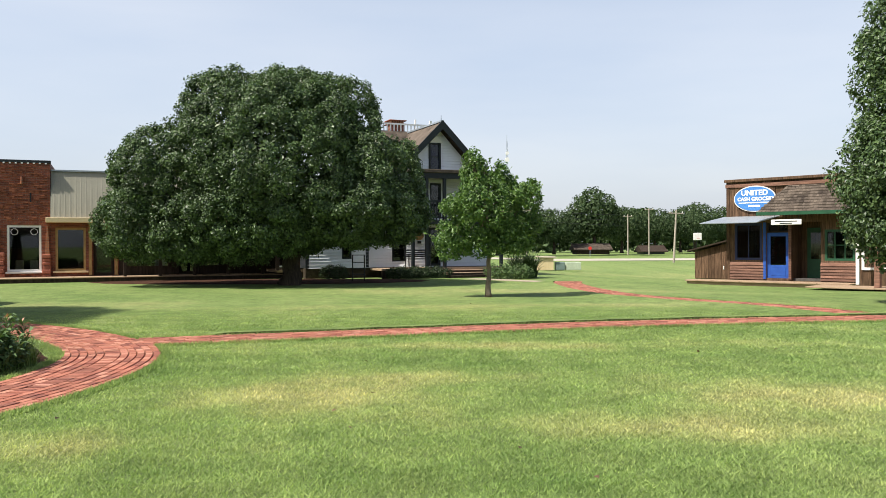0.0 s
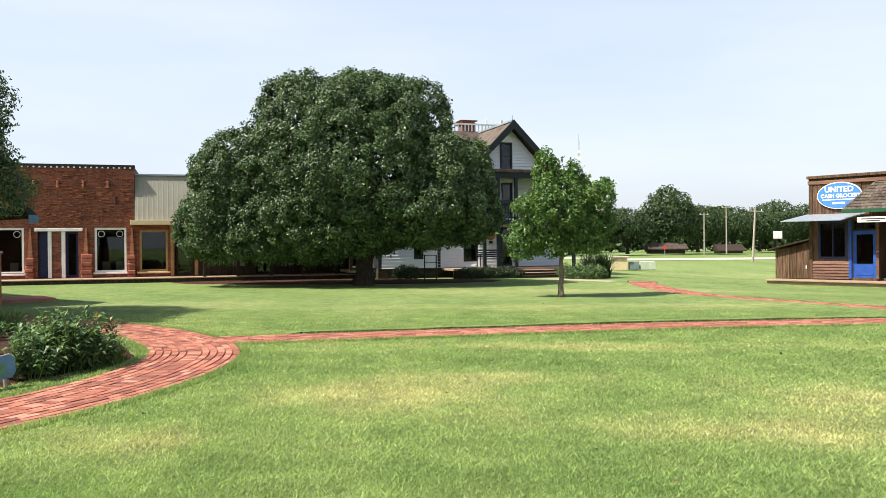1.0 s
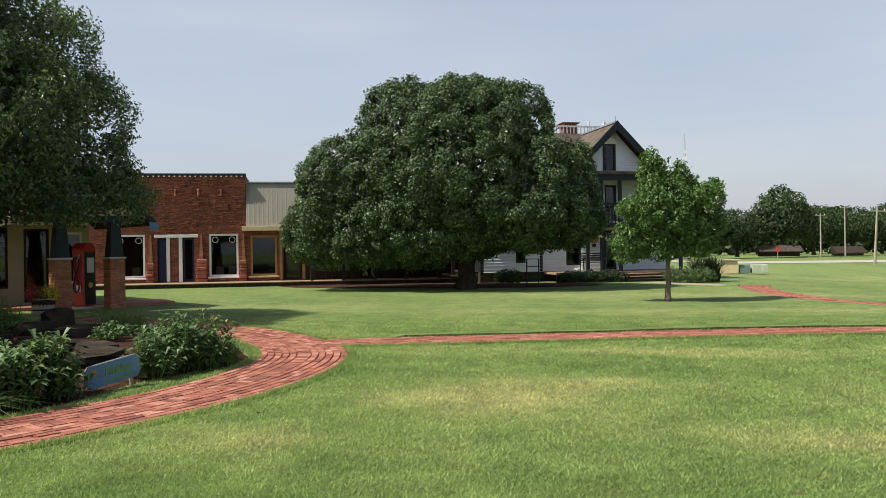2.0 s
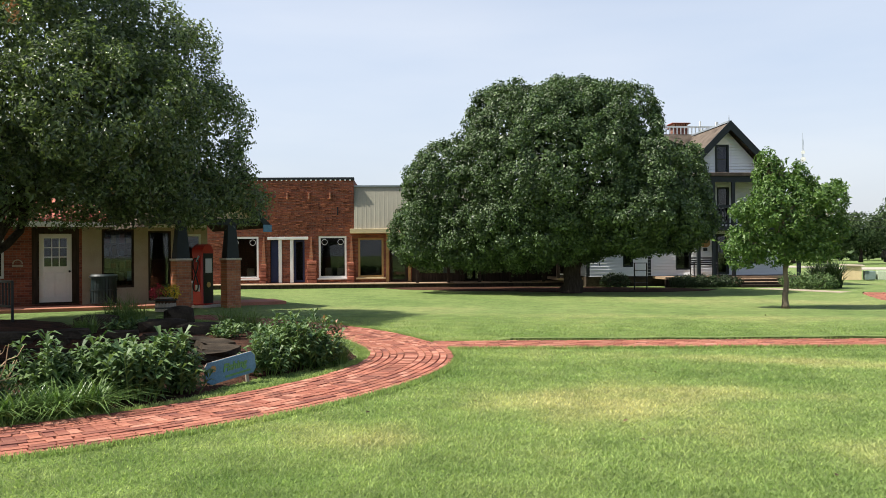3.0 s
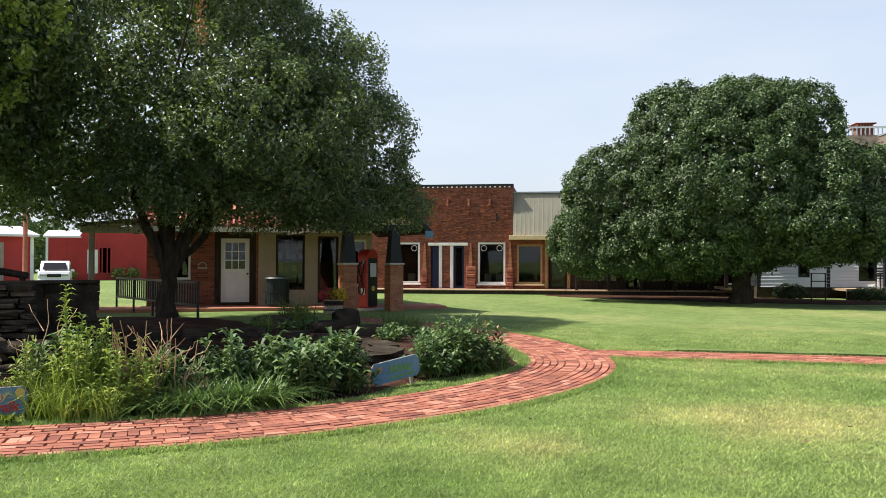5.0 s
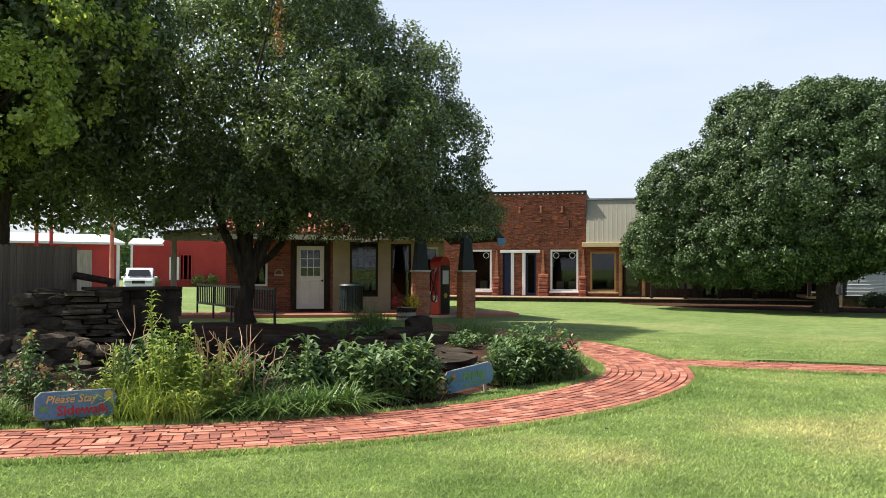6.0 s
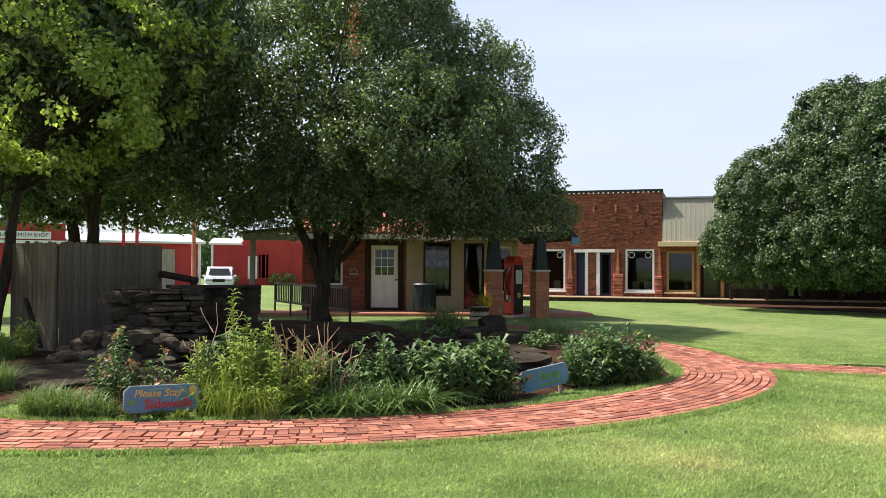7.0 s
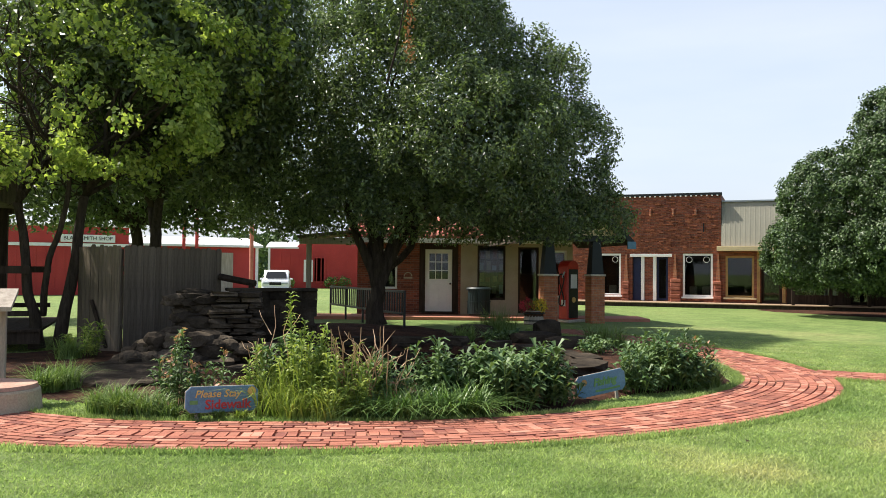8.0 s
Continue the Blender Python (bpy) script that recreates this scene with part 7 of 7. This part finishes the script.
for i, (x, y, k, h, s, leaf, m, lab, top) in enumerate([
        (-7.62, 5.35, 20, 1.05, 0.34, 0.048, LEAF_YELLOW, "tall yellow-green leafy border plant", None),
        (-7.20, 5.65, 26, 0.80, 0.44, 0.048, LEAF_YELLOW, "tall yellow-green leafy border plant", None),
        (-8.10, 5.60, 16, 0.80, 0.40, 0.070, LEAF_SHRUB, "bushy dark-green leafy border plant", None),
        (-6.85, 6.75, 14, 0.78, 0.36, 0.068, LEAF_SHRUB, "broad-leaved green perennial plant in the border", None),
        (-6.40, 7.10, 16, 0.74, 0.38, 0.070, LEAF_SHRUB, "broad-leaved green perennial plant in the border", None),
        (-6.05, 7.15, 18, 0.66, 0.36, 0.070, LEAF_SHRUB, "broad-leaved green perennial plant in the border", None),
        (-6.20, 7.65, 20, 0.80, 0.42, 0.070, LEAF_SHRUB, "broad-leaved green perennial plant in the border", None),
        (-5.95, 7.80, 16, 0.60, 0.32, 0.062, LEAF_SHRUB, "broad-leaved green perennial plant in the border", None),
        (-5.88, 9.72, 20, 0.66, 0.42, 0.062, LEAF_SHRUB, "bushy green perennial with orange seed heads", None),
        (-5.75, 9.95, 22, 0.72, 0.44, 0.062, LEAF_SHRUB, "bushy green perennial with orange seed heads", None),
        (-5.62, 10.35, 20, 0.66, 0.40, 0.062, LEAF_SHRUB, "bushy green perennial with orange seed heads", PETAL_PEACH),
        (-6.12, 10.25, 18, 0.78, 0.42, 0.062, LEAF_SHRUB, "bushy green perennial beside the path", None),
        (-8.62, 4.42, 20, 0.66, 0.34, 0.045, LEAF_SHRUB, "small rose bush with peach flowers", PETAL_PEACH),
        (-8.25, 4.65, 14, 0.58, 0.26, 0.045, LEAF_SHRUB, "small rose bush with peach flowers", PETAL_PEACH),
        (-7.05, 6.15, 16, 0.70, 0.36, 0.06, LEAF_SHRUB, "leafy green border plant", None),
        (-7.95, 5.10, 16, 0.60, 0.28, 0.045, LEAF_YELLOW, "low yellow-green leafy border plant", None),
        (-7.60, 5.45, 22, 0.75, 0.45, 0.045, LEAF_YELLOW, "bushy yellow-green leafy border plant", None),
        (-7.05, 5.40, 26, 0.52, 0.40, 0.045, LEAF_YELLOW, "low yellow-green leafy border plant", None),
        (-6.70, 6.95, 18, 0.62, 0.40, 0.062, LEAF_SHRUB, "broad-leaved green perennial plant in the border", None),
        (-6.55, 7.45, 18, 0.70, 0.40, 0.068, LEAF_SHRUB, "broad-leaved green perennial plant in the border", None),
        (-5.80, 9.32, 16, 0.58, 0.36, 0.062, LEAF_SHRUB, "bushy green perennial beside the path", None),
        (-5.45, 10.05, 18, 0.50, 0.34, 0.062, LEAF_SHRUB, "bushy green perennial beside the path", None),
        (-14.35, 5.85, 12, 0.60, 0.35, 0.06, LEAF_LIGHT, "small leafy sapling growing in shade", None),
        (-11.9, 13.9, 16, 0.32, 0.45, 0.07, LEAF_SHRUB, "dark leafy plant on the pond bank", None),
        (-8.9, 13.2, 16, 0.32, 0.45, 0.07, LEAF_SHRUB, "dark leafy plant on the pond bank", None)]):
    perennial(x, y, int(k * (1.5 if m is LEAF_SHRUB and top is None else 1.0)), h * (0.80 if m is LEAF_SHRUB and top is None else 1.0), s, leaf * (1.08 if m is LEAF_SHRUB and leaf > 0.05 else 1.0), m, 200 + i, lab, tops=top)
dry_stalks(-7.15, 5.85, 16, 0.95, 300)
dry_stalks(-6.95, 6.0, 9, 0.75, 302)
dry_stalks(-8.10, 5.22, 5, 1.05, 301)


def shrub(x, y, w, h, n, seed, mat=LEAF_SHRUB, size=0.05, label="rounded green shrub against the house, shade coloured into most"):
    rng = np.random.default_rng(seed)
    t = thing("shrub", pose(x, y, float(ground_z(x, y))), label, "shrub", "house shrubs")
    bm = bmesh.new()
    for i in range(5):
        a = i * 1.26
        limb(bm, (0, 0, 0), (0.3 * w * math.cos(a), 0.3 * w * math.sin(a), h * 0.7), 0.02, 0.006, rng, 3, 0.15, 5)
    part("stem", bm, BARK, t)
    p, nr, grow = crown_points(rng, [(0, 0, h * 0.5, w * 0.5, w * 0.4, h * 0.48)], n, 0.16, 0.3)
    v, f = leaf_quads(rng, p[p[:, 2] > 0.02], nr[p[:, 2] > 0.02], size, 0.5)
    mesh_from("foliage", v, f, mat, t)


# Shrubs left of the steps get darker leaves in place of tree shade.
# The last shrub is an added stand-in for potted objects.
for i, (x, y, w, h) in enumerate([(-2.03, 37.80, 1.2, 0.5), (-1.14, 38.19, 1.2, 0.5), (-0.24, 38.59, 1.2, 0.48), (2.6, 37.2, 1.4, 0.62), (3.4, 36.9, 1.3, 0.6), (-5.0, 37.6, 1.2, 0.6)]):
    shrub(x, y, w, h, 1500, 320 + i, LEAF_SHRUB if y < 37.5 and x > 2 else LEAF_DARK_SHADED)
grass_tuft(3.75, 38.0, 1.35, 620, LEAF_DARK_SHADED, 340, "large spiky dark-green bush beside the house", 0.75, 0.05, "spiky_bush", "house shrubs")


# ---- station furniture ----
def iron_railing():
    a, b = Vector((-22.15, 17.3, 0.0)), Vector((-15.85, 14.75, 0.02))
    t = thing("iron_railing", Matrix.Translation(a) @ Matrix.Rotation(math.atan2(b.y - a.y, b.x - a.x), 4, "Z"), "black iron railing beside the paved walk", "railing")
    ln = (b - a).length
    n = 4
    for i in range(n + 1):
        x = ln * i / n
        part("post", boxes((x - 0.025, x + 0.025, -0.025, 0.025, 0, 1.02)), BLACK_METAL, t)
    part("top_rail", boxes((0, ln, -0.03, 0.03, 0.98, 1.04)), BLACK_METAL, t)
    part("bottom_rail", boxes((0, ln, -0.02, 0.02, 0.40, 0.46)), BLACK_METAL, t)
    x = 0.16
    while x < ln:
        part("baluster", boxes((x - 0.017, x + 0.017, -0.017, 0.017, 0.46, 0.98)), BLACK_METAL, t)
        x += 0.19


def litter_bin():
    t = thing("litter_bin", pose(-18.08, 20.22, 0.10), "dark green slatted metal litter bin", "litter bin")
    for i in range(26):
        a = i * math.tau / 26
        o = part("slat", prism([(-0.032, 0.08), (0.032, 0.08), (0.038, 0.86), (-0.038, 0.86)], -0.006, 0.006), BIN_GREEN, t)
        o.matrix_local = Matrix.Rotation(a, 4, "Z") @ Matrix.Translation((0, -0.38, 0)) @ Matrix.Rotation(radians(-2), 4, "X")
    part("liner", tubes(((0, 0, 0.05), (0, 0, 0.84), 0.33, 0.34), n=20), RUBBER, t)
    for z, r in ((0.08, 0.385), (0.46, 0.395), (0.86, 0.41)):
        part("hoop", tubes(((0, 0, z), (0, 0, z + 0.035), r, r), n=26), BIN_GREEN, t)
    part("rim", tubes(((0, 0, 0.895), (0, 0, 0.95), 0.42, 0.36), n=26), BIN_GREEN, t)


def flower_tub():
    rng = np.random.default_rng(51)
    t = thing("flower_tub", pose(-15.20, 19.42, 0.02) @ Matrix.Diagonal((0.85, 0.85, 0.9, 1)), "half-barrel planter with red and yellow flowers", "planter")
    for i in range(18):
        a = i * math.tau / 18
        o = part("stave", prism([(-0.056, 0), (0.056, 0), (0.066, 0.45), (-0.066, 0.45)], -0.014, 0.014), GREY_WOOD, t)
        o.matrix_local = Matrix.Rotation(a, 4, "Z") @ Matrix.Translation((0, -0.335, 0)) @ Matrix.Rotation(radians(-5), 4, "X")
    for z, r in ((0.10, 0.365), (0.34, 0.385)):
        part("iron_hoop", tubes(((0, 0, z), (0, 0, z + 0.04), r, r + 0.004), n=24), BLACK_METAL, t)
    part("soil", tubes(((0, 0, 0.1), (0, 0, 0.41), 0.32, 0.34), n=20), SOIL, t)
    for name, mat, (dx, dy), n in (("red_blossom", PETAL_RED, (-0.16, -0.14), 420), ("yellow_blossom", PETAL_YELLOW, (0.14, 0.12), 520), ("foliage", LEAF_YOUNG, (0.0, 0.0), 380)):
        p, nr, grow = crown_points(rng, [(dx, dy, 0.58, 0.26, 0.26, 0.22)], n, 0.09, 0.2)
        v, f = leaf_quads(rng, p, nr, 0.032, 0.55)
        mesh_from(name, v, f, mat, t)


def porch_bench():
    t = thing("garden_bench", pose(-1.20, 39.26, 0.46, 0, 0, 24), "black metal bench on the house porch", "bench")
    for x in (-0.55, 0.55):
        part("end_frame", tubes(((x, -0.25, 0), (x, -0.2, 0.42), 0.025), ((x, 0.22, 0), (x, 0.2, 0.42), 0.025), ((x, 0.2, 0.42), (x, 0.3, 0.88), 0.025), ((x, -0.25, 0.6), (x, 0.25, 0.62), 0.025), ((x, -0.22, 0.42), (x, -0.25, 0.6), 0.025), n=6), BLACK_METAL, t)
    for i in range(4):
        part("seat_slat", boxes((-0.6, 0.6, -0.24 + 0.115 * i, -0.14 + 0.115 * i, 0.42, 0.445)), BLACK_METAL, t)
    for i in range(4):
        part("back_slat", boxes((-0.6, 0.6, 0.20 + 0.022 * i, 0.22 + 0.022 * i, 0.50 + 0.1 * i, 0.57 + 0.1 * i)), BLACK_METAL, t)


def iron_arch():
    t = thing("iron_plant_stand", pose(-3.6, 35.0, 0), "black iron plant stand by the house walk", "plant stand")
    for x in (-0.25, 0.25):
        part("upright", tubes(((x, 0, 0), (x, 0, 1.15), 0.03), n=6), BLACK_METAL, t)
    for z in (0.3, 0.55, 0.8, 1.12):
        part("shelf_bar", boxes((-0.28, 0.28, -0.1, 0.1, z, z + 0.03)), BLACK_METAL, t)


iron_railing()
litter_bin()
flower_tub()
porch_bench()
iron_arch()


def tall_pole(x, y, h, mat, label):
    t = thing("metal_pole", pose(x, y, 0), label, "pole", "poles by the barns")
    part("shaft", tubes(((0, 0, 0), (0, 0, h), 0.11, 0.10), n=10), mat, t)
    part("cap", tubes(((0, 0, h), (0, 0, h + 0.08), 0.13, 0.05), n=10), mat, t)


tall_pole(-37.1, 23.9, 5.0, RED_TILE, "rust-red metal pole beside the parked car")
tall_pole(-46.5, 25.2, 7.0, RED_METAL, "thin red metal pole by the workshop")
tall_pole(-46.2, 25.9, 7.0, RED_METAL, "thin red metal pole by the workshop")


# ---- path bricks, laid last ----
def brick_mesh(lx, ly, name):
    bm = box(bmesh.new(), -lx / 2, lx / 2, -ly / 2, ly / 2, -0.05, 0.0)
    for v in bm.verts:
        if v.co.z > -0.01:
            v.co.x *= 1 - 0.012 / lx
            v.co.y *= 1 - 0.012 / ly
    me = bpy.data.meshes.new(name)
    bm.to_mesh(me)
    bm.free()
    me.materials.append(PAVER)
    return me


STRETCHER, HEADER = brick_mesh(0.208, 0.098, "brick"), brick_mesh(0.102, 0.206, "brick")


def lay(path, points, courses, header, near, seed, top=0.028):
    """Courses along the path, with a row of crosswise bricks down the middle; those inside `near` are single parts, the rest is joined."""
    rng = np.random.default_rng(seed)
    c, n, d, s = curve_through(points, 0.02)
    rest_v, count = [], 0
    offs = [(k * 0.110 + (0.160 if header else 0.055)) * sgn for k in range(courses) for sgn in (1, -1)] + ([0.0] if header else [])
    for off in offs:
        is_head = header and off == 0.0
        line = c + n * off
        ls = np.concatenate([[0], np.cumsum(np.hypot(*np.diff(line, axis=0).T))])
        step = 0.107 if is_head else 0.213
        for at in np.arange(rng.uniform(0.1, 0.3), ls[-1] - 0.1, step):
            i = int(np.searchsorted(ls, at))
            x, y = line[i]
            z = float(ground_z(x, y)) + top + rng.uniform(-0.004, 0.003)
            ang = math.atan2(d[i, 1], d[i, 0]) + rng.uniform(-0.02, 0.02)
            m = pose(x, y, z, rng.uniform(-0.9, 0.9), rng.uniform(-0.6, 0.6), math.degrees(ang))
            me = HEADER if is_head else STRETCHER
            if near and near[0] < x < near[1] and near[2] < y < near[3] and count < 320:
                o = new("brick", me)
                o.parent = path
                o.matrix_local = m
                count += 1
            else:
                hx, hy = ((0.051, 0.103) if is_head else (0.104, 0.049))
                loc8 = np.array([(sx * (hx - (0.006 if t else 0)), sy * (hy - (0.006 if t else 0)), 0.0 if t else -0.05) for t in (0, 1) for sx, sy in ((-1, -1), (1, -1), (1, 1), (-1, 1))])
                mm = np.array(m)
                rest_v.append(loc8 @ mm[:3, :3].T + mm[:3, 3])
    v = np.concatenate(rest_v)
    k = np.arange(len(rest_v))[:, None] * 8
    f = np.concatenate([k + np.array([q]) for q in ((4, 5, 6, 7), (0, 1, 5, 4), (1, 2, 6, 5), (2, 3, 7, 6), (3, 0, 4, 7))])
    tagged(mesh_from("laid_bricks", v, f, PAVER_FAR, path), kind="stuff")


lay(loop_path, LOOP, 5, True, (-6.6, -4.9, 3.6, 7.2), 61)
lay(cross_path, CROSS, 5, False, None, 62)
lay(branch_path, BRANCH, 5, False, None, 63)


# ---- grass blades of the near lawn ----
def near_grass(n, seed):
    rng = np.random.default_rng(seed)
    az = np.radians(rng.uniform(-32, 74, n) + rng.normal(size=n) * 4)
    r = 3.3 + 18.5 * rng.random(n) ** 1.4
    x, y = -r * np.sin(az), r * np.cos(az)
    dl, dc, db = path_distance(x, y, LOOP), path_distance(x, y, CROSS), path_distance(x, y, BRANCH)
    ang = np.arctan2((y - BED[1]) / BED[3], (x - BED[0]) / BED[2])
    steps = np.linspace(-math.pi, math.pi, 181)
    reach = np.interp(ang, steps, [bed_edge(*BED, s, 0.74, 1) for s in steps])
    bed = np.hypot((x - BED[0]) / BED[2], (y - BED[1]) / BED[3]) < reach * 0.985
    keep = (dl > 0.655) & (dc > 0.53) & (db > 0.53) & ~bed
    x, y, r, edge = x[keep], y[keep], r[keep], np.minimum(dl[keep] - 0.655, dc[keep] - 0.53)
    k = len(x)
    h = rng.uniform(0.014, 0.034, k) * (1 + 0.8 * (edge < 0.10)) * np.clip((22.5 - r) / 8, 0.1, 1)
    w = (0.0026 + 0.00045 * r) * rng.uniform(0.7, 1.4, k)
    a, lean = rng.uniform(0, math.tau, k), rng.uniform(0.3, 1.6, k) * h
    z = ground_z(x, y)
    foot = np.stack([x, y, z], -1)
    side = np.stack([np.cos(a), np.sin(a), np.zeros(k)], -1) * w[:, None]
    b = rng.uniform(0, math.tau, k)
    tip = foot + np.stack([np.cos(b) * lean, np.sin(b) * lean, h], -1)
    v = np.stack([foot - side, foot + side, tip], 1).reshape(-1, 3)
    ob = mesh_from("lawn_grass", v, np.arange(3 * k).reshape(-1, 3), BLADES)
    dry_attribute(ob, v[:, 0], v[:, 1])
    tagged(ob, "short mown grass blades, green and straw yellow", "grass", kind="stuff")


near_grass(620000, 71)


def edge_fringe(points, half, per_metre, seed):
    """Longer grass leaning over the edges of a path."""
    rng = np.random.default_rng(seed)
    c, n, d, s = curve_through(points, 0.02)
    keep = (np.hypot(c[:, 0], c[:, 1]) < 24)
    c, n = c[keep], n[keep]
    k = int(len(c) * 0.02 * per_metre)
    i, sg = rng.integers(0, len(c), k), rng.choice([-1.0, 1.0], k)
    p = c[i] + n[i] * (sg * (half + rng.uniform(-0.015, 0.11, k) ** 1.0))[:, None]
    others = [q for q in (LOOP, CROSS, BRANCH) if q is not points]
    ok = np.all([path_distance(p[:, 0], p[:, 1], q) > (0.66 if q is LOOP else 0.54) for q in others], axis=0)
    p, k = p[ok], int(ok.sum())
    foot = np.column_stack([p, ground_z(p[:, 0], p[:, 1])])
    h = rng.uniform(0.03, 0.075, k)
    a, b = rng.uniform(0, math.tau, k), rng.uniform(0, math.tau, k)
    side = np.stack([np.cos(a), np.sin(a), np.zeros(k)], -1) * 0.008
    tip = foot + np.stack([np.cos(b) * h * 0.5, np.sin(b) * h * 0.5, h], -1)
    v = np.stack([foot - side, foot + side, tip], 1).reshape(-1, 3)
    ob = mesh_from("edge_grass", v, np.arange(3 * k).reshape(-1, 3), BLADES)
    dry_attribute(ob, v[:, 0], v[:, 1])
    tagged(ob, "unclipped grass fringe along the brick path", "grass", kind="stuff")


def sod_edge(points, half, seed, x0, x1):
    """The turf stands a little above the path along its far side: a steep edge coloured dark for its own shade, and a
    strip that falls back to the lawn.
    """
    rng = np.random.default_rng(seed)
    c, n, d, s = curve_through(points, 0.06)
    others = [q for q in (LOOP, CROSS, BRANCH) if q is not points]
    keep = (c[:, 0] > x0) & (c[:, 0] < x1) & np.all([path_distance(c[:, 0], c[:, 1], q) > (1.25 if q is LOOP else 0.62) for q in others], axis=0)
    c, n = c[keep], n[keep]
    k = len(c)
    j, h = np.convolve(rng.normal(size=k), np.ones(7) / 7, "same") * 0.012, 0.062 + np.convolve(rng.normal(size=k), np.ones(9) / 9, "same") * 0.010
    h[:8], h[-8:] = h[:8] * np.linspace(0, 1, 8), h[-8:] * np.linspace(1, 0, 8)
    rows = []
    for off, f in ((half - 0.03, -0.4), (half + 0.0, 0.95), (half + 0.25, 0.95), (half + 0.9, -0.1)):
        p = c + n * (off + (j if off < half + 0.1 else 0))[:, None] if off < half + 0.1 else c + n * off
        rows.append(np.column_stack([p, ground_z(p[:, 0], p[:, 1]) + h * f]))
    i = np.arange(k - 1)
    face = np.stack([i, i + 1, i + k + 1, i + k], -1)
    ob = mesh_from("ground_turf_edge", np.concatenate(rows[:2]), face, TURF_SHADE)
    tagged(ob, "turf edge beside the brick path, coloured dark for its shadow line", "turf edge", kind="structure")
    v = np.concatenate(rows[1:])
    ob = mesh_from("ground_turf_strip", v, np.concatenate([face, face + k]), LAWN)
    dry_attribute(ob, v[:, 0], v[:, 1])
    tagged(ob, "mown turf standing proud of the brick path", "turf", kind="structure")


sod_edge(CROSS, 0.56, 78, -4.0, 19)
sod_edge(BRANCH, 0.56, 79, 4, 9)
edge_fringe(LOOP, 0.66, 1100, 75)
edge_fringe(CROSS, 0.54, 900, 76)
edge_fringe(BRANCH, 0.54, 700, 77)


def fallen_leaves():
    rng = np.random.default_rng(81)
    n = 34
    az, r = np.radians(rng.uniform(-25, 45, n)), rng.uniform(5, 26, n)
    p = np.stack([-r * np.sin(az), r * np.cos(az), np.full(n, 0.045)], -1)
    up = np.tile([0.0, 0.0, 1.0], (n, 1)) + rng.normal(size=(n, 3)) * 0.3
    v, f = leaf_quads(rng, p, up / np.linalg.norm(up, axis=1, keepdims=True), 0.030, 0.6, 0)
    tagged(mesh_from("fallen_leaves", v, f, FALLEN), "scattered dry brown leaves on the lawn", "fallen leaves", kind="stuff")


fallen_leaves()
